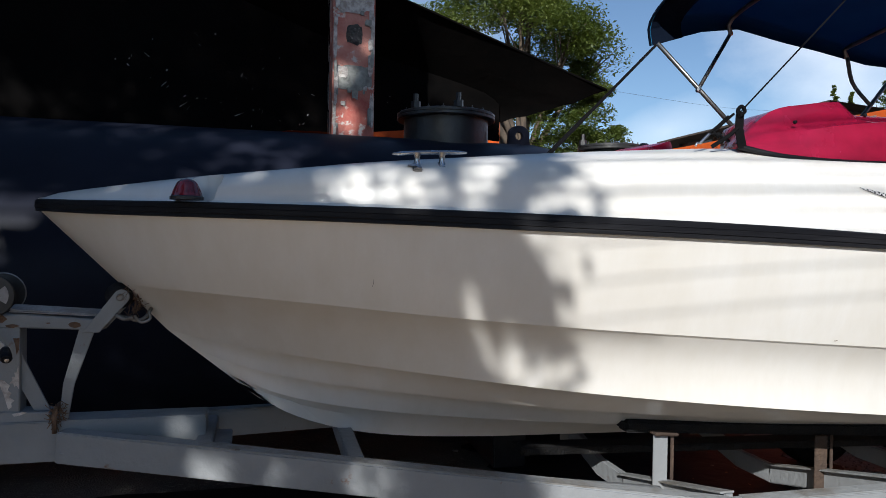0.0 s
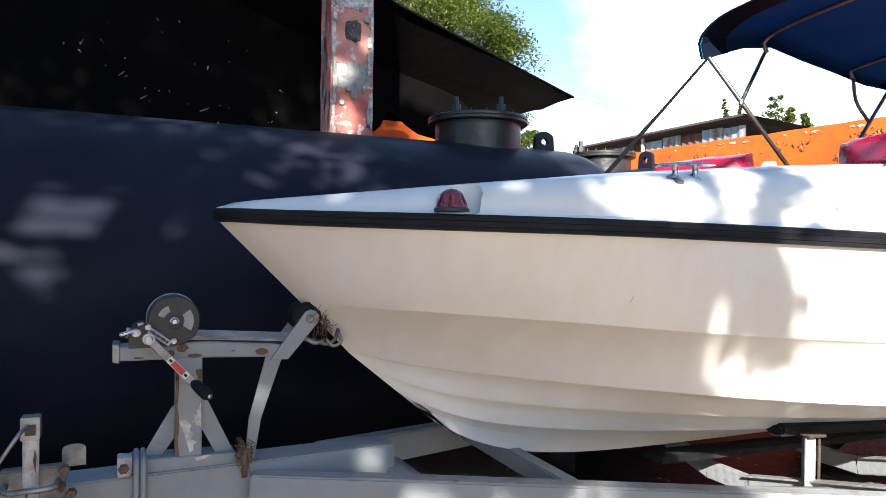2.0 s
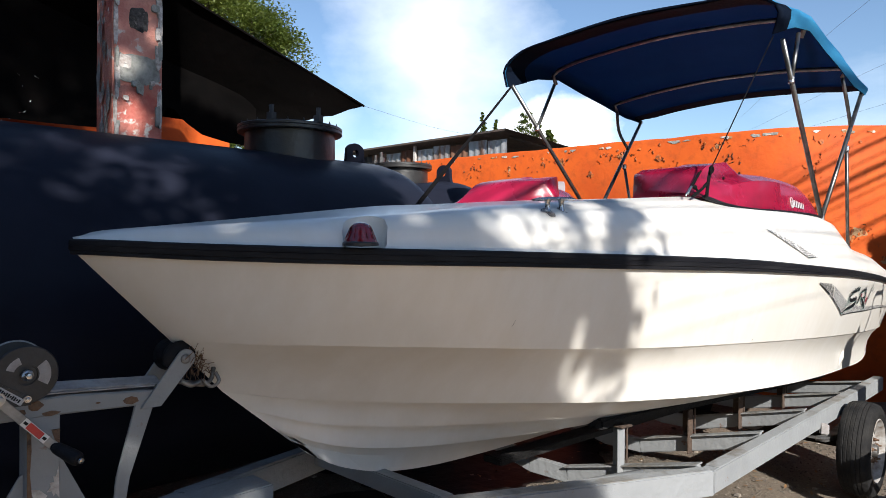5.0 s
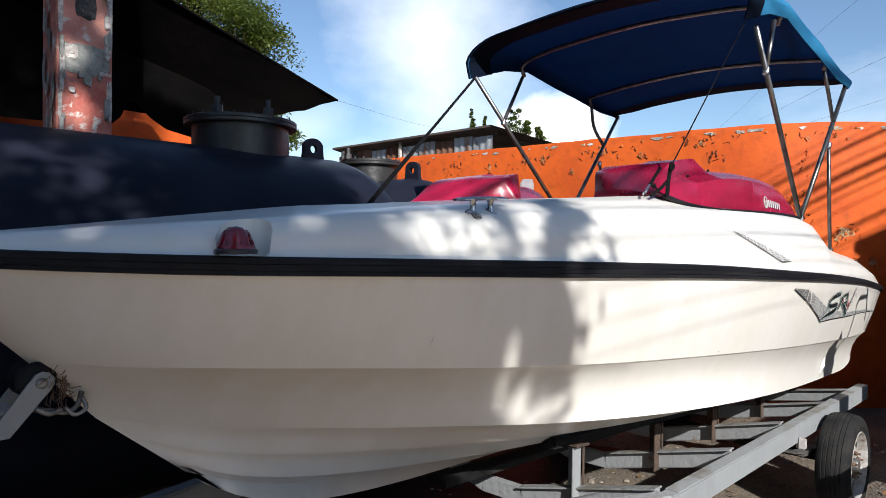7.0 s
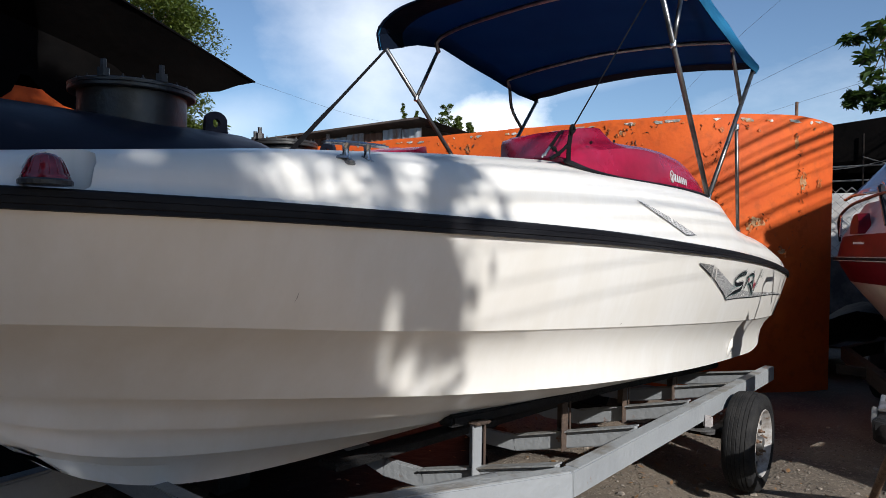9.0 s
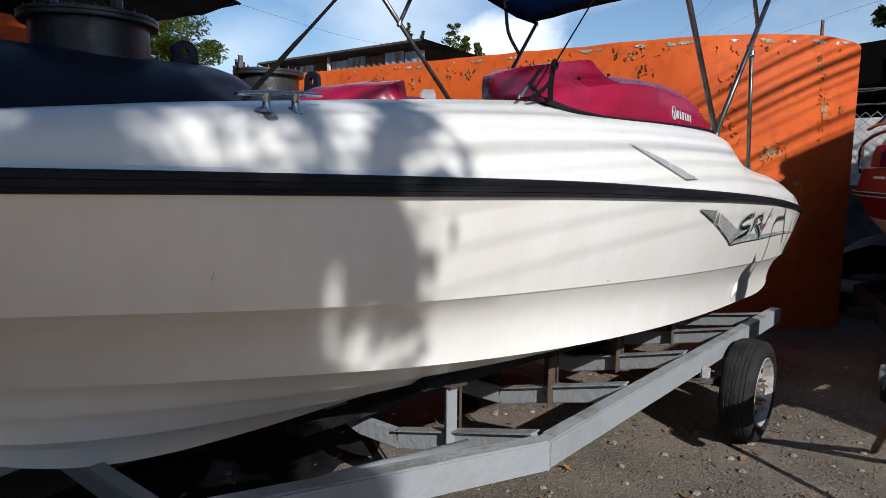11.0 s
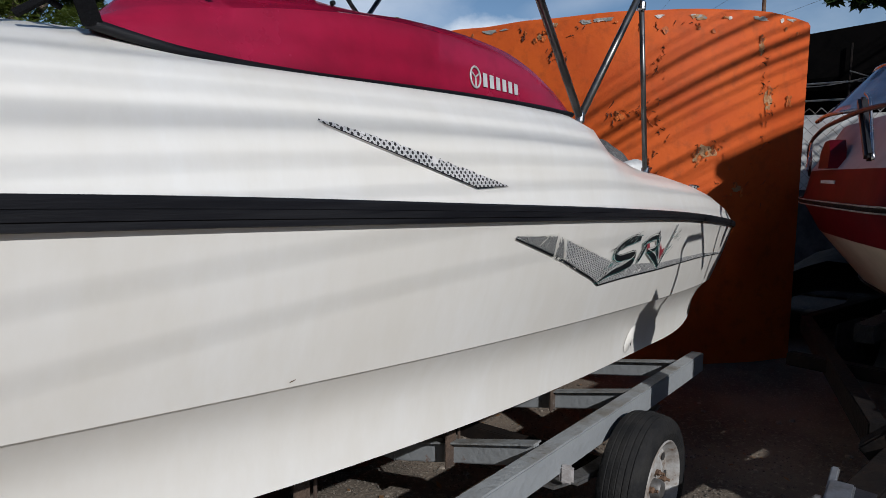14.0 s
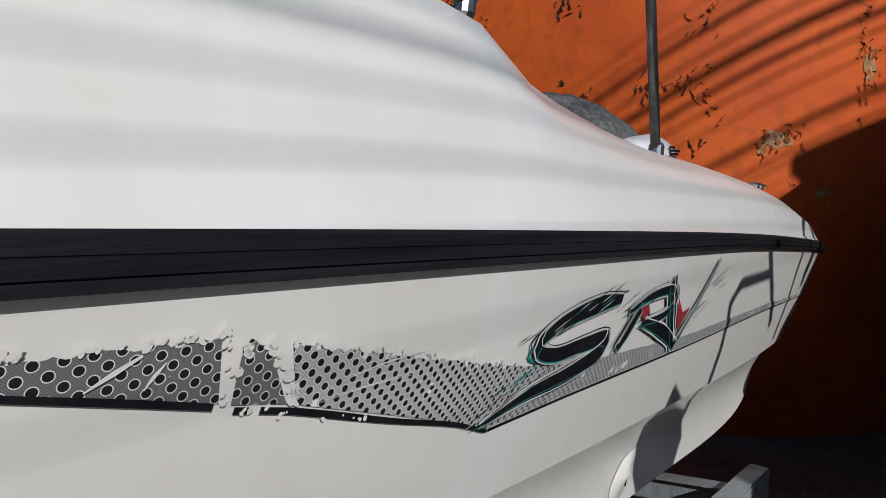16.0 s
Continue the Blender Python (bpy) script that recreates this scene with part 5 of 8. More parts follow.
# dark under-hull keel support
tpart("keel_board", [((1.0, 2.5, 0.505), (4.2, 2.5, 0.375), 0.1, 0.03)], CARPET)


def make_wheel(c, sgn):
    """A trailer wheel: grooved tyre, dished rim with slots, hub and nuts; sgn turns its face outward."""
    R = 0.266
    e = new("wheel")
    e.parent = trailer
    e.location = Vector(c) - trailer.location
    e.empty_display_size = 0.1
    b = bmesh.new()
    prof = [(0.172, -0.06), (0.178, -0.072), (0.205, -0.082), (0.236, -0.078), (0.250, -0.070), (0.257, -0.060)]
    for g in (-0.042, -0.021, 0.0, 0.021, 0.042):
        prof += [(R - 0.12 * abs(g), g - 0.003), (R - 0.003 - 0.12 * abs(g), g - 0.0012), (R - 0.003 - 0.12 * abs(g), g + 0.0012), (R - 0.12 * abs(g), g + 0.003)]
    prof += [(0.257, 0.060), (0.250, 0.070), (0.236, 0.078), (0.205, 0.082), (0.178, 0.072), (0.172, 0.06)]
    lathe(b, prof, c, (0, -sgn, 0), 56)
    tagged(part("tyre", b, TYRE, e, "worn black tyre", smooth=True, angle=25), "worn black tyre")
    b = bmesh.new()
    lathe(b, [(0.172, -0.06), (0.174, 0.062), (0.180, 0.074), (0.176, 0.078), (0.168, 0.070), (0.160, 0.05), (0.150, 0.036), (0.12, 0.030), (0.10, 0.044), (0.07, 0.05), (0.055, 0.046), (0.05, 0.04), (0.0, 0.04)], c, (0, -sgn, 0), 40)
    rim = part("rim", b, RIM, e, "dusty silver steel rim", smooth=True, angle=35)
    for k in range(10):
        a = 2 * math.pi * k / 10
        b = bmesh.new()
        p = Vector(c) + Vector((0.137 * math.cos(a), -sgn * 0.0345, 0.137 * math.sin(a)))
        lathe(b, [(0.0, 0.002), (0.016, 0.002), (0.016, -0.004)], p, (0, -sgn, 0), 10)
        part("rim_slot", b, BLACK_PAINT, rim)
    for k in range(5):
        a = 2 * math.pi * k / 5 + 0.3
        b = bmesh.new()
        p = Vector(c) + Vector((0.062 * math.cos(a), -sgn * 0.05, 0.062 * math.sin(a)))
        lathe(b, [(0.011, -0.006), (0.011, 0.012), (0.008, 0.016), (0.0055, 0.018), (0.0055, 0.03), (0, 0.031)], p, (0, -sgn, 0), 6)
        part("wheel_nut", b, RUST, rim)
    b = bmesh.new()
    lathe(b, [(0.036, 0.03), (0.036, 0.062), (0.03, 0.074), (0, 0.078)], c, (0, -sgn, 0), 20)
    part("hub_cap", b, DARK_STEEL, rim, smooth=True, angle=40)
    return e


make_wheel((3.24, 1.628, 0.266), 1)
make_wheel((3.24, 3.372, 0.266), -1)
tpart("axle", [((3.24, 1.68, 0.285), (3.24, 3.32, 0.285), 0.06, 0.06)], GRIMY)
for sgn in (1, -1):
    def S(p):
        return Vector(p) if sgn > 0 else trailer_across(p)
    b = bmesh.new()
    q = smooth_path([S((2.78, 1.77, 0.395)), S((3.01, 1.77, 0.345)), S((3.24, 1.77, 0.325)), S((3.51, 1.77, 0.345)), S((3.74, 1.77, 0.395))], 12)
    for dz in (0, -0.014):
        for a, c in zip(q[2 if dz else 0:-2 if dz else None], q[3 if dz else 1:-1 if dz else None]):
            beam(b, a + Vector((0, 0, dz)), c + Vector((0, 0, dz)), 0.05, 0.011, 0)
    part("leaf_spring", b, DARK_STEEL, trailer, "dull grey leaf spring")
    tpart("spring_hanger", [(S((2.80, 1.712, 0.475)), S((2.805, 1.714, 0.412)), 0.045, 0.024, 0.008)], GREY_STRAP)
    tpart("spring_hanger", [(S((3.76, 1.74, 0.43)), S((3.76, 1.74, 0.37)), 0.05, 0.06)], WHITE_FLAKE)
bm = bmesh.new()
beam(bm, (0.86, 1.725, 0.56), (0.863, 1.725, 0.50), 0.004, 0.004, 0)
part("paint_crack", bm, RUST, trailer)

# winch stand
stand = thing("winch_stand", "grey steel winch post with braces clamped to the trailer drawbar", "stand", at=(-0.70, 2.4, 0.74))


def plate(name, pts, y0, y1, material, parent, label="", bevel=0.0):
    """A flat steel piece: an outline in x and z, from y0 back to y1."""
    b = bmesh.new()
    f = b.faces.new([b.verts.new((x, y0, z)) for x, z in pts])
    ex = bmesh.ops.extrude_face_region(b, geom=[f])
    bmesh.ops.translate(b, vec=(0, y1 - y0, 0), verts=[v for v in ex["geom"] if isinstance(v, bmesh.types.BMVert)])
    if bevel:
        bmesh.ops.bevel(b, geom=list(b.edges), offset=bevel, segments=1, affect="EDGES", clamp_overlap=True)
    return part(name, b, material, parent, label)


def strip(a, b, w):
    """The outline of a flat bar from a to b in x and z."""
    d = Vector((b[0] - a[0], b[1] - a[1])).normalized()
    n = Vector((-d.y, d.x)) * w / 2
    return [(a[0] + n.x, a[1] + n.y), (b[0] + n.x, b[1] + n.y), (b[0] - n.x, b[1] - n.y), (a[0] - n.x, a[1] - n.y)]


plate("post", [(-0.736, 0.745), (-0.736, 1.03), (-0.671, 1.03), (-0.671, 0.745)], 2.368, 2.432, TRAILER_PAINT, stand, "scratched grey post with bare metal scrape", 0.003)
random.seed(8)
plate("scrape", [(-0.731, 0.866), (-0.712, 0.861), (-0.697, 0.845), (-0.703, 0.832), (-0.692, 0.822), (-0.699, 0.81), (-0.684, 0.799), (-0.693, 0.79), (-0.691, 0.779), (-0.701, 0.772), (-0.713, 0.817)], 2.3665, 2.3675, WHITE_FLAKE, stand)
plate("scrape", [(-0.6745, 0.905), (-0.673, 0.87), (-0.6725, 0.834), (-0.68, 0.846), (-0.684, 0.84), (-0.688, 0.852), (-0.698, 0.852), (-0.69, 0.862), (-0.692, 0.872), (-0.683, 0.872), (-0.685, 0.885), (-0.679, 0.885)], 2.3665, 2.3675, WHITE_FLAKE, stand)
plate("scrape", [(-0.689, 0.760), (-0.66, 0.764), (-0.648, 0.762), (-0.664, 0.755), (-0.683, 0.751)], 2.3605, 2.3615, WHITE_FLAKE, stand)
plate("rust_edge", [(-0.7365, 0.76), (-0.7365, 1.0), (-0.729, 1.0), (-0.728, 0.95), (-0.731, 0.9), (-0.727, 0.85), (-0.730, 0.8), (-0.726, 0.765)], 2.3655, 2.3675, RUST, stand)
plate("rust_streak", [(-0.689, 0.99), (-0.672, 0.99), (-0.673, 0.955), (-0.679, 0.94), (-0.683, 0.97)], 2.3655, 2.3675, RUST, stand)
plate("base_rail", [(-0.845, 0.772), (-0.585, 0.76), (-0.578, 0.722), (-0.845, 0.735)], 2.362, 2.44, TRAILER_PAINT, stand, bevel=0.003)
plate("brace", [(-0.745, 0.888), (-0.737, 0.895), (-0.737, 0.81), (-0.766, 0.768), (-0.814, 0.768)], 2.395, 2.402, TRAILER_PAINT, stand)
plate("brace", [(-0.674, 0.945), (-0.666, 0.925), (-0.590, 0.762), (-0.634, 0.758), (-0.671, 0.83)], 2.385, 2.392, TRAILER_PAINT, stand)
plate("arm", [(-0.872, 1.06), (-0.66, 1.064), (-0.44, 1.043), (-0.44, 1.009), (-0.66, 1.02), (-0.872, 1.023)], 2.365, 2.435, TRAILER_PAINT, stand, "rust-blistered channel arm", 0.004)
plate("end_plate", [(-0.885, 1.068), (-0.868, 1.066), (-0.868, 1.018), (-0.885, 1.022)], 2.36, 2.44, DARK_STEEL, stand, bevel=0.002)
for x0, x1, z0, z1 in ((-0.765, -0.735, 1.022, 1.05), (-0.74, -0.70, 1.036, 1.061), (-0.715, -0.672, 1.022, 1.034), (-0.545, -0.495, 1.018, 1.038), (-0.485, -0.45, 1.012, 1.026), (-0.60, -0.585, 1.032, 1.037), (-0.84, -0.81, 1.026, 1.033)):
    n = 9
    q = [((x0 + x1) / 2 + (x1 - x0) / 2 * math.cos(2 * math.pi * k / n) * random.uniform(0.6, 1.1), (z0 + z1) / 2 + (z1 - z0) / 2 * math.sin(2 * math.pi * k / n) * random.uniform(0.5, 1.1)) for k in range(n)]
    plate("rust_patch", q, 2.3635, 2.3645, RUST, stand)
plate("strut", [(-0.503, 1.03), (-0.456, 1.03), (-0.519, 0.843), (-0.536, 0.735), (-0.561, 0.735), (-0.551, 0.846)], 2.366, 2.374, TRAILER_PAINT, stand, bevel=0.0015)
for y in (2.357, 2.447):
    q = [(-0.497, 1.004), (-0.448, 1.004), (-0.366, 1.101)] + [(-0.385 + 0.024 * math.cos(a), 1.115 + 0.024 * math.sin(a)) for a in (-0.2, 0.4, 1.0, 1.6, 2.2, 2.7)]
    plate("roller_arm", q, y, y + 0.007, TRAILER_PAINT, stand, bevel=0.001)
bm = bmesh.new()
lathe(bm, [(0.0, -0.008), (0.012, -0.008), (0.012, 0.004), (0.007, 0.007), (0, 0.007)], (-0.388, 2.356, 1.114), (0, -1, 0), 12)
part("pivot_bolt", bm, DARK_STEEL, stand)
bm = bmesh.new()
lathe(bm, [(0.0, -0.038), (0.018, -0.038), (0.042, -0.032), (0.036, -0.015), (0.032, 0.0), (0.036, 0.015), (0.042, 0.032), (0.018, 0.038), (0, 0.038)], (-0.395, 2.405, 1.118), (0, 1, 0), 24)
part("bow_roller", bm, BLACK_RUBBER, stand, "cracked black rubber bow stop", smooth=True)
bm = bmesh.new()
for k in range(130):
    p = Vector((-0.345 + random.gauss(0, 0.013), 2.385 + random.gauss(0, 0.02), 1.112 + random.gauss(0, 0.026)))
    tube(bm, [p, p + Vector((random.gauss(0, 0.009), random.gauss(0, 0.012), random.gauss(-0.008, 0.013)))], 0.0010, 4)
part("frayed_fibre", bm, RUST, stand, "frayed brown fibres of the worn stop")
for x, lo, m in ((-0.828, 0.60, TRAILER_PAINT), (-0.566, 0.70, RUST)):
    for dx in (0.0, 0.016):
        bm = bmesh.new()
        tube(bm, smooth_path([(x + dx, 2.338, lo), (x + dx, 2.338, 0.735), (x + dx, 2.35, 0.77), (x + dx, 2.45, 0.77), (x + dx, 2.466, 0.735), (x + dx, 2.466, lo)], 24), 0.0075, 8)
        part("u_bolt", bm, m, stand, smooth=True)
        if m is RUST:
            break
plate("clamp_block", [(-0.872, 0.787), (-0.838, 0.782), (-0.838, 0.737), (-0.872, 0.735)], 2.345, 2.39, WHITE_FLAKE, stand, "rust-stained clamp block", 0.004)
bm = bmesh.new()
lathe(bm, [(0.013, -0.004), (0.013, 0.012), (0.007, 0.013), (0.007, 0.02), (0, 0.021)], (-0.857, 2.345, 0.758), (0, -1, 0.2), 6)
part("nut", bm, RUST, stand)
bm = bmesh.new()
for k in range(90):
    p = Vector((-0.562 + random.gauss(0, 0.013), 2.35 + random.gauss(0, 0.012), 0.752 + random.gauss(0, 0.02)))
    tube(bm, [p, p + Vector((random.gauss(0, 0.012), random.gauss(0, 0.01), random.gauss(-0.004, 0.012)))], 0.0013, 4)
part("rust_scale", bm, RUST, stand, "flaking rust and fibres on the clamp")

# hand winch
winch = thing("hand_winch", "black and zinc winch with red-labelled crank on its post", "winch", at=(-0.75, 2.39, 1.06))
rc = Vector((-0.742, 2.398, 1.122))
bm = bmesh.new()
lathe(bm, [(0.0, 0.045), (0.022, 0.045), (0.022, 0.05), (0.061, 0.05), (0.0635, 0.046), (0.061, 0.042), (0.024, 0.04), (0.024, -0.04), (0.061, -0.042), (0.0635, -0.046), (0.061, -0.05), (0.022, -0.05), (0.0, -0.048)], rc, (0, -1, 0), 48)
part("reel", bm, BLACK_PAINT, winch, "black reel with cut-out windows", smooth=True, angle=30)
bm = bmesh.new()
ring = [rc + Vector((0.0625 * math.cos(a), 0.046, 0.0625 * math.sin(a))) for a in (2 * math.pi * k / 48 for k in range(49))]
tube(bm, ring, 0.0028, 6, cap=False)
part("worn_rim", bm, DARK_STEEL, winch, smooth=True)
for a0, half, r0, r1 in ((0.05, 0.62, 0.024, 0.047), (2.35, 0.42, 0.026, 0.042)):
    bm = bmesh.new()
    aa = [a0 - half + i * 2 * half / 12 for i in range(13)]
    loft(bm, [[rc + Vector((r * math.cos(a), -0.0513, r * math.sin(a))) for a in aa] for r in (r0, r1)])
    part("reel_window", bm, GREY_STRAP, winch)
bm = bmesh.new()
lathe(bm, [(0.0, 0.070), (0.006, 0.069), (0.008, 0.063), (0.012, 0.06), (0.012, 0.05)], rc, (0, -1, 0), 8)
part("reel_bolt", bm, STEEL, winch)
for y in (2.340, 2.45):
    plate("side_plate", [(-0.848, 1.058), (-0.848, 1.094), (-0.828, 1.115), (-0.80, 1.115), (-0.742, 1.078), (-0.735, 1.058)], y, y + 0.005, BLACK_PAINT, winch)
plate("rating_plate", strip((-0.801, 1.103), (-0.752, 1.065), 0.0145), 2.338, 2.3395, SILVER_INK, winch, "bare metal rating plate")
for k in range(11):
    u = 0.08 + k * 0.078
    c = (-0.801 + 0.049 * u, 1.103 - 0.038 * u)
    plate("plate_bar", strip((c[0] - 0.0013, c[1] + 0.001), (c[0] + 0.0013, c[1] - 0.001), 0.004 + 0.004 * (k % 3 > 0)), 2.3368, 2.3376, INK, winch)
for x, z, r in ((-0.831, 1.098, 1.2), (-0.804, 1.111, 0.8), (-0.744, 1.073, 0.8), (-0.803, 1.084, 1.6)):
    bm = bmesh.new()
    lathe(bm, [(0.0, 0.016 * r), (0.005 * r, 0.0155 * r), (0.0065 * r, 0.008), (0.009 * r, 0.008), (0.009 * r, 0.0), (0, 0)], (x, 2.338 if r < 1.5 else 2.318, z), (0, -1, 0), 14)
    part("bolt", bm, STEEL, winch)
bm = bmesh.new()
tube(bm, smooth_path([(-0.828, 2.33, 1.104), (-0.848, 2.326, 1.100), (-0.868, 2.326, 1.094)], 8), 0.0065, 8)
tube(bm, [(-0.848, 2.33, 1.112), (-0.852, 2.33, 1.086)], 0.0055, 8)
tube(bm, [(-0.828, 2.33, 1.118), (-0.812, 2.335, 1.12)], 0.005, 8)
part("ratchet_pawl", bm, STEEL, winch, smooth=True)
crank = plate("crank_arm", strip((-0.807, 1.088), (-0.690, 0.958), 0.020), 2.318, 2.325, DARK_STEEL, winch, "worn zinc crank arm", 0.001)
plate("label_film", strip((-0.756, 1.031), (-0.712, 0.982), 0.0178), 2.3165, 2.3174, WHITE_PAINT, crank)
plate("red_label", strip((-0.747, 1.0212), (-0.721, 0.992), 0.0148), 2.3152, 2.316, RED_LABEL, crank)
for c in ((-0.7515, 1.026), (-0.7165, 0.987)):
    plate("label_sign", strip((c[0] - 0.003, c[1] + 0.003), (c[0] + 0.003, c[1] - 0.003), 0.006), 2.3152, 2.316, INK, crank)
bm = bmesh.new()
lathe(bm, [(0.0, -0.006), (0.010, -0.006), (0.010, 0.0), (0.0125, 0.003), (0.014, 0.02), (0.0155, 0.05), (0.0155, 0.066), (0.012, 0.074), (0.007, 0.075), (0.007, 0.0775), (0, 0.078)], (-0.694, 2.318, 0.9625), (0.36, -0.90, -0.24), 18)
part("crank_grip", bm, BLACK_RUBBER, crank, smooth=True, angle=35)
bm = bmesh.new()
lathe(bm, [(0.0, 0.0835), (0.006, 0.082), (0.0065, 0.077)], (-0.694, 2.318, 0.9625), (0.36, -0.90, -0.24), 12)
part("grip_pin", bm, STEEL, crank)
bm = bmesh.new()
beam(bm, (-0.70, 2.39, 1.083), (-0.44, 2.395, 1.063), 0.045, 0.004, 0.001, (0, -0.3, 1))
beam(bm, (-0.70, 2.385, 1.076), (-0.44, 2.39, 1.058), 0.045, 0.003, 0.001, (0, -0.2, 1))
part("winch_strap", bm, GREY_STRAP, winch, "grey webbing strap to the bow eye")
bm = bmesh.new()
tube(bm, smooth_path([(-0.43, 2.385, 1.058), (-0.37, 2.365, 1.05), (-0.34, 2.36, 1.04), (-0.315, 2.365, 1.05), (-0.30, 2.38, 1.078)], 16), 0.006, 6)
tube(bm, smooth_path([(-0.345, 2.35, 1.056), (-0.325, 2.345, 1.036), (-0.30, 2.35, 1.046), (-0.305, 2.36, 1.07)], 14), 0.005, 6)
tube(bm, smooth_path([(-0.40, 2.355, 1.06), (-0.375, 2.35, 1.046), (-0.35, 2.35, 1.052)], 8), 0.007, 6)
part("bow_hook", bm, DARK_STEEL, winch, "tarnished bow hook", smooth=True)

# drawbar jack
jack = thing("trailer_jack", "weathered zinc drawbar jack with crank, clamped to the trailer", "jack", at=(-1.07, 2.39, 0.02))
bm = bmesh.new()
tube(bm, [(-1.07, 2.385, 0.33), (-1.07, 2.385, 0.875)], 0.0175, 16)
part("outer_tube", bm, WHITE_FLAKE, jack, "stained pale jack tube", smooth=True, angle=60)
bm = bmesh.new()
box(bm, (-1.090, 2.365, 0.85), (-1.050, 2.405, 0.905), 0.002)
head = part("head", bm, DARK_STEEL, jack)
plate("socket", [(-1.080, 0.863), (-1.080, 0.888), (-1.058, 0.888), (-1.058, 0.863)], 2.362, 2.3645, BLACK_PAINT, head)
plate("rust_spot", [(-1.063, 0.80), (-1.060, 0.83), (-1.056, 0.81), (-1.058, 0.77)], 2.3655, 2.368, RUST, jack)
plate("rust_spot", [(-1.080, 0.70), (-1.078, 0.74), (-1.074, 0.72), (-1.076, 0.67)], 2.3655, 2.368, RUST, jack)
q = [(-1.012, 0.745), (-1.012, 0.79)] + [(-0.985 + 0.027 * math.cos(a), 0.79 + 0.012 * math.sin(a)) for a in (2.6, 2.0, 1.2, 0.6)] + [(-0.958, 0.79), (-0.958, 0.745)]
plate("latch_tab", q, 2.47, 2.476, DARK_STEEL, jack)
bm = bmesh.new()
tube(bm, [(-1.07, 2.385, -0.08), (-1.07, 2.385, 0.35)], 0.016, 12)
part("inner_tube", bm, DARK_STEEL, jack, smooth=True, angle=60)
bm = bmesh.new()
lathe(bm, [(0, 0), (0.06, 0), (0.055, 0.012), (0.02, 0.03), (0, 0.03)], (-1.07, 2.385, -0.104), segs=20)
part("foot", bm, DARK_STEEL, jack)
bm = bmesh.new()
tube(bm, smooth_path([(-1.075, 2.365, 0.885), (-1.085, 2.33, 0.88), (-1.13, 2.325, 0.81), (-1.155, 2.325, 0.77)], 12), 0.005, 6)
part("crank", bm, DARK_STEEL, jack, smooth=True)
bm = bmesh.new()
lathe(bm, [(0, -0.012), (0.014, -0.012), (0.02, 0.0), (0.014, 0.012), (0, 0.012)], (-1.165, 2.325, 0.757), (1, 0, 1), 14)
part("crank_knob", bm, BLACK_PAINT, jack, smooth=True)
bm = bmesh.new()
box(bm, (-1.14, 2.408, 0.62), (-1.0, 2.437, 0.77), 0.004)
part("clamp_plate", bm, DARK_STEEL, jack)
bm = bmesh.new()
for z in (0.66, 0.735):
    tube(bm, smooth_path([(-1.125, 2.41, z), (-1.12, 2.36, z), (-1.07, 2.352, z), (-1.02, 2.36, z), (-1.015, 2.41, z)], 16), 0.007, 6)
part("clamp_bolt", bm, DARK_STEEL, jack, smooth=True)
for x, z in ((-1.0, 0.76), (-1.01, 0.72), (-0.985, 0.70)):
    bm = bmesh.new()
    lathe(bm, [(0.012, -0.01), (0.012, 0.012), (0, 0.013)], (x, 2.40, z), (0, -1, 0), 6)
    part("nut", bm, RUST, jack)

settle(jack, Matrix(((0.933, 0, 0, -0.0454), (0, 1, 0, -0.14), (0, 0, 0.933, 0.0895), (0, 0, 0, 1))))

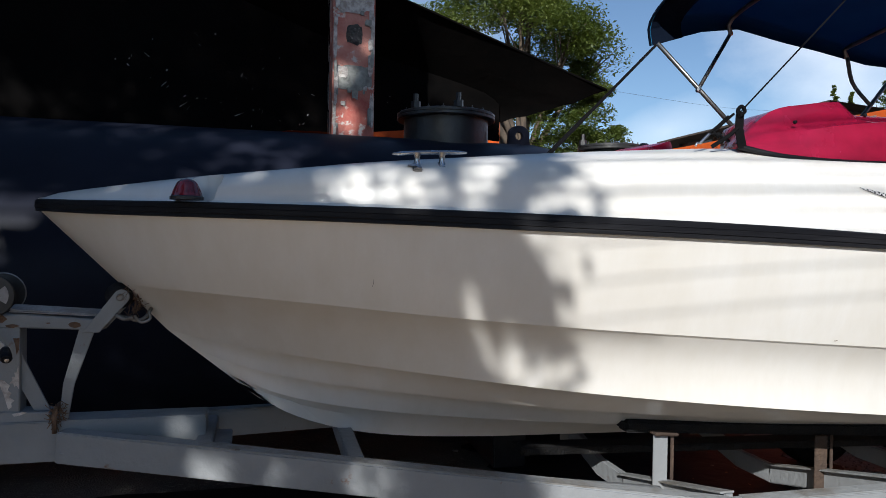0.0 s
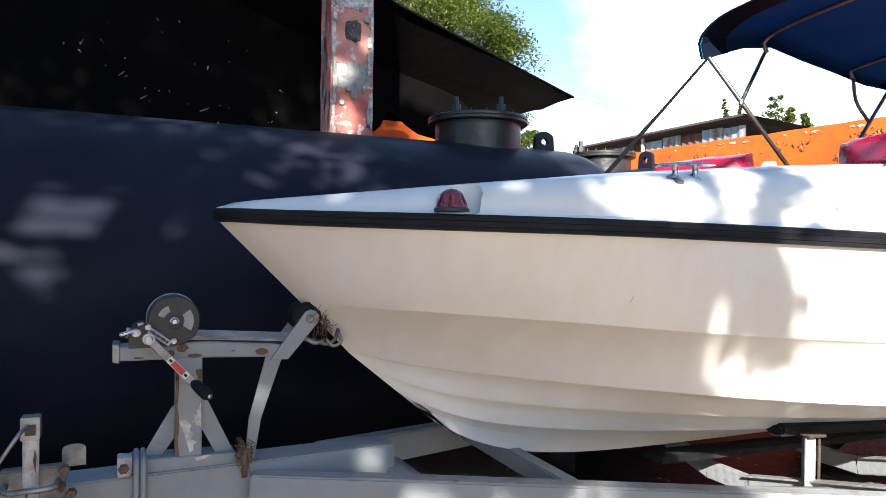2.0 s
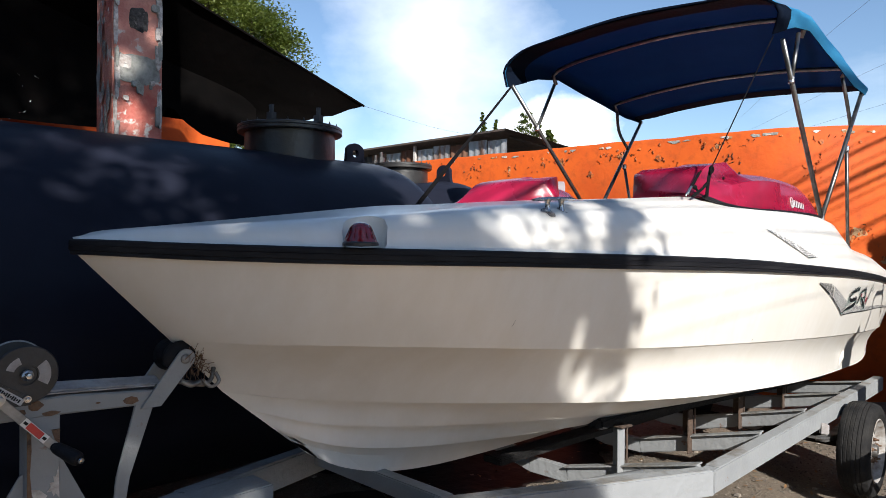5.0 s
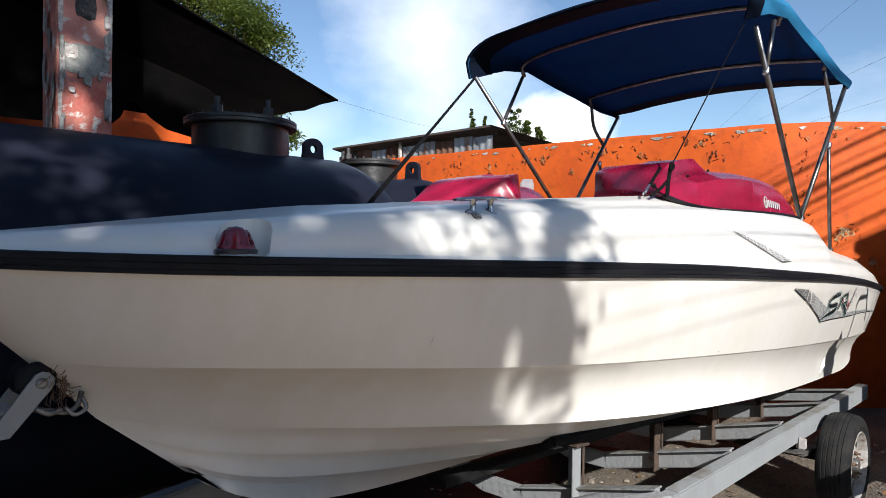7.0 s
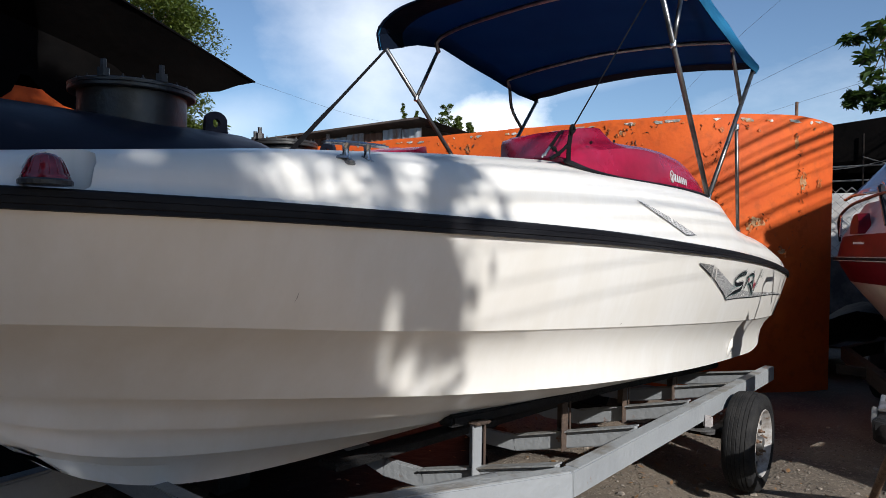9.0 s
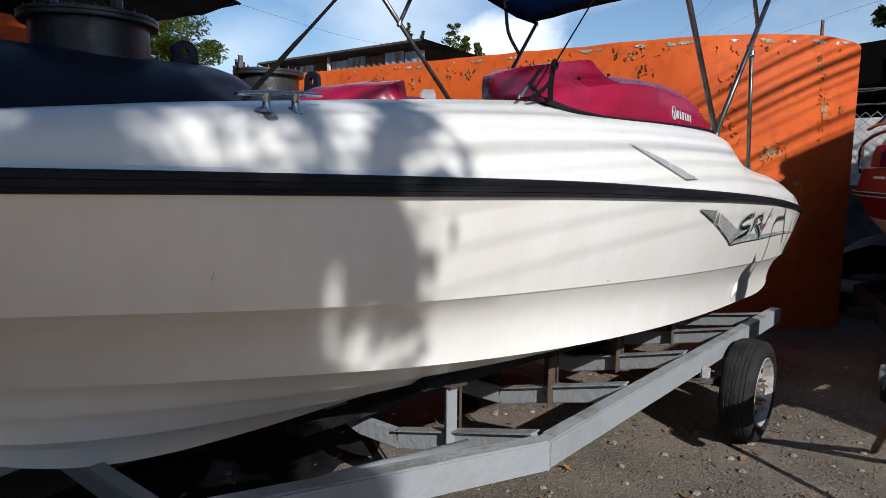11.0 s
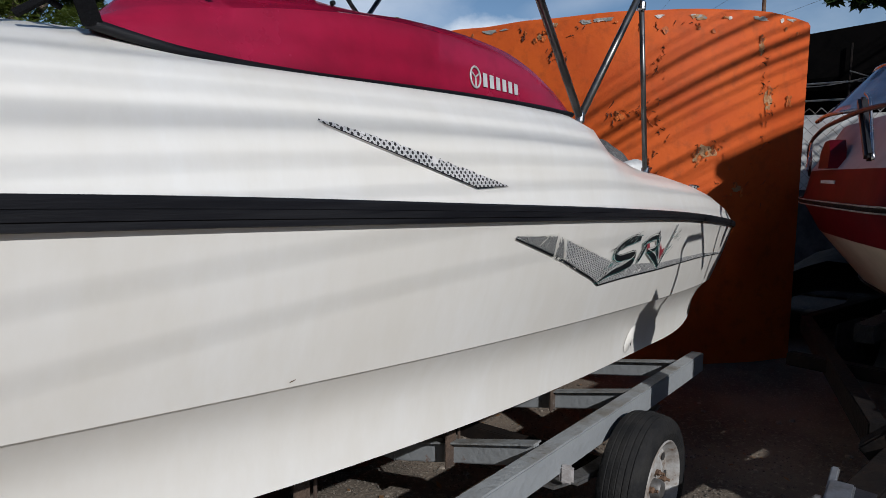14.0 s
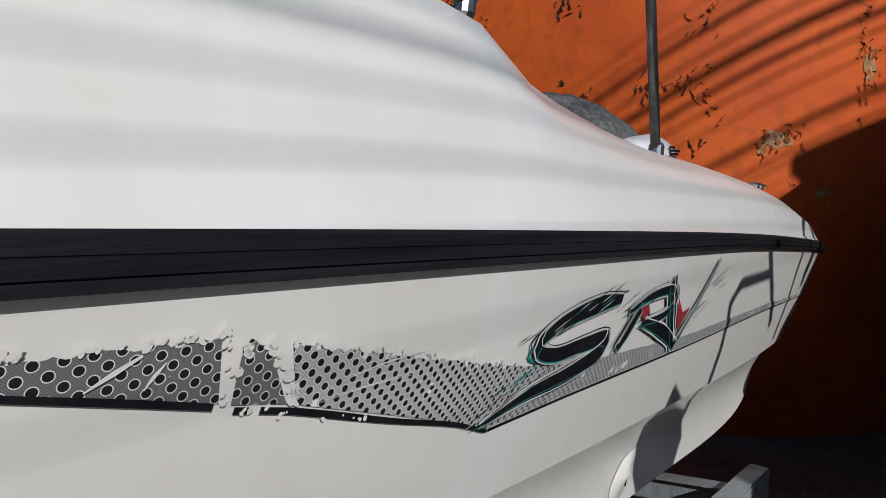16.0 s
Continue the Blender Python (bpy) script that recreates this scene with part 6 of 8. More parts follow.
# ---- black tanks ----
def make_tank(name, axis_y, z, r, x0, x1, head, label, m, neck=1.0):
    """A lying pressure tank with domed ends, a bolted manhole and a lifting lug; m places it."""
    e = new(name)
    tagged(e, label, "tank")
    e.matrix_world = m
    prof = [(0.0, x0 - head)] + [(r * math.sin(a), x0 - head * math.cos(a)) for a in (0.2, 0.45, 0.7, 0.95, 1.2, 1.4)] + [(r, x0)] + [(r, x0 + (x1 - x0) * k / 4) for k in (1, 2, 3)] + [(r, x1)] + [(r * math.cos(a), x1 + head * math.sin(a)) for a in (0.17, 0.37, 0.62, 0.87, 1.12, 1.37)] + [(0.0, x1 + head)]
    b = bmesh.new()
    lathe(b, prof, (0, 0, 0), (1, 0, 0), 72)
    me_ob = part("shell", b, TANK_PAINT, None, "blue-black painted steel shell with dents", smooth=True)
    me_ob.parent = e
    b = bmesh.new()
    mx = x1 - 0.55
    lathe(b, [(0.275 * neck, r - 0.1), (0.275 * neck, r + 0.13), (0.315 * neck, r + 0.13), (0.32 * neck, r + 0.135), (0.32 * neck, r + 0.15), (0.316 * neck, r + 0.153), (0.32 * neck, r + 0.156), (0.32 * neck, r + 0.17), (0.315 * neck, r + 0.174), (0.0, r + 0.178)], (mx, 0, 0), (0, 0, 1), 48)
    man = part("manhole", b, NECK_PAINT, None, "bolted black manhole neck and lid", smooth=True, angle=30)
    man.parent = e
    for k in range(20):
        a = 2 * math.pi * k / 20
        b = bmesh.new()
        big = k in (12, 15)
        s = 2.6 if big else 0.6
        lathe(b, [(0.012 * s, 0), (0.012 * s, 0.016 * s), (0.006 * s, 0.017 * s), (0.006 * s, 0.034 * s), (0, 0.034 * s)], (mx + 0.297 * neck * math.cos(a), 0.297 * neck * math.sin(a), r + 0.172), (0, 0, 1), 6)
        o = part("bolt", b, BLACK_PAINT)
        o.parent = man
    b = bmesh.new()
    prof2 = [(0.075 * math.cos(a), 0.03 + 0.06 * math.sin(a) + (0.045 if 0 < a < math.pi else 0)) for a in (math.pi * k / 10 for k in range(11))]
    outer = [(-0.09, -0.03)] + [(-p[0], p[1]) for p in prof2] + [(0.09, -0.03)]
    hole = [(-0.026 * math.cos(math.pi * k / (len(outer) - 1)), 0.065 + 0.026 * math.sin(math.pi * k / (len(outer) - 1))) for k in range(len(outer))]
    hole2 = [(-0.026 * math.cos(math.pi * k / (len(outer) - 1)), 0.065 - 0.026 * math.sin(math.pi * k / (len(outer) - 1))) for k in range(len(outer))]
    low = [(-0.09 + 0.18 * k / (len(outer) - 1), -0.03) for k in range(len(outer))]
    lx = x1 - 0.045
    for y in (-0.014, 0.014):
        loft(b, [[Vector((lx + p[0], y, r + p[1])) for p in outer], [Vector((lx + p[0], y, r + p[1])) for p in hole]])
        loft(b, [[Vector((lx + p[0], y, r + p[1])) for p in hole2], [Vector((lx + p[0], y, r + p[1])) for p in low]])
    loft(b, [[Vector((lx + p[0], y, r + p[1])) for p in outer] for y in (-0.014, 0.014)])
    for hh in (hole, hole2):
        loft(b, [[Vector((lx + p[0], y, r + p[1])) for p in hh] for y in (-0.014, 0.014)])
    o = part("lifting_lug", b, TANK_PAINT)
    o.parent = e
    for x in (x0 + 0.4, (x0 + x1) / 2, x1 - 0.3):
        b = bmesh.new()
        box(b, (x - 0.1, -0.62, -z), (x + 0.1, 0.62, -r * 0.72), 0.01)
        o = part("saddle", b, BLACK_PAINT)
        o.parent = e
    return e


make_tank("storage_tank", 4.3, 1.05, 0.90, -5.2, 1.72, 0.42, "huge blue-black horizontal steel tank beside the boat", pose(0, 4.3, 1.05))
make_tank("storage_tank", 4.3, 1.05, 0.85, -3.6, 0.2, 0.36, "black horizontal steel tank standing beyond the larger one", pose(2.72, 4.62, 1.06, 0, 0, -90), 0.80)

# ---- concrete post ----
bm = bmesh.new()
box(bm, (0.535, 5.5, -0.05), (0.875, 5.82, 4.6), 0.012)
for v in bm.verts:
    v.co += Vector((0.008 * noise.noise(v.co * 3), 0.006 * noise.noise(v.co * 4), 0))
post = tagged(part("concrete_post", bm, RED_POST), "square concrete post with flaking red paint and cement patches", "post")


def post_patch(x0, x1, z0, z1, material, lift):
    b = bmesh.new()
    n = 22
    rim = []
    for k in range(n):
        a = 2 * math.pi * k / n
        cx, cz = (x0 + x1) / 2, (z0 + z1) / 2
        sx, sz = math.copysign(abs(math.cos(a)) ** 0.5, math.cos(a)), math.copysign(abs(math.sin(a)) ** 0.5, math.sin(a))
        rim.append(b.verts.new((cx + (x1 - x0) / 2 * sx * random.uniform(0.88, 1), 5.5 - lift, cz + (z1 - z0) / 2 * sz * random.uniform(0.75, 1.05))))
    b.faces.new(rim)
    ex = bmesh.ops.extrude_face_region(b, geom=list(b.faces))
    bmesh.ops.translate(b, vec=(0, lift - 0.002, 0), verts=[v for v in ex["geom"] if isinstance(v, bmesh.types.BMVert)])
    return part("render_patch", b, material, post)


random.seed(3)
rnd_post = random.Random(31)
post_patch(0.546, 0.865, 2.51, 2.72, GREY_PATCH, 0.008)
post_patch(0.69, 0.745, 2.43, 2.56, GREY_PATCH, 0.010)
post_patch(0.56, 0.66, 2.60, 2.70, WHITE_FLAKE, 0.0095)
post_patch(0.639, 0.776, 2.87, 3.05, CAVITY, 0.006)
post_patch(0.54, 0.87, 3.12, 3.5, WHITE_FLAKE, 0.006)
post_patch(0.835, 0.872, 2.2, 2.5, WHITE_FLAKE, 0.006)
post_patch(0.84, 0.873, 2.72, 3.15, WHITE_FLAKE, 0.006)
post_patch(0.538, 0.565, 2.2, 2.42, WHITE_FLAKE, 0.006)
post_patch(0.538, 0.57, 2.75, 3.1, WHITE_FLAKE, 0.006)

for k in range(30):
    edge = k % 3
    x = (0.545 + rnd_post.uniform(0, 0.03)) if edge == 0 else (0.865 - rnd_post.uniform(0, 0.03)) if edge == 1 else rnd_post.uniform(0.56, 0.85)
    z = rnd_post.uniform(2.15, 3.3)
    w, h = (rnd_post.uniform(0.008, 0.022), rnd_post.uniform(0.03, 0.12)) if edge < 2 else (rnd_post.uniform(0.006, 0.03), rnd_post.uniform(0.006, 0.03))
    post_patch(max(0.545, x - w), min(0.864, x + w), z - h, z + h, rnd_post.choice([WHITE_FLAKE, WHITE_FLAKE, GREY_PATCH]), 0.011 + 0.0007 * k)
for k in range(16):
    z, y = rnd_post.uniform(2.1, 3.4), rnd_post.uniform(5.52, 5.75)
    b = bmesh.new()
    h, w = rnd_post.uniform(0.05, 0.2), rnd_post.uniform(0.015, 0.05)
    b.faces.new([b.verts.new((0.535 - 0.010 - 0.0007 * k, y + w * math.cos(a) * rnd_post.uniform(0.6, 1), z + h * math.sin(a) * rnd_post.uniform(0.6, 1))) for a in (0.2, 0.9, 1.7, 2.5, 3.3, 4.2, 5.1, 5.8)])
    part("render_patch", b, rnd_post.choice([WHITE_FLAKE, GREY_PATCH, CONCRETE]), post)

# ---- black awning ----
CORNER = Vector((3.45, 6.4, 2.9))
bm = bmesh.new()
rows = []
NA = 26
for i in range(NA):
    u = i / (NA - 1)
    # front edge climbs away from the corner; back edge sags to the wall
    f = lerp(CORNER, (-8.0, 6.6, 6.75), u)
    bk = lerp((2.5, 6.95, 2.6), (1.0, 8.5, 2.85), min(1, u / 0.22)) if u < 0.22 else lerp((1.0, 8.5, 2.85), (-8.0, 8.58, 3.3), (u - 0.22) / 0.78)
    row = []
    for j in range(14):
        v = j / 13
        p = lerp(f, bk, v)
        p.z -= 0.20 * math.sin(math.pi * v) * min(1, u * 4 + 0.1) + 0.03 * noise.noise((u * 9, v * 5, 0))
        row.append(p)
    rows.append(row)
loft(bm, rows)
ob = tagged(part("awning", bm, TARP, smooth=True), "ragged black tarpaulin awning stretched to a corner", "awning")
bm = bmesh.new()
tube(bm, [CORNER + Vector((-8.0, 0.14, 2.69)), CORNER], 0.012, 6)
part("edge_rope", bm, TARP, ob)
# hanging sheet under the awning, in joined panels, small tears painted as light specks
sheet = thing("hanging_tarpaulin", "black tarpaulin sheet with small tears hanging under the awning", "tarpaulin", at=(0, 7.0, 2.5))
cols = []
for i in range(110):
    x = 2.45 - (5.2 * i / 80 if i < 80 else 5.2 + 6.0 * (i - 80) / 29)
    top = 2.84 + 0.30 * (2.45 - x)
    low = float(np.interp(x, (-0.15, 0.2, 0.9, 1.45, 1.56, 1.70, 1.87, 2.1, 2.45), (2.2, 2.40, 2.42, 2.46, 2.72, 2.56, 2.45, 2.40, 2.38)))
    cols.append([Vector((x, 7.0 + 0.1 * math.sin(2.2 * x) + 0.03 * noise.noise((x * 2, v * 3, 2)), top + (low - top) * v)) for v in [k / 24 for k in range(25)]])
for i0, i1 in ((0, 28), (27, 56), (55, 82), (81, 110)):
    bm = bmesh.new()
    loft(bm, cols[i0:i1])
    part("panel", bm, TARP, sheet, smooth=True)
rnd = random.Random(12)
spots = [(-0.4, 2.62, 9), (-0.1, 2.55, 10), (0.28, 2.47, 12), (-1.3, 2.95, 8), (-0.95, 2.8, 9), (-0.25, 2.85, 7), (-0.7, 2.62, 8), (0.45, 2.75, 5), (-0.6, 3.2, 6), (1.15, 2.75, 6), (0.0, 3.05, 5), (-1.0, 3.15, 6)]
# White slivers paint the bright glints seen at the tears.
bm = bmesh.new()
for sx, sz, num in spots:
    for _ in range(max(2, num * 3 // 5)):
        x, z = sx + rnd.gauss(0, 0.10), sz + rnd.gauss(0, 0.06)
        y = 7.0 + 0.1 * math.sin(2.2 * x) - 0.05
        ln, lean, wd = 0.006 + 0.04 * rnd.random() ** 3, rnd.gauss(0, 0.8), 0.001 + 0.006 * rnd.random() ** 2
        q = [(x - wd, z), (x + wd, z + wd), (x + lean * ln + wd * 0.4, z - ln), (x + lean * ln - wd * 0.4, z - ln * 0.9)]
        bm.faces.new([bm.verts.new((a, y - rnd.uniform(0, 0.02), b)) for a, b in q])
tagged(part("torn_thread", bm, WHITE_PAINT, sheet), "white slivers painting bright glints at small tears", kind="stuff")
# Unseen cloth, added to keep the shelter's far end dark.
bm = bmesh.new()
box(bm, (-9, 8.5, 0), (-8.8, 4, 6.6))
tagged(part("shade_cloth", bm, TARP), "unseen black cloth added to close the shelter's end", "shade cloth")

# ---- corrugated shed beyond the wall ----
shed = thing("shed", "rusty corrugated-iron shed behind the orange wall", "shed", at=(9, 9, 0))
A, B = Vector((8.0, 12.2, 0)), Vector((8.0, 8.05, 0))


def corrugated(p, q, z0, z1, name, material, parent):
    b = bmesh.new()
    n = int((q - p).length / 0.035)
    t = (q - p).normalized()
    nn = Vector((t.y, -t.x, 0))
    rows = []
    for i in range(n + 1):
        c = p.lerp(q, i / n) + nn * (0.018 * math.sin(i * 2 * math.pi / 4))
        rows.append([c + Vector((0, 0, z0)), c + Vector((0, 0, z1))])
    loft(b, rows)
    return part(name, b, material, parent, smooth=True)


k = 9
for i in range(k):
    corrugated(A.lerp(B, i / k), A.lerp(B, (i + 1) / k - 0.003), 1.2, 3.26 + 0.03 * (i % 2), "wall_sheet", (DARK_CLUTTER, RUST_SHEET, CORRUGATED, RUST_SHEET, CORRUGATED, CORRUGATED, RUST_SHEET, CORRUGATED, CORRUGATED)[i], shed)
bm = bmesh.new()
eave = [(7.8, 12.35, 3.40), (7.8, 7.95, 3.40)]
ridge = [(9.9, 12.35, 3.02), (9.75, 7.0, 2.98)]
rows = [[Vector(eave[0]), Vector(eave[1])], [Vector(ridge[0]), Vector(ridge[1])]]
loft(bm, rows + [[p - Vector((0, 0, 0.035)) for p in rows[1]], [p - Vector((0, 0, 0.035)) for p in rows[0]], rows[0]])
part("roof", bm, ROOF_IRON, shed, "sagging rusted roof")
for k in range(4):
    bm = bmesh.new()
    y = 8.05 + 1.3 * k
    beam(bm, (8.05, y, 3.31), (9.6, y - 0.7, 3.0), 0.05, 0.08)
    part("rafter", bm, ROOF_IRON, shed)
bm = bmesh.new()
beam(bm, (7.94, 10.35, 1.2), (7.94, 10.35, 3.42), 0.05, 0.05, 0.004, (1, 0, 0))
part("timber_post", bm, WHITE_FLAKE, shed)
bm = bmesh.new()
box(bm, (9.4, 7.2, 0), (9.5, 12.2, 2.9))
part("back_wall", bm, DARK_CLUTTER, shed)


# ---- plants ----
def leaf_cloud(name, clumps, n, size, material, parent, seed=1, flat=0.6, label="", gaps=()):
    """Many small leaves scattered in uneven clumps; clumps are (centre, radius)."""
    rnd = random.Random(seed)
    verts, faces = [], []
    toward = -SUN_DIR
    for _ in range(n):
        c, r = rnd.choice(clumps)
        d = Vector((rnd.gauss(0, 1), rnd.gauss(0, 1), rnd.gauss(0, 1))).normalized() * r * rnd.random() ** 0.45
        p = Vector(c) + Vector((d.x, d.y, d.z * flat))
        s = size * rnd.uniform(0.6, 1.3)
        if any((p - g - toward * (p - g).dot(toward)).length < w for g, w in gaps):
            continue
        a = Vector((rnd.gauss(0, 1), rnd.gauss(0, 1), rnd.gauss(0, 0.5))).normalized()
        b = a.cross(Vector((rnd.gauss(0, 0.5), rnd.gauss(0, 0.5), 1))).normalized()
        i = len(verts)
        verts += [p - a * s, p + b * s * 0.42 + Vector((0, 0, 0.1 * s)), p + a * s, p - b * s * 0.42 + Vector((0, 0, 0.1 * s))]
        faces.append((i, i + 1, i + 2, i + 3))
    me = bpy.data.meshes.new(name)
    me.from_pydata(verts, [], faces)
    me.materials.append(material)
    ob = new(name, me)
    ob.parent = parent
    ob.location = -parent.location
    return tagged(ob, label, kind="stuff")


def make_tree(name, label, base, height, limbs, clumps, leaves, size, material, seed=1, r=0.2, gaps=()):
    e = thing(name, label, "tree", at=base)
    b = bmesh.new()
    base = Vector(base)
    rnd = random.Random(seed)
    fork = base + Vector((rnd.uniform(-0.3, 0.3), rnd.uniform(-0.3, 0.3), height * 0.45))
    tube(b, smooth_path([base - Vector((0, 0, 0.1)), base.lerp(fork, 0.5) + Vector((0.1, 0.05, 0)), fork], 8), r, 10, r * 0.7)
    part("trunk", b, BARK, e, smooth=True)
    for c, rad in clumps[:limbs]:
        b = bmesh.new()
        c = Vector(c)
        tube(b, smooth_path([fork, fork.lerp(c, 0.5) + Vector((0, 0, 0.25)), c], 8), r * 0.45, 6, 0.02)
        for _ in range(4):
            q = c + Vector((rnd.gauss(0, 0.6), rnd.gauss(0, 0.6), rnd.gauss(0.1, 0.3))) * rad
            tube(b, [fork.lerp(c, rnd.uniform(0.6, 0.95)), q], 0.02, 5, 0.006)
        part("limb", b, BARK, e, smooth=True)
    leaf_cloud("crown", clumps, leaves, size, material, e, seed, label="feathery green foliage", gaps=gaps)
    return e


rnd = random.Random(4)
cl = []
for k in range(84):
    a, rr = rnd.uniform(0, 2 * math.pi), rnd.random() ** 0.6
    cl.append(((5.2 + 2.5 * rr * math.cos(a), 14.5 + 1.8 * rr * math.sin(a), 6.0 + 1.6 * (1 - rr) + rnd.gauss(0, 0.25) - 0.5 * rr), rnd.uniform(0.35, 0.75)))
cl = [c for c in cl if c[0][0] + c[1] * 0.6 < 7.75]
for k in range(60):
    z = rnd.uniform(2.9, 5.6)
    cl.append(((rnd.uniform(5.7, 7.3 + 0.5 * math.sin(1.9 * z)), 14.3 + rnd.uniform(-0.8, 0.8), z), rnd.uniform(0.25, 0.5)))
make_tree("acacia_tree", "tall feathery green tree behind the black awning", (5.8, 14.5, 0), 6.5, 16, cl, 90000, 0.046, LEAF, 4, 0.22)
# unseen tree behind the camera, placed so that its crown shades the bow
rnd = random.Random(9)
cl = []
for k in range(210):
    y = rnd.uniform(-5.2, -2.2)
    z = 0.656 * (1.7 - y) + 0.5 + 5.0 * rnd.random() ** 1.3
    x = 0.50 - 0.546 * (1.7 - y) - 0.5 - 6.5 * rnd.random() ** 1.2
    cl.append(((x, y, z), rnd.uniform(0.4, 0.75)))
for k in range(16):
    cl.append(((-4.5 + rnd.uniform(-0.9, 0.9), -4 + rnd.uniform(-0.7, 0.7), rnd.uniform(8.2, 9.9)), rnd.uniform(0.2, 0.4)))
for k in range(110):
    y = rnd.uniform(-5.2, -2.6)
    cl.append(((-1.5 - 0.546 * (1.7 - y) - 5.0 * rnd.random(), y, 0.656 * (1.7 - y) + rnd.uniform(4.8, 9.2)), rnd.uniform(0.5, 0.85)))
GAPS = [((-1.12, 3.51, 1.47), 0.09), ((-1.01, 3.48, 1.41), 0.11), ((-0.9, 3.49, 1.45), 0.10), ((-1.16, 3.46, 1.36), 0.08), ((-1.15, 3.42, 1.2), 0.09), ((-0.65, 3.44, 1.32), 0.08), ((-0.6, 3.45, 1.38), 0.06), ((-1.3, 3.45, 1.3), 0.09), ((-0.25, 1.9, 0.77), 0.10), ((-0.01, 1.9, 0.73), 0.06),
        ((0.3, 1.9, 0.7), 0.12), ((-0.3, 2.2, 0.79), 0.07), ((-0.51, 2.37, 0.91), 0.05), ((0.69, 5.5, 2.25), 0.14), ((0.62, 5.5, 2.62), 0.10), ((0.6, 5.5, 2.9), 0.05)]
# openings that let flecks of sun down to the foredeck and the hull's shoulder
GAPS += [((0.33, 1.83, 1.435), 0.10), ((0.40, 1.822, 1.43), 0.11), ((0.47, 1.812, 1.43), 0.09), ((0.36, 1.86, 1.50), 0.075), ((0.22, 1.862, 1.468), 0.08), ((0.29, 1.85, 1.455), 0.085), ((0.555, 1.797, 1.428), 0.075), ((0.60, 1.79, 1.42), 0.085),
         ((0.61, 1.842, 1.522), 0.075), ((0.68, 1.832, 1.52), 0.08), ((0.79, 1.757, 1.412), 0.062), ((0.865, 1.752, 1.425), 0.055), ((0.775, 1.758, 1.296), 0.05), ((0.846, 1.763, 1.24), 0.06), ((0.86, 1.755, 1.28), 0.05), ((0.60, 1.826, 1.13), 0.048), ((0.61, 1.826, 1.08), 0.042),
         ((0.70, 1.895, 0.955), 0.042), ((0.735, 1.885, 1.0), 0.036), ((0.77, 1.885, 0.945), 0.042), ((0.85, 1.875, 0.93), 0.036), ((0.02, 1.95, 1.47), 0.055), ((-0.34, 2.2, 1.445), 0.05), ((-0.44, 2.28, 1.44), 0.05), ((-0.12, 2.06, 0.93), 0.06)]
GAPS = [(Vector(g), w * (0.84 if g[0] > 0.2 and g[2] > 1.4 else 1.0)) for g, w in GAPS]
shade = make_tree("shade_tree", "leafy yard tree that shades the bow", (-6.4, -4.8, 0), 6.0, 20, cl, 70000, 0.09, LEAF_DARK, 9, 0.24, GAPS)

# loose outer twigs of the same tree, whose leaves dapple the hull
twigs, fringe = bmesh.new(), []
for k in range(96):
    y = rnd.uniform(-3.4, -1.9)
    h = rnd.uniform(0.62, 1.85)
    edge = float(np.interp(h, (0.7, 0.96, 1.05, 1.19, 1.30, 1.38, 1.49, 1.6, 1.85), (0.48, 0.67, 0.765, 0.84, 0.873, 0.876, 0.845, 0.785, 0.64)))
    p = Vector((edge - 0.546 * (1.7 - y) - 0.04 - 0.6 * rnd.random() ** 1.2, y, 0.656 * (1.7 - y) + h))
    d = Vector((rnd.uniform(0.02, 0.12), rnd.gauss(0, 0.1), rnd.uniform(-0.25, 0.05)))
    tube(twigs, [p - d * 2.2, p - d, p + d * 0.6], 0.007, 4, 0.003)
    fringe += [(p + d * u, rnd.uniform(0.06, 0.12)) for u in (-1.6, -1.0, -0.5, 0.0, 0.4)]
for k in range(70):
    y, h = rnd.uniform(-3.4, -2.2), rnd.uniform(0.66, 1.40)
    p = Vector((0.62 - 0.546 * (1.7 - y) - 0.55 * rnd.random(), y, 0.656 * (1.7 - y) + h))
    d = Vector((rnd.uniform(0.02, 0.12), rnd.gauss(0, 0.1), rnd.uniform(-0.25, 0.05)))
    tube(twigs, [p - d * 2.2, p - d, p + d * 0.6], 0.007, 4, 0.003)
    fringe += [(p + d * u, rnd.uniform(0.07, 0.13)) for u in (-1.6, -1.0, -0.5, 0.0, 0.4)]
part("outer_twigs", twigs, BARK, shade)
leaf_cloud("outer_leaves", fringe, 12500, 0.05, LEAF_DARK, shade, 19, 0.9, "loose outer leaves", gaps=GAPS)

# far bushes above the shed roof
for y, top, wide, tall, sd in ((12.07, 4.8, 0.11, 0.7, 1), (11.65, 4.57, 0.09, 0.5, 2), (10.73, 4.6, 0.26, 0.6, 3), (10.33, 4.3, 0.12, 0.3, 4), (9.97, 4.11, 0.11, 0.25, 5)):
    cl = []
    for k in range(12):
        f = k / 11
        cl.append(((12.0 + rnd.gauss(0, wide * 0.4), y + rnd.gauss(0, wide * 0.45) * (1.1 - 0.7 * f), top - tall * (1 - f)), wide * rnd.uniform(0.45, 0.8) * (1.15 - 0.6 * f)))
    make_tree("shrub", "small green treetop beyond the shed roof", (12.0, y, 0), top, 3, cl, 900, 0.04, LEAF, sd, 0.05)

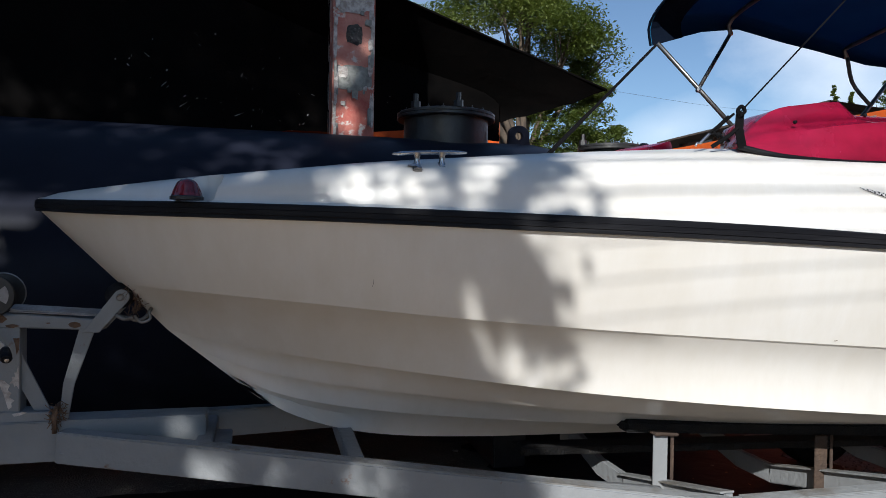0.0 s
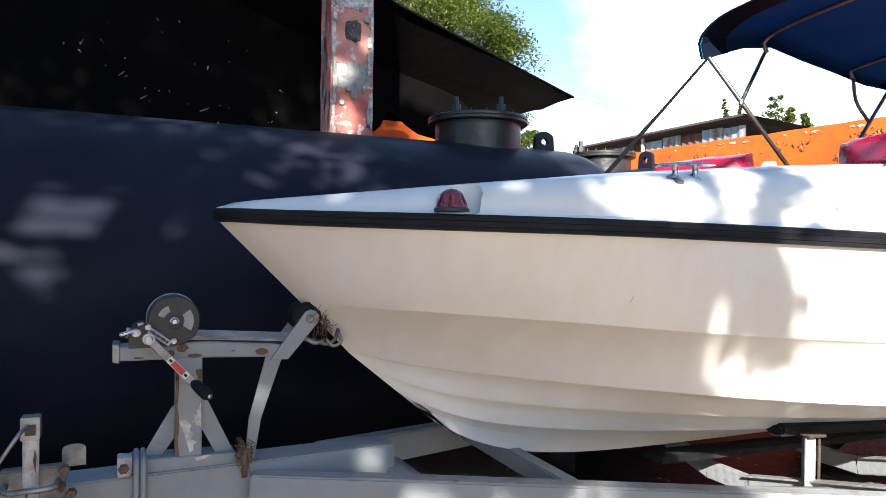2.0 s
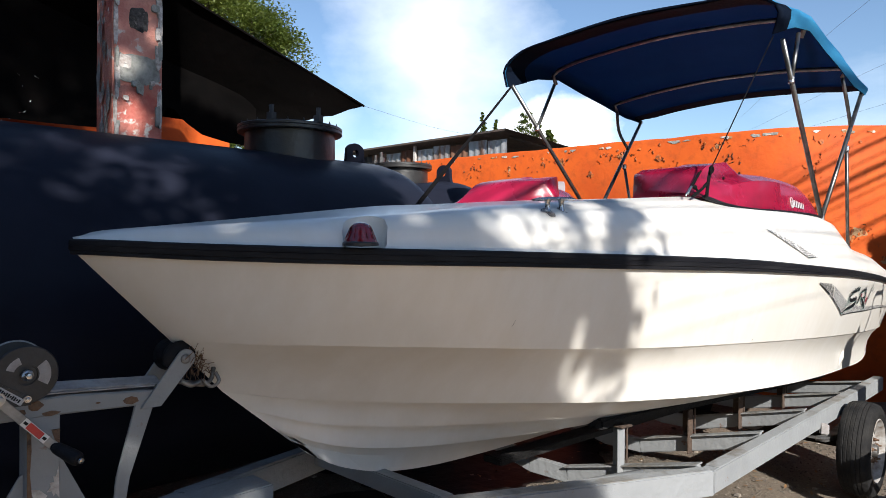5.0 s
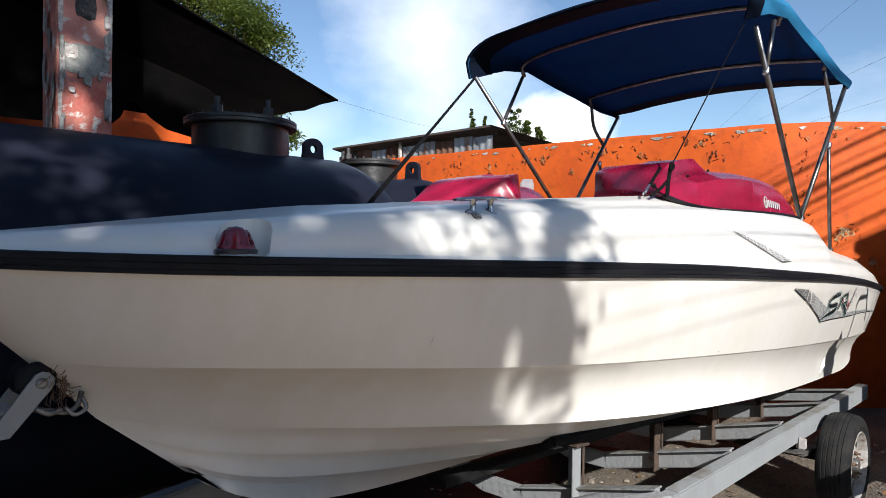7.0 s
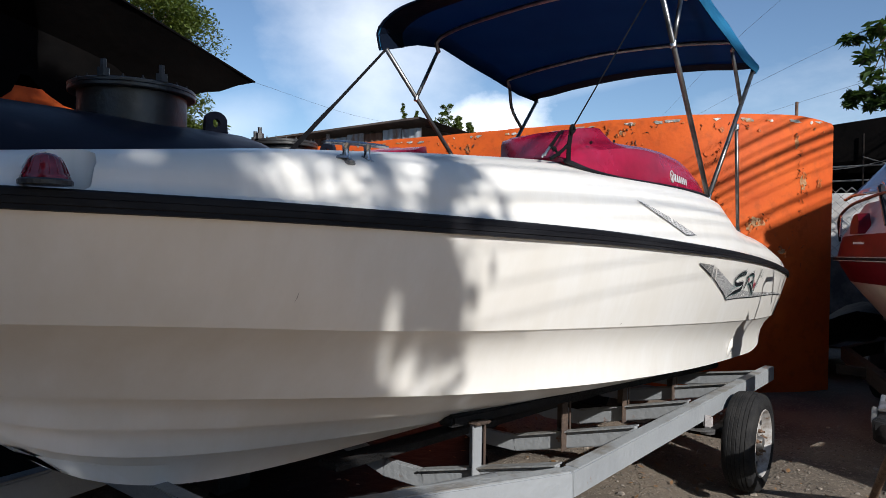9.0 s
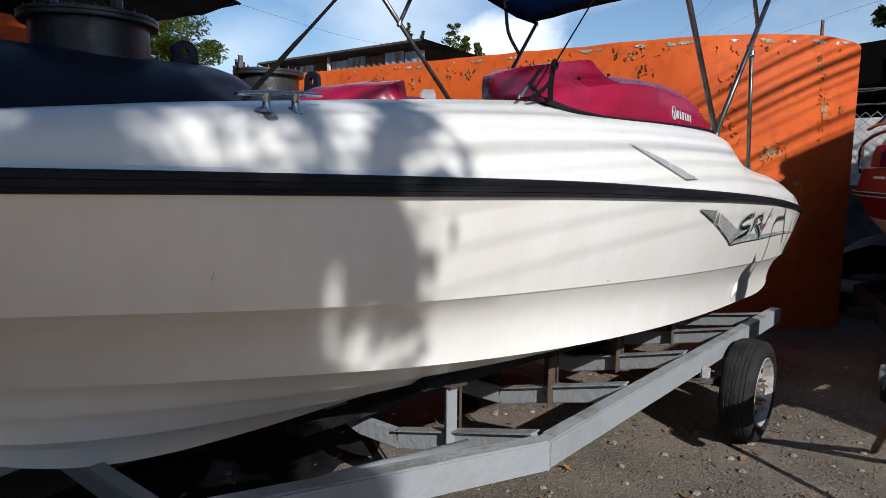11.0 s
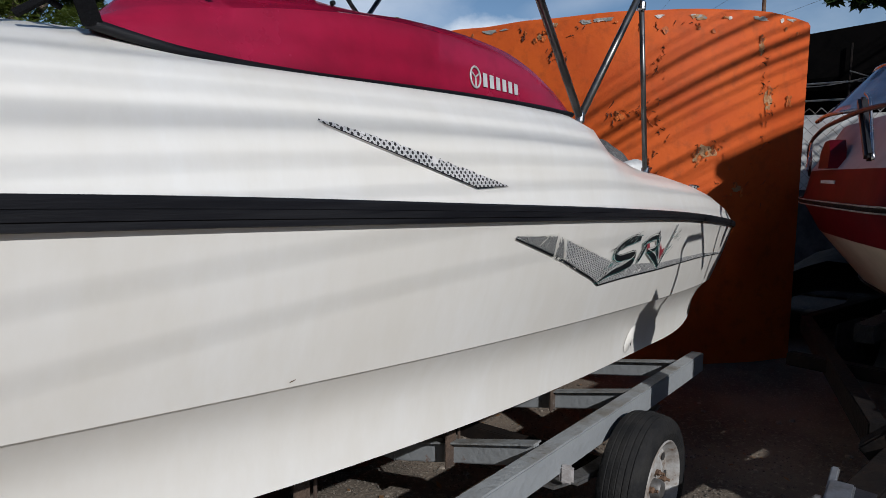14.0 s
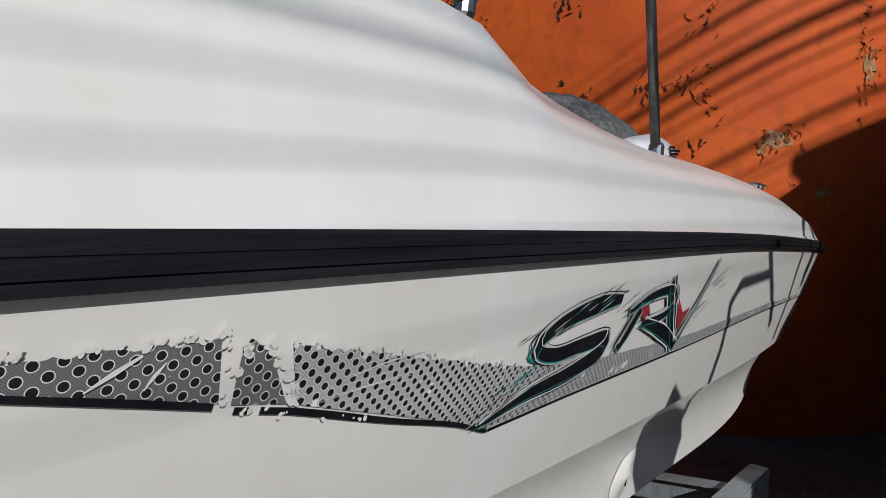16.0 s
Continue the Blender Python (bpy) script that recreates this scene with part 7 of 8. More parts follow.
# overhanging leafy branch by the right
branch = thing("leafy_branch", "dark leafy branch hanging over the yard", "branch", at=(7.5, 1.5, 3.4))
bm = bmesh.new()
tube(bm, smooth_path([(8.6, -1.33, 3.5), (8.2, -0.4, 3.8), (7.7, 0.7, 3.75), (7.5, 1.4, 3.5), (7.45, 1.65, 3.2)], 10), 0.03, 6, 0.006)
for q in ((1.50, 2.80), (1.72, 2.89), (1.22, 2.68)):
    tube(bm, smooth_path([(7.5, 1.42, 3.45), (7.53, 0.5 * (1.4 + q[0]), 3.1), (7.55, q[0], q[1])], 8), 0.008, 5, 0.003)
part("twig", bm, BARK, branch, smooth=True)
leaf_cloud("leaves", [((7.5, 1.72, 3.5), 0.12), ((7.5, 1.6, 3.3), 0.13), ((7.5, 1.52, 3.1), 0.14), ((7.5, 1.5, 3.58), 0.15), ((7.55, 1.35, 3.4), 0.25), ((7.6, 1.2, 3.0), 0.2), ((7.7, 0.8, 3.5), 0.4), ((7.5, 1.45, 2.95), 0.1), ((7.55, 1.49, 2.83), 0.09), ((7.55, 1.70, 2.92), 0.08), ((7.55, 1.24, 2.72), 0.11), ((7.55, 1.6, 2.90), 0.09), ((7.55, 1.1, 2.8), 0.14), ((7.55, 1.56, 2.79), 0.06), ((7.55, 1.74, 2.84), 0.05), ((7.55, 1.40, 2.80), 0.08)], 1000, 0.068, LEAF_DARK, branch, 6)

# ---- neighbouring red and cream boat on its trailer ----
nb = thing("speedboat", "red and cream fibreglass speedboat with chrome fittings on a trailer", "boat", at=(4.6, 0.7, 0.6))
NM = pose(4.0, 0.97, 0, 0, 0, -10)
TM = pose(3.39, 0.84, 0, 0, 0, -10)


def nbp(x, o, z):
    return NM @ Vector((x * 1.15, o * 1.1, 1.4 + (z - 1.4) * 1.12))


def tbp(x, o, z):
    return TM @ Vector((x, o, z))


HBM = [(0, 0.0), (0.06, 0.07), (0.25, 0.2), (0.65, 0.45), (1.1, 0.7), (1.6, 0.88), (2.2, 0.97), (3.2, 1.0), (4.5, 0.95)]


def nb_line(fac, z0, z1, x0=0.0, n=40):
    q = [(x0 + x * (4.5 - x0) / 4.5, o * fac, z0 + (z1 - z0) * x / 4.5) for x, o in HBM]
    return smooth_path([nbp(*p) for p in q], n), smooth_path([nbp(p[0], -p[1], p[2]) for p in q], n)


levels = {"keel": nb_line(0.0, 0.72, 0.55, 0.75), "chine": nb_line(0.72, 0.86, 0.68, 0.5), "mid": nb_line(0.92, 1.12, 1.02, 0.12), "rail": nb_line(1.0, 1.27, 1.2), "band": nb_line(0.97, 1.42, 1.38, 0.05), "cabin": nb_line(0.86, 1.64, 1.66, 0.3), "top": nb_line(0.4, 1.72, 1.75, 0.5), "mid_top": nb_line(0.0, 1.74, 1.77, 0.55)}


def nb_skin(name, a, b, material, label=""):
    bm = bmesh.new()
    for s in (0, 1):
        loft(bm, [levels[a][s], between(levels[a][s], levels[b][s], 0.5), levels[b][s]])
    bmesh.ops.remove_doubles(bm, verts=bm.verts, dist=0.001)
    return part(name, bm, material, nb, label, smooth=True)


nb_skin("bottom", "keel", "chine", BOAT_CREAM)
nb_skin("topside", "chine", "mid", BOAT_CREAM, "cream lower hull")
nb_skin("red_band", "mid", "rail", BOAT_RED, "red hull band")
nb_skin("red_gunwale", "rail", "band", BOAT_RED, "red gunwale")
nb_skin("cabin_side", "band", "cabin", DULL_DECK, "dull white deck side")
nb_skin("cabin_top", "cabin", "top", DULL_DECK)
nb_skin("deck_top", "top", "mid_top", DULL_DECK)
bm = bmesh.new()
for s in (0, 1):
    loft(bm, [levels[q][s][-1:] * 1 + [Vector((levels[q][s][-1].x, levels["keel"][0][-1].y, levels[q][s][-1].z))] for q in ("keel", "chine", "mid", "rail", "band", "cabin", "top", "mid_top")])
part("transom", bm, BOAT_CREAM, nb)
bm = bmesh.new()
for s in (0, 1):
    tube(bm, [p + Vector((-0.004, 0.01 if s == 0 else -0.01, 0)) for p in levels["rail"][s]], 0.017, 8)
strip2 = part("rub_strip", bm, GRIMY, nb, "dull brown rubber rub strip", smooth=True)
for dz in (0.013, -0.012):
    bm = bmesh.new()
    for s in (0, 1):
        tube(bm, [p + Vector((-0.012, 0.020 if s == 0 else -0.020, dz)) for p in levels["rail"][s]], 0.0038, 6)
    part("trim_line", bm, RIM, strip2, smooth=True)
bm = bmesh.new()
for s, sg in ((0, 1), (1, -1)):
    tube(bm, [p + Vector((0, 0.01 * sg, 0)) for p in levels["chine"][s]], 0.008, 6)
part("chine_strip", bm, BLACK_RUBBER, nb, smooth=True)
# windscreen
bm = bmesh.new()
ws_lo = smooth_path([nbp(1.25, 0.72, 1.67), nbp(1.0, 0.55, 1.69), nbp(0.85, 0.0, 1.72), nbp(1.0, -0.55, 1.69), nbp(1.25, -0.72, 1.67)], 20)
ws_hi = smooth_path([nbp(1.9, 0.66, 1.95), nbp(1.55, 0.5, 1.98), nbp(1.4, 0.0, 2.0), nbp(1.55, -0.5, 1.98), nbp(1.9, -0.66, 1.95)], 20)
loft(bm, [ws_lo, ws_hi])
scr = part("windscreen", bm, GLASS, nb, "tinted blue windscreen", smooth=True)
bm = bmesh.new()
tube(bm, ws_hi, 0.012, 6); tube(bm, ws_lo, 0.012, 6)
part("screen_frame", bm, STEEL, scr, smooth=True)
# red tubular bow rail, chrome cleat loop, cushion and fender post
bm = bmesh.new()
tube(bm, smooth_path([nbp(x, o, z) for x, o, z in ((1.70, 0.90, 1.38), (1.63, 0.89, 1.53), (1.2, 0.69, 1.61), (0.55, 0.37, 1.63), (0.12, 0.12, 1.635), (0.0, 0.02, 1.61), (-0.02, 0.0, 1.40))], 32), 0.011, 8)
part("bow_rail", bm, RAIL_RED, nb, "dark red-brown tubular bow rail", smooth=True)
bm = bmesh.new()
tube(bm, smooth_path([nbp(*p) for p in ((1.42, 0.80, 1.44), (1.41, 0.80, 1.55), (1.27, 0.75, 1.54), (1.10, 0.70, 1.41))], 18), 0.008, 8)
part("cleat_loop", bm, STEEL, nb, "bent stainless loop", smooth=True)
bm = bmesh.new()
ring = [(0.87, 1.42), (0.90, 1.50), (0.85, 1.545), (0.75, 1.55), (0.67, 1.49), (0.65, 1.42)]
skin = lambda x, q, z: nbp(x, (0.42 + 0.53 * (x - 0.65)) * (1 - 0.3 * (z - 1.42)) + q, z)
loft(bm, [[skin(x, q, z) for x, z in ring + ring[:1]] for q in (-0.04, 0.022, 0.03)])
bm.faces.new([bm.verts.new(skin(x, 0.03, z)) for x, z in ring])
part("hatch_cushion", bm, BOAT_RED, nb, "dull red deck cushion", smooth=True, angle=50)
bm = bmesh.new()
beam(bm, nbp(0.38, 0.25, 1.69), nbp(0.16, 0.145, 1.45), 0.04, 0.045, 0.012)
fender = part("fender_post", bm, BLACK_PAINT, nb, "black fender post")
bm = bmesh.new()
tube(bm, smooth_path([nbp(0.36, 0.235, 1.71), nbp(0.30, 0.20, 1.68), nbp(0.24, 0.17, 1.57), nbp(0.15, 0.13, 1.45)], 14), 0.007, 8)
part("clip", bm, STEEL, fender, smooth=True)
for k in range(4):
    bm = bmesh.new()
    p = nbp(0.5 + 0.045 * k, 0.368 + 0.028 * k, 1.36)
    beam(bm, p, p + Vector((0.03, 0.02, 0.0)), 0.006, 0.016, 0)
    part("name_bar", bm, SILVER_INK, nb)

tr2 = thing("boat_trailer", "dark steel boat trailer with coupler under the red boat", "trailer", at=(3.2, 0.9, 0.4))


def t2(name, a, b, w, h, material=BLACK_PAINT, label=""):
    bm = bmesh.new()
    beam(bm, a, b, w, h)
    return part(name, bm, material, tr2, label)


t2("drawbar", tbp(-0.66, -0.02, 0.60), tbp(1.4, 0, 0.56), 0.08, 0.09, GRIMY)
t2("side_beam", (3.45, 0.94, 0.55), (5.4, 1.46, 0.50), 0.06, 0.1, GRIMY)
t2("side_beam", (5.4, 1.46, 0.50), tbp(4.4, 0.74, 0.50), 0.06, 0.1, GRIMY)
t2("side_beam", tbp(0.15, -0.06, 0.57), tbp(1.7, -0.74, 0.55), 0.06, 0.1, GRIMY)
t2("side_beam", tbp(1.7, -0.74, 0.55), tbp(4.4, -0.74, 0.52), 0.06, 0.1, GRIMY)
for x in (0.9, 2.0, 3.0, 4.1):
    t2("cross_member", tbp(x, -0.7, 0.53), tbp(x, 0.7, 0.53), 0.06, 0.06, GRIMY)
for o in (-0.4, 0.4):
    t2("bunk", tbp(0.9, o, 0.70), tbp(4.3, o, 0.62), 0.08, 0.08, CARPET)
    for x in (1.0, 2.0, 3.0, 4.1):
        t2("bunk_upright", tbp(x, o, 0.52), tbp(x, o, 0.66), 0.05, 0.05)
for o in (-0.95, 0.95):
    bm = bmesh.new()
    lathe(bm, [(0.15, -0.07), (0.24, -0.08), (0.27, -0.06), (0.27, 0.06), (0.24, 0.08), (0.15, 0.07), (0.12, 0.03), (0, 0.03)], tbp(2.9, o, 0.27), TM.to_3x3() @ Vector((0, 1 if o > 0 else -1, 0)), 32)
    part("wheel", bm, TYRE, tr2, smooth=True, angle=40)
t2("axle", tbp(2.9, -0.9, 0.3), tbp(2.9, 0.9, 0.3), 0.06, 0.06)
# coupler: tapered housing, cup, side flanges and latch
bm = bmesh.new()
box(bm, (-0.12, -0.045, -0.035), (0.12, 0.045, 0.04), 0.016)
for v in bm.verts:
    if v.co.x < -0.05:
        v.co.z = v.co.z * 0.8 - 0.008
bmesh.ops.transform(bm, matrix=TM @ pose(-0.74, -0.03, 0.615), verts=bm.verts)
part("coupler", bm, BLACK_PAINT, tr2, "black pressed-steel coupler")
bm = bmesh.new()
lathe(bm, [(0, 0.04), (0.04, 0.03), (0.048, 0.0), (0.045, -0.04), (0.032, -0.05)], tbp(-0.82, -0.03, 0.59), (0, 0, 1), 20)
part("coupler_cup", bm, GRIMY, tr2, smooth=True)
bm = bmesh.new()
beam(bm, tbp(-0.80, -0.02, 0.662), tbp(-0.69, 0.0, 0.678), 0.055, 0.012, 0.004)
beam(bm, tbp(-0.79, 0.022, 0.60), tbp(-0.775, 0.024, 0.668), 0.02, 0.03, 0.004)
beam(bm, tbp(-0.70, 0.022, 0.655), tbp(-0.66, 0.024, 0.70), 0.018, 0.012, 0.003)
part("latch", bm, DARK_STEEL, tr2, "worn zinc-plated latch")
for x in (-0.72, -0.66):
    bm = bmesh.new()
    lathe(bm, [(0.011, 0.0), (0.011, 0.008), (0.005, 0.009), (0.005, 0.016), (0, 0.016)], tbp(x, 0.016, 0.615), TM.to_3x3() @ Vector((0, 1, 0)), 6)
    part("bolt", bm, DARK_STEEL, tr2)
bm = bmesh.new()
tube(bm, smooth_path([tbp(0.16, 0.10, 0.63), tbp(0.24, 0.07, 0.645), tbp(0.36, 0.08, 0.64), tbp(0.5, 0.03, 0.625)], 16), 0.007, 6)
part("tie_rope", bm, ROPE, tr2, "frayed yellow rope", smooth=True)
# unseen plate and bent tubes on the drawbar, added to shadow the stern
bm = bmesh.new()
outline = [(3.03, 1.38), (3.02, 1.46), (3.05, 1.53), (3.14, 1.48), (3.29, 1.44), (3.32, 1.38), (3.27, 1.30), (3.26, 0.72), (3.08, 0.72), (3.07, 1.30)]
f1 = [bm.verts.new((x, 0.785, z)) for x, z in outline]
f2 = [bm.verts.new((x, 0.815, z)) for x, z in outline]
bm.faces.new(f1); bm.faces.new(f2[::-1])
for i in range(len(outline)):
    bm.faces.new([f1[i - 1], f1[i], f2[i], f2[i - 1]])
post2 = part("winch_post", bm, GRIMY, tr2)
bm = bmesh.new()
beam(bm, (3.17, 0.95, 0.60), (3.17, 0.79, 0.76), 0.08, 0.06, 0.006)
part("foot", bm, GRIMY, post2)
for pts in ([(3.48, 1.757), (3.55, 1.70), (3.30, 1.695), (3.255, 1.66), (3.295, 1.565), (3.293, 1.43)], [(3.47, 1.757), (3.62, 1.655), (3.74, 1.565)]):
    bm = bmesh.new()
    tube(bm, [(x, 0.8, z) for x, z in pts], 0.012, 8)
    part("guide_rail", bm, FRAME_STEEL, post2, smooth=True, angle=50)
# pipe prop under the drawbar
prop = thing("pipe_trestle", "rusty steel pipe trestle propping a trailer drawbar", "trestle", at=(3.2, 0.95, 0))
for p, q in (((2.74, 0.92, 0.55), (3.518, 1.083, 0.0)), ((2.80, 0.88, 0.55), (3.46, 0.86, 0.0)), ((2.72, 0.90, 0.55), (2.62, 0.76, 0.0))):
    bm = bmesh.new()
    tube(bm, [p, q], 0.019, 10)
    part("leg", bm, RUST, prop, smooth=True, angle=60)
bm = bmesh.new()
tube(bm, [(3.2, 1.015, 0.23), (3.2, 0.868, 0.23)], 0.013, 8)
part("brace", bm, RUST, prop, smooth=True, angle=60)

# ---- sheds and fence at the yard's far side ----
far = thing("shade_shed", "open shed roofed and hung with black shade cloth", "shed", at=(10.5, 0, 0))
bm = bmesh.new()
loft(bm, [[Vector((10.2, 4.0, 2.93)), Vector((10.2, -6, 3.72))], [Vector((10.2, 4.0, 2.45)), Vector((10.2, -6, 2.9))], [Vector((10.6, 4.0, 2.1)), Vector((10.6, -6, 2.1))]])
part("shade_cloth", bm, TARP, far, "torn black shade cloth")
bm = bmesh.new()
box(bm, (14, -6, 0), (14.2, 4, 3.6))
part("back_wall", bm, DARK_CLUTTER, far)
bm = bmesh.new()
loft(bm, [[Vector((10.2, 4.0, 2.93)), Vector((10.2, -6, 3.72))], [Vector((14.2, 4.0, 3.15)), Vector((14.2, -6, 3.85))]])
part("roof", bm, TARP, far)
for z in (2.25, 2.45):
    bm = bmesh.new()
    tube(bm, [(10.15, 4, z), (10.15, -6, z + 0.05)], 0.013, 6)
    part("rail", bm, DARK_STEEL, far)
for y in (3.5, 1.9, 0.6, -0.8, -2.5):
    bm = bmesh.new()
    tube(bm, [(10.15, y, 0), (10.15, y, 2.9)], 0.014, 6)
    part("pole", bm, GRIMY, far)
for z, sag, y0 in ((2.62, 0.16, 4.0), (2.5, 0.1, 2.9), (2.58, 0.2, 1.9)):
    bm = bmesh.new()
    tube(bm, [(10.12, y0 - 1.4 * u, z - sag * math.sin(math.pi * u) + 0.05 * u) for u in (k / 12 for k in range(13))], 0.007, 5)
    part("sagging_cord", bm, DARK_STEEL, far)
bm = bmesh.new()
box(bm, (9.6, -6, 1.2), (9.7, 3.4, 2.05), 0.01)
tagged(part("wall_far", bm, WHITE_PAINT), "stained white block wall behind the fence", "wall", kind="structure")
bm = bmesh.new()
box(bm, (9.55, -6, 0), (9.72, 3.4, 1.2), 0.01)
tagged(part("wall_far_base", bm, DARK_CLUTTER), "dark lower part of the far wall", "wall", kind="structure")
bm = bmesh.new()
for k in range(70):
    y = 3.3 - k * 0.12
    for sg in (1, -1):
        tube(bm, [(9.3, y, 1.2), (9.3, y + sg * 0.9, 2.1)], 0.004, 4, cap=False)
for y in (3.3, 0.8, -1.7, -4.2):
    tube(bm, [(9.3, y, -0.05), (9.3, y, 2.12)], 0.025, 8)
fence = tagged(part("chain_link_fence", bm, RIM), "sagging chain-link fence before a white wall", "fence")
# heap covered by dark sheeting at the wall's foot
bm = bmesh.new()
rows = []
for i in range(16):
    u = i / 15
    rows.append([Vector((7.0 + 1.6 * u, 1.5 + 1.6 * (v - 0.5), 0.75 * math.sin(math.pi * v) ** 0.6 * (0.6 + 0.4 * math.sin(3 * u + 1)) + 0.06 * noise.noise((u * 5, v * 5, 3)))) for v in [j / 11 for j in range(12)]])
loft(bm, rows)
tagged(part("scrap_cover", bm, SHEETING_AND_SHADE, smooth=True), "scrap heap under dark plastic sheeting", "heap")

# Black heap added where the orange wall's foot lies in deep shade.
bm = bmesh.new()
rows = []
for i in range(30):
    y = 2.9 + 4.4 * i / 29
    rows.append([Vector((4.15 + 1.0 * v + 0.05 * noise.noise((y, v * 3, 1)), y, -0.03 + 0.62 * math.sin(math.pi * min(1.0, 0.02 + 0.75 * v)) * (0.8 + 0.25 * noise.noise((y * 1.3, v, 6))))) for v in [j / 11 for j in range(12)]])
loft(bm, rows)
tagged(part("scrap_cover", bm, SHEETING_AND_SHADE, smooth=True), "low black heap added for shade along the orange wall", "heap")

# ---- overhead lines and a far lamp post ----
for x, y, h in ((40.2, 19.7, 7.1), (-1.6, -11.8, 6.2)):
    mast = thing("utility_pole", "tall distant power pole carrying thin cables", "utility pole", "far power poles", at=(x, y, 0))
    bm = bmesh.new()
    tube(bm, [(x, y, -0.2), (x, y, h)], 0.10, 10, 0.07)
    part("shaft", bm, BARK, mast, smooth=True)
for a, b in (((40.2, 19.7, 6.6), (13.2, 2.7, 6.6)), ((40.2, 19.7, 7.0), (13.2, 2.0, 5.25)), ((40.2, 19.7, 6.8), (13.3, 1.5, 4.45))):
    bm = bmesh.new()
    a, b = Vector(a), Vector(b)
    e = Vector((-1.6, -11.8, b.z - 0.6))
    tube(bm, smooth_path([a, a.lerp(b, 0.5) - Vector((0, 0, 0.12)), b, b.lerp(e, 0.5) - Vector((0, 0, 0.2)), e], 24), 0.0032, 4)
    tagged(part("power_line", bm, BLACK_PAINT), "thin black overhead power cable", "cable", "far power lines")
bm = bmesh.new()
tube(bm, smooth_path([CORNER, CORNER.lerp(Vector((7.85, 8.35, 3.3)), 0.5) - Vector((0, 0, 0.06)), (7.85, 8.35, 3.3)], 12), 0.0014, 4)
tagged(part("guy_rope", bm, BLACK_PAINT), "thin guy rope from the awning's corner to the shed", "rope")
# Unseen cables placed so their shadows streak the deck, hull and wall.
rnd = random.Random(2)
z = 3.95
for k in range(22):
    z += rnd.uniform(0.03, 0.10)
    y = -2.2 + rnd.uniform(-0.12, 0.12)
    bm = bmesh.new()
    tube(bm, [Vector((-16 + 34 * u, y, z + 0.3 - 0.42 * math.sin(math.pi * u))) for u in (i / 20 for i in range(21))], rnd.uniform(0.011, 0.017) if k > 9 and k % 3 == 1 else rnd.uniform(0.004, 0.008) * (0.42 if k < 7 else 1.0), 6)
    tagged(part("telephone_cable", bm, BLACK_PAINT), "unseen black cable strung along the yard to cast streak shadows", "cable", "cables along the yard")
z = 2.98
for k in range(9):
    z += rnd.uniform(0.05, 0.09)
    bm = bmesh.new()
    tube(bm, [Vector((-16 + 34 * u, -2.1 + 0.95 * min(1.0, 6.5 * u * (1 - u)), z + 0.2 - 0.26 * math.sin(math.pi * u))) for u in (i / 30 for i in range(31))], rnd.uniform(0.0014, 0.0028), 6)
    tagged(part("telephone_cable", bm, BLACK_PAINT), "thin unseen cable strung along the yard to cast streak shadows", "cable", "cables along the yard")
for x in (-16, 18):
    pole = thing("utility_pole", "weathered timber utility pole carrying cables", "utility pole", "poles along the yard", at=(x, -2.2, 0))
    bm = bmesh.new()
    tube(bm, [(x, -2.2, -0.2), (x, -2.2, 6.8)], 0.15, 12, 0.11)
    part("shaft", bm, BARK, pole, smooth=True)
    bm = bmesh.new()
    beam(bm, (x, -2.7, 6.2), (x, -1.7, 6.2), 0.1, 0.1)
    part("cross_arm", bm, BARK, pole)
# Unseen block and wall, added to cast shade around the red boat.
blocker = thing("shadow_block", "unseen grey block added to cast shade beside the red boat", "shed", at=(6.5, -2.7, 0))
bm = bmesh.new()
box(bm, (4.1, -4.4, -0.1), (10.0, -1.35, 3.66), 0.01)
part("wall", bm, CONCRETE, blocker)
bm = bmesh.new()
box(bm, (4.06, -4.5, 3.66), (10.1, -1.3, 3.76), 0.01)
part("roof", bm, ROOF_IRON, blocker)
bm = bmesh.new()
# The opening lets one patch of sun through to the ground.
for lo, hi in (((2.6, -0.1), (4.1, 1.64)), ((2.6, 1.64), (2.75, 1.90)), ((3.2, 1.64), (4.1, 1.90)), ((2.6, 1.90), (4.1, 2.4))):
    box(bm, (lo[0], -1.22, lo[1]), (hi[0], -1.05, hi[1]))
box(bm, (4.1, -1.345, -0.1), (4.2, -1.05, 2.4))
bmesh.ops.remove_doubles(bm, verts=bm.verts, dist=0.0005)
part("low_wall", bm, CONCRETE, blocker)
# Unseen white wall, added for its bounce light.
bm = bmesh.new()
box(bm, (-30, -9.3, -0.1), (32, -9.0, 2.2))
tagged(part("wall_south", bm, WHITE_PAINT), "unseen white wall added behind the camera to bounce light", "wall", kind="structure")
# Unseen wall, added to close off the yard's west end.
bm = bmesh.new()
box(bm, (-14.3, -9.0, -0.1), (-14.0, 12, 4.5))
tagged(part("wall_west", bm, CONCRETE), "unseen concrete wall added to close the yard's end", "wall", kind="structure")
lamp = thing("street_lamp", "far thin street lamp pole", "street lamp", at=(22, 40, 0))
bm = bmesh.new()
tube(bm, [(22, 40, 0), (22, 40, 7.3), (21.9, 40, 7.5), (21.2, 40, 7.6)], 0.06, 6)
part("pole", bm, DARK_STEEL, lamp)
bm = bmesh.new()
box(bm, (20.6, 39.9, 7.5), (21.3, 40.1, 7.65), 0.03)
part("lamp_head", bm, DARK_STEEL, lamp)

# unseen pale slab under the walker, added to bounce warm light upwards
bm = bmesh.new()
box(bm, (-13.0, -8.9, -0.1), (1.05, 1.35, 0.015), 0.01)
tagged(part("pavement", bm, BOUNCE_SLAB), "unseen pale slab added to bounce warm light onto the hull", "pavement", kind="structure")

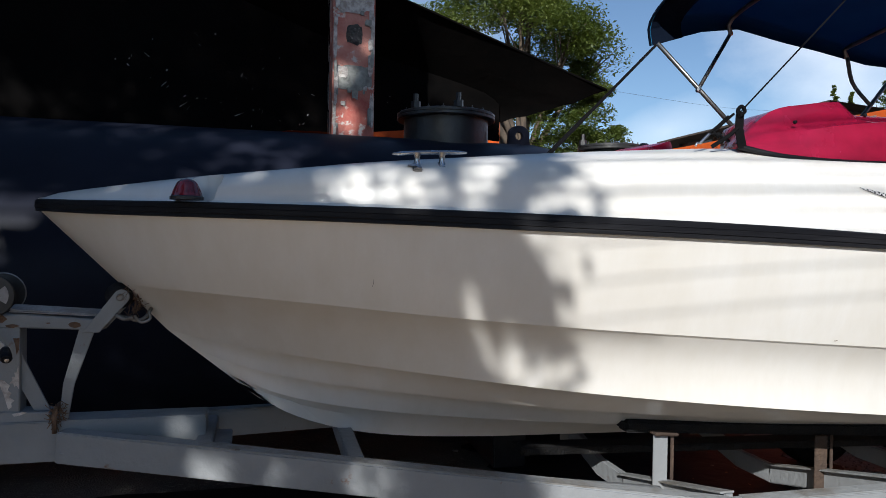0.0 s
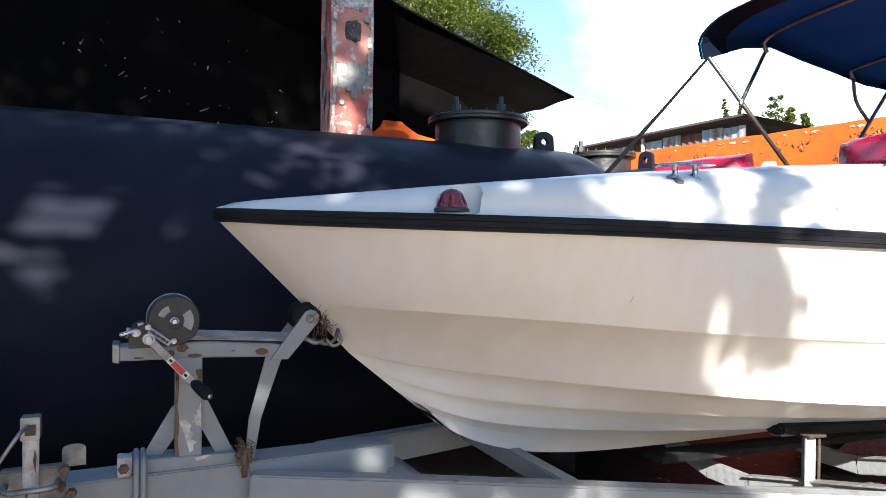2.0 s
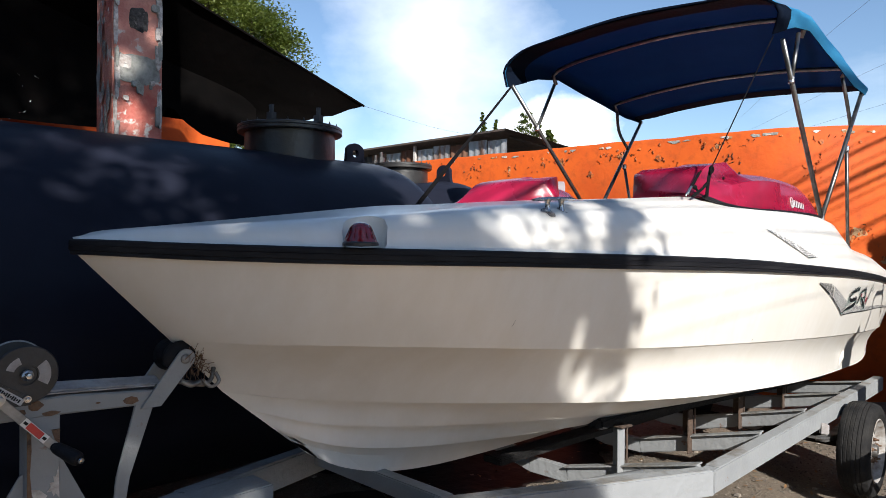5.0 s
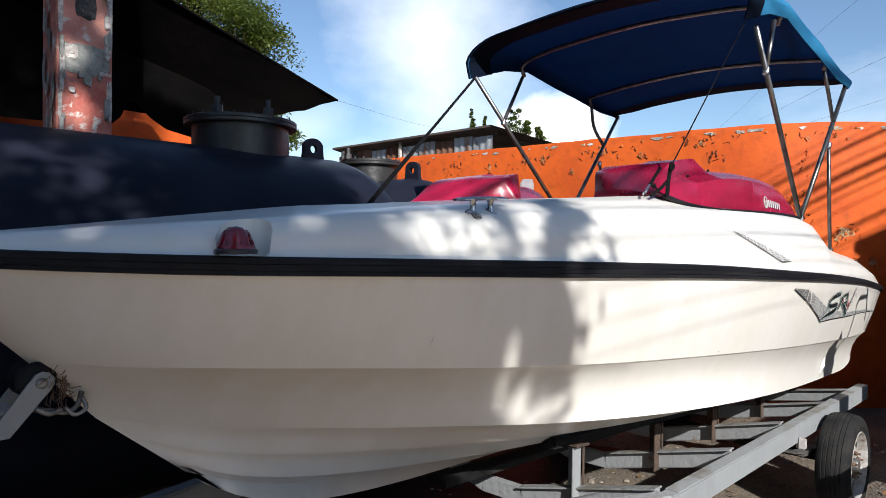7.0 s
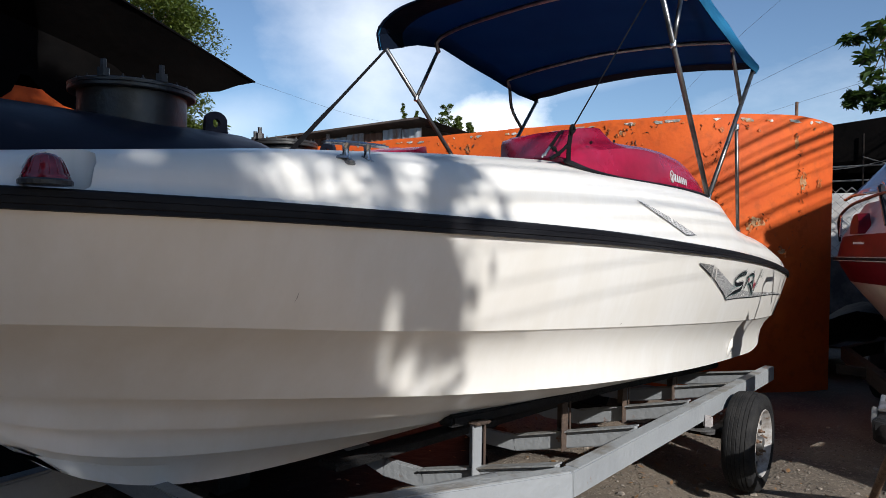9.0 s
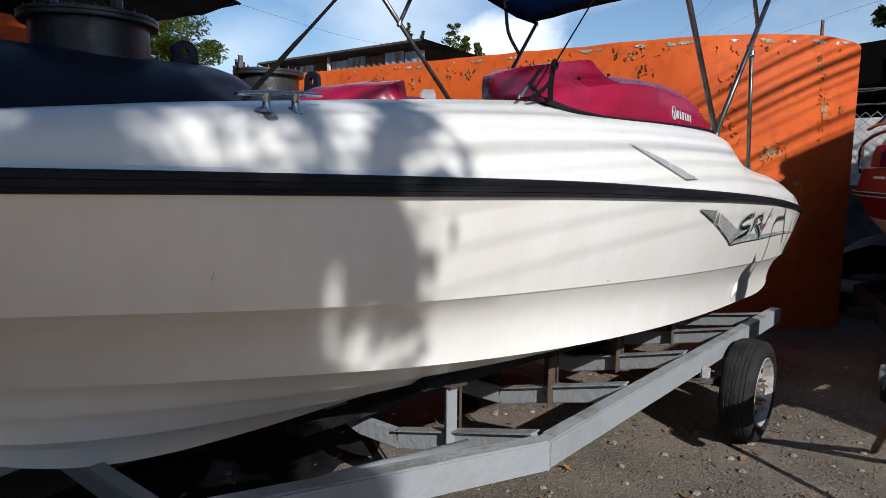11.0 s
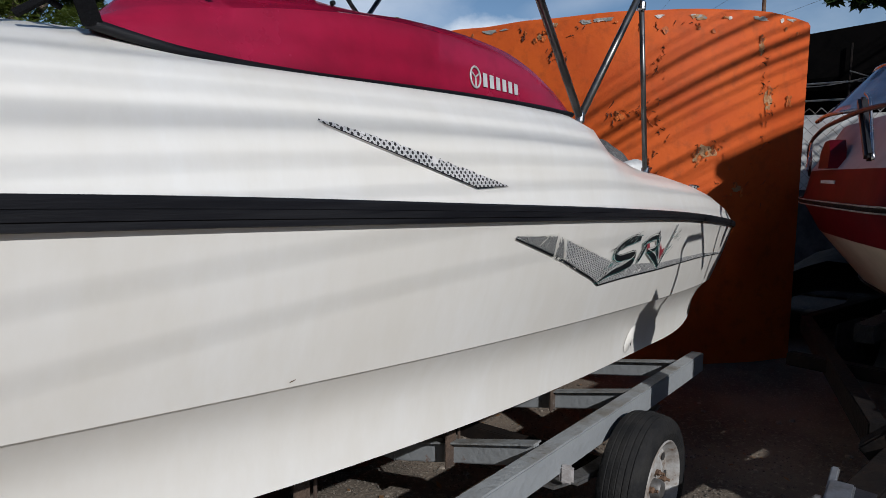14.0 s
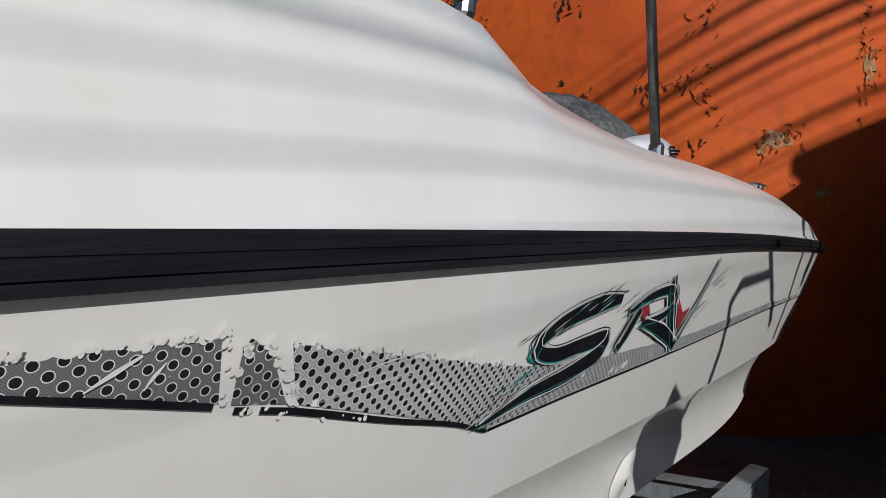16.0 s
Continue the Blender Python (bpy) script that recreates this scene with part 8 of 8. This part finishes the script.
# added black wrinkled sheets that stand in for deep shade on the dirt
def shade_sheet(label, x0, x1, y0, y1, seed):
    b = bmesh.new()
    n, m = 44, 30
    rows = []
    for i in range(n + 1):
        row = []
        for j in range(m + 1):
            u, v = i / n, j / m
            edge = 0.12 * noise.noise((u * 7, v * 7, seed)) * (1 if 0 < u < 1 else 1.6)
            x, y = x0 + (x1 - x0) * u + edge * (2 * u - 1) ** 3 * 1.5, y0 + (y1 - y0) * v + edge * (2 * v - 1) ** 3 * 1.5
            row.append(Vector((x, y, ground_height(x, y) - 0.004 + 0.010 * abs(noise.noise((x * 5, y * 5, seed + 2))))))
        rows.append(row)
    loft(b, rows)
    return tagged(part("plastic_sheet", b, SHEETING_AND_SHADE, smooth=True), label, "sheet")


shade_sheet("black sheet standing in for deep shade beneath the bow", -3.2, 1.25, 1.95, 3.7, 3.0)
shade_sheet("black sheet standing in for deep shade along the tank's foot", 1.35, 3.3, 3.0, 4.4, 5.0)

# ---- litter on the ground ----
def scatter(name, n, size, material, seed, area, label, category, leaf=False):
    rnd = random.Random(seed)
    verts, faces = [], []
    for _ in range(n):
        x, y = rnd.uniform(*area[0]), rnd.uniform(*area[1])
        z = ground_height(x, y) - 0.012
        s = size * rnd.uniform(0.4, 1.4)
        i = len(verts)
        if leaf:
            a = rnd.uniform(0, 6.3)
            d, e = Vector((math.cos(a), math.sin(a), rnd.uniform(-0.1, 0.5))), Vector((-math.sin(a), math.cos(a), rnd.uniform(-0.3, 0.5)))
            p = Vector((x, y, z + 0.012))
            verts += [p - d * s, p + e * s * 0.45, p + d * s, p - e * s * 0.45]
            faces.append((i, i + 1, i + 2, i + 3))
        else:
            top = Vector((x, y, z + s * rnd.uniform(0.5, 0.9)))
            ring = [Vector((x + s * math.cos(a + rnd.uniform(-0.3, 0.3)), y + s * math.sin(a), z)) for a in (0, 1.26, 2.5, 3.8, 5.0)]
            mids = [(q + top) / 2 + Vector((q.x - x, q.y - y, 0)) * 0.25 + Vector((0, 0, s * 0.15)) for q in ring]
            verts += ring + mids + [top]
            for k in range(5):
                j = (k + 1) % 5
                faces += [(i + k, i + j, i + 5 + j, i + 5 + k), (i + 5 + k, i + 5 + j, i + 10)]
    me = bpy.data.meshes.new(name)
    me.from_pydata(verts, [], faces)
    me.materials.append(material)
    return tagged(new(name, me), label, category, kind="stuff")


scatter("gravel", 13000, 0.0050, GRAVEL, 21, ((1.3, 4.9), (0.3, 4.2)), "loose grey gravel and grit on the dirt", "gravel")
scatter("stones", 420, 0.015, GRAVEL, 22, ((1.2, 5.2), (0.2, 4.2)), "scattered stones on the dirt", "stones")
scatter("dry_leaves", 260, 0.022, DRY_LEAF, 23, ((1.0, 5.0), (0.6, 3.4)), "dry brown fallen leaves", "leaves", True)
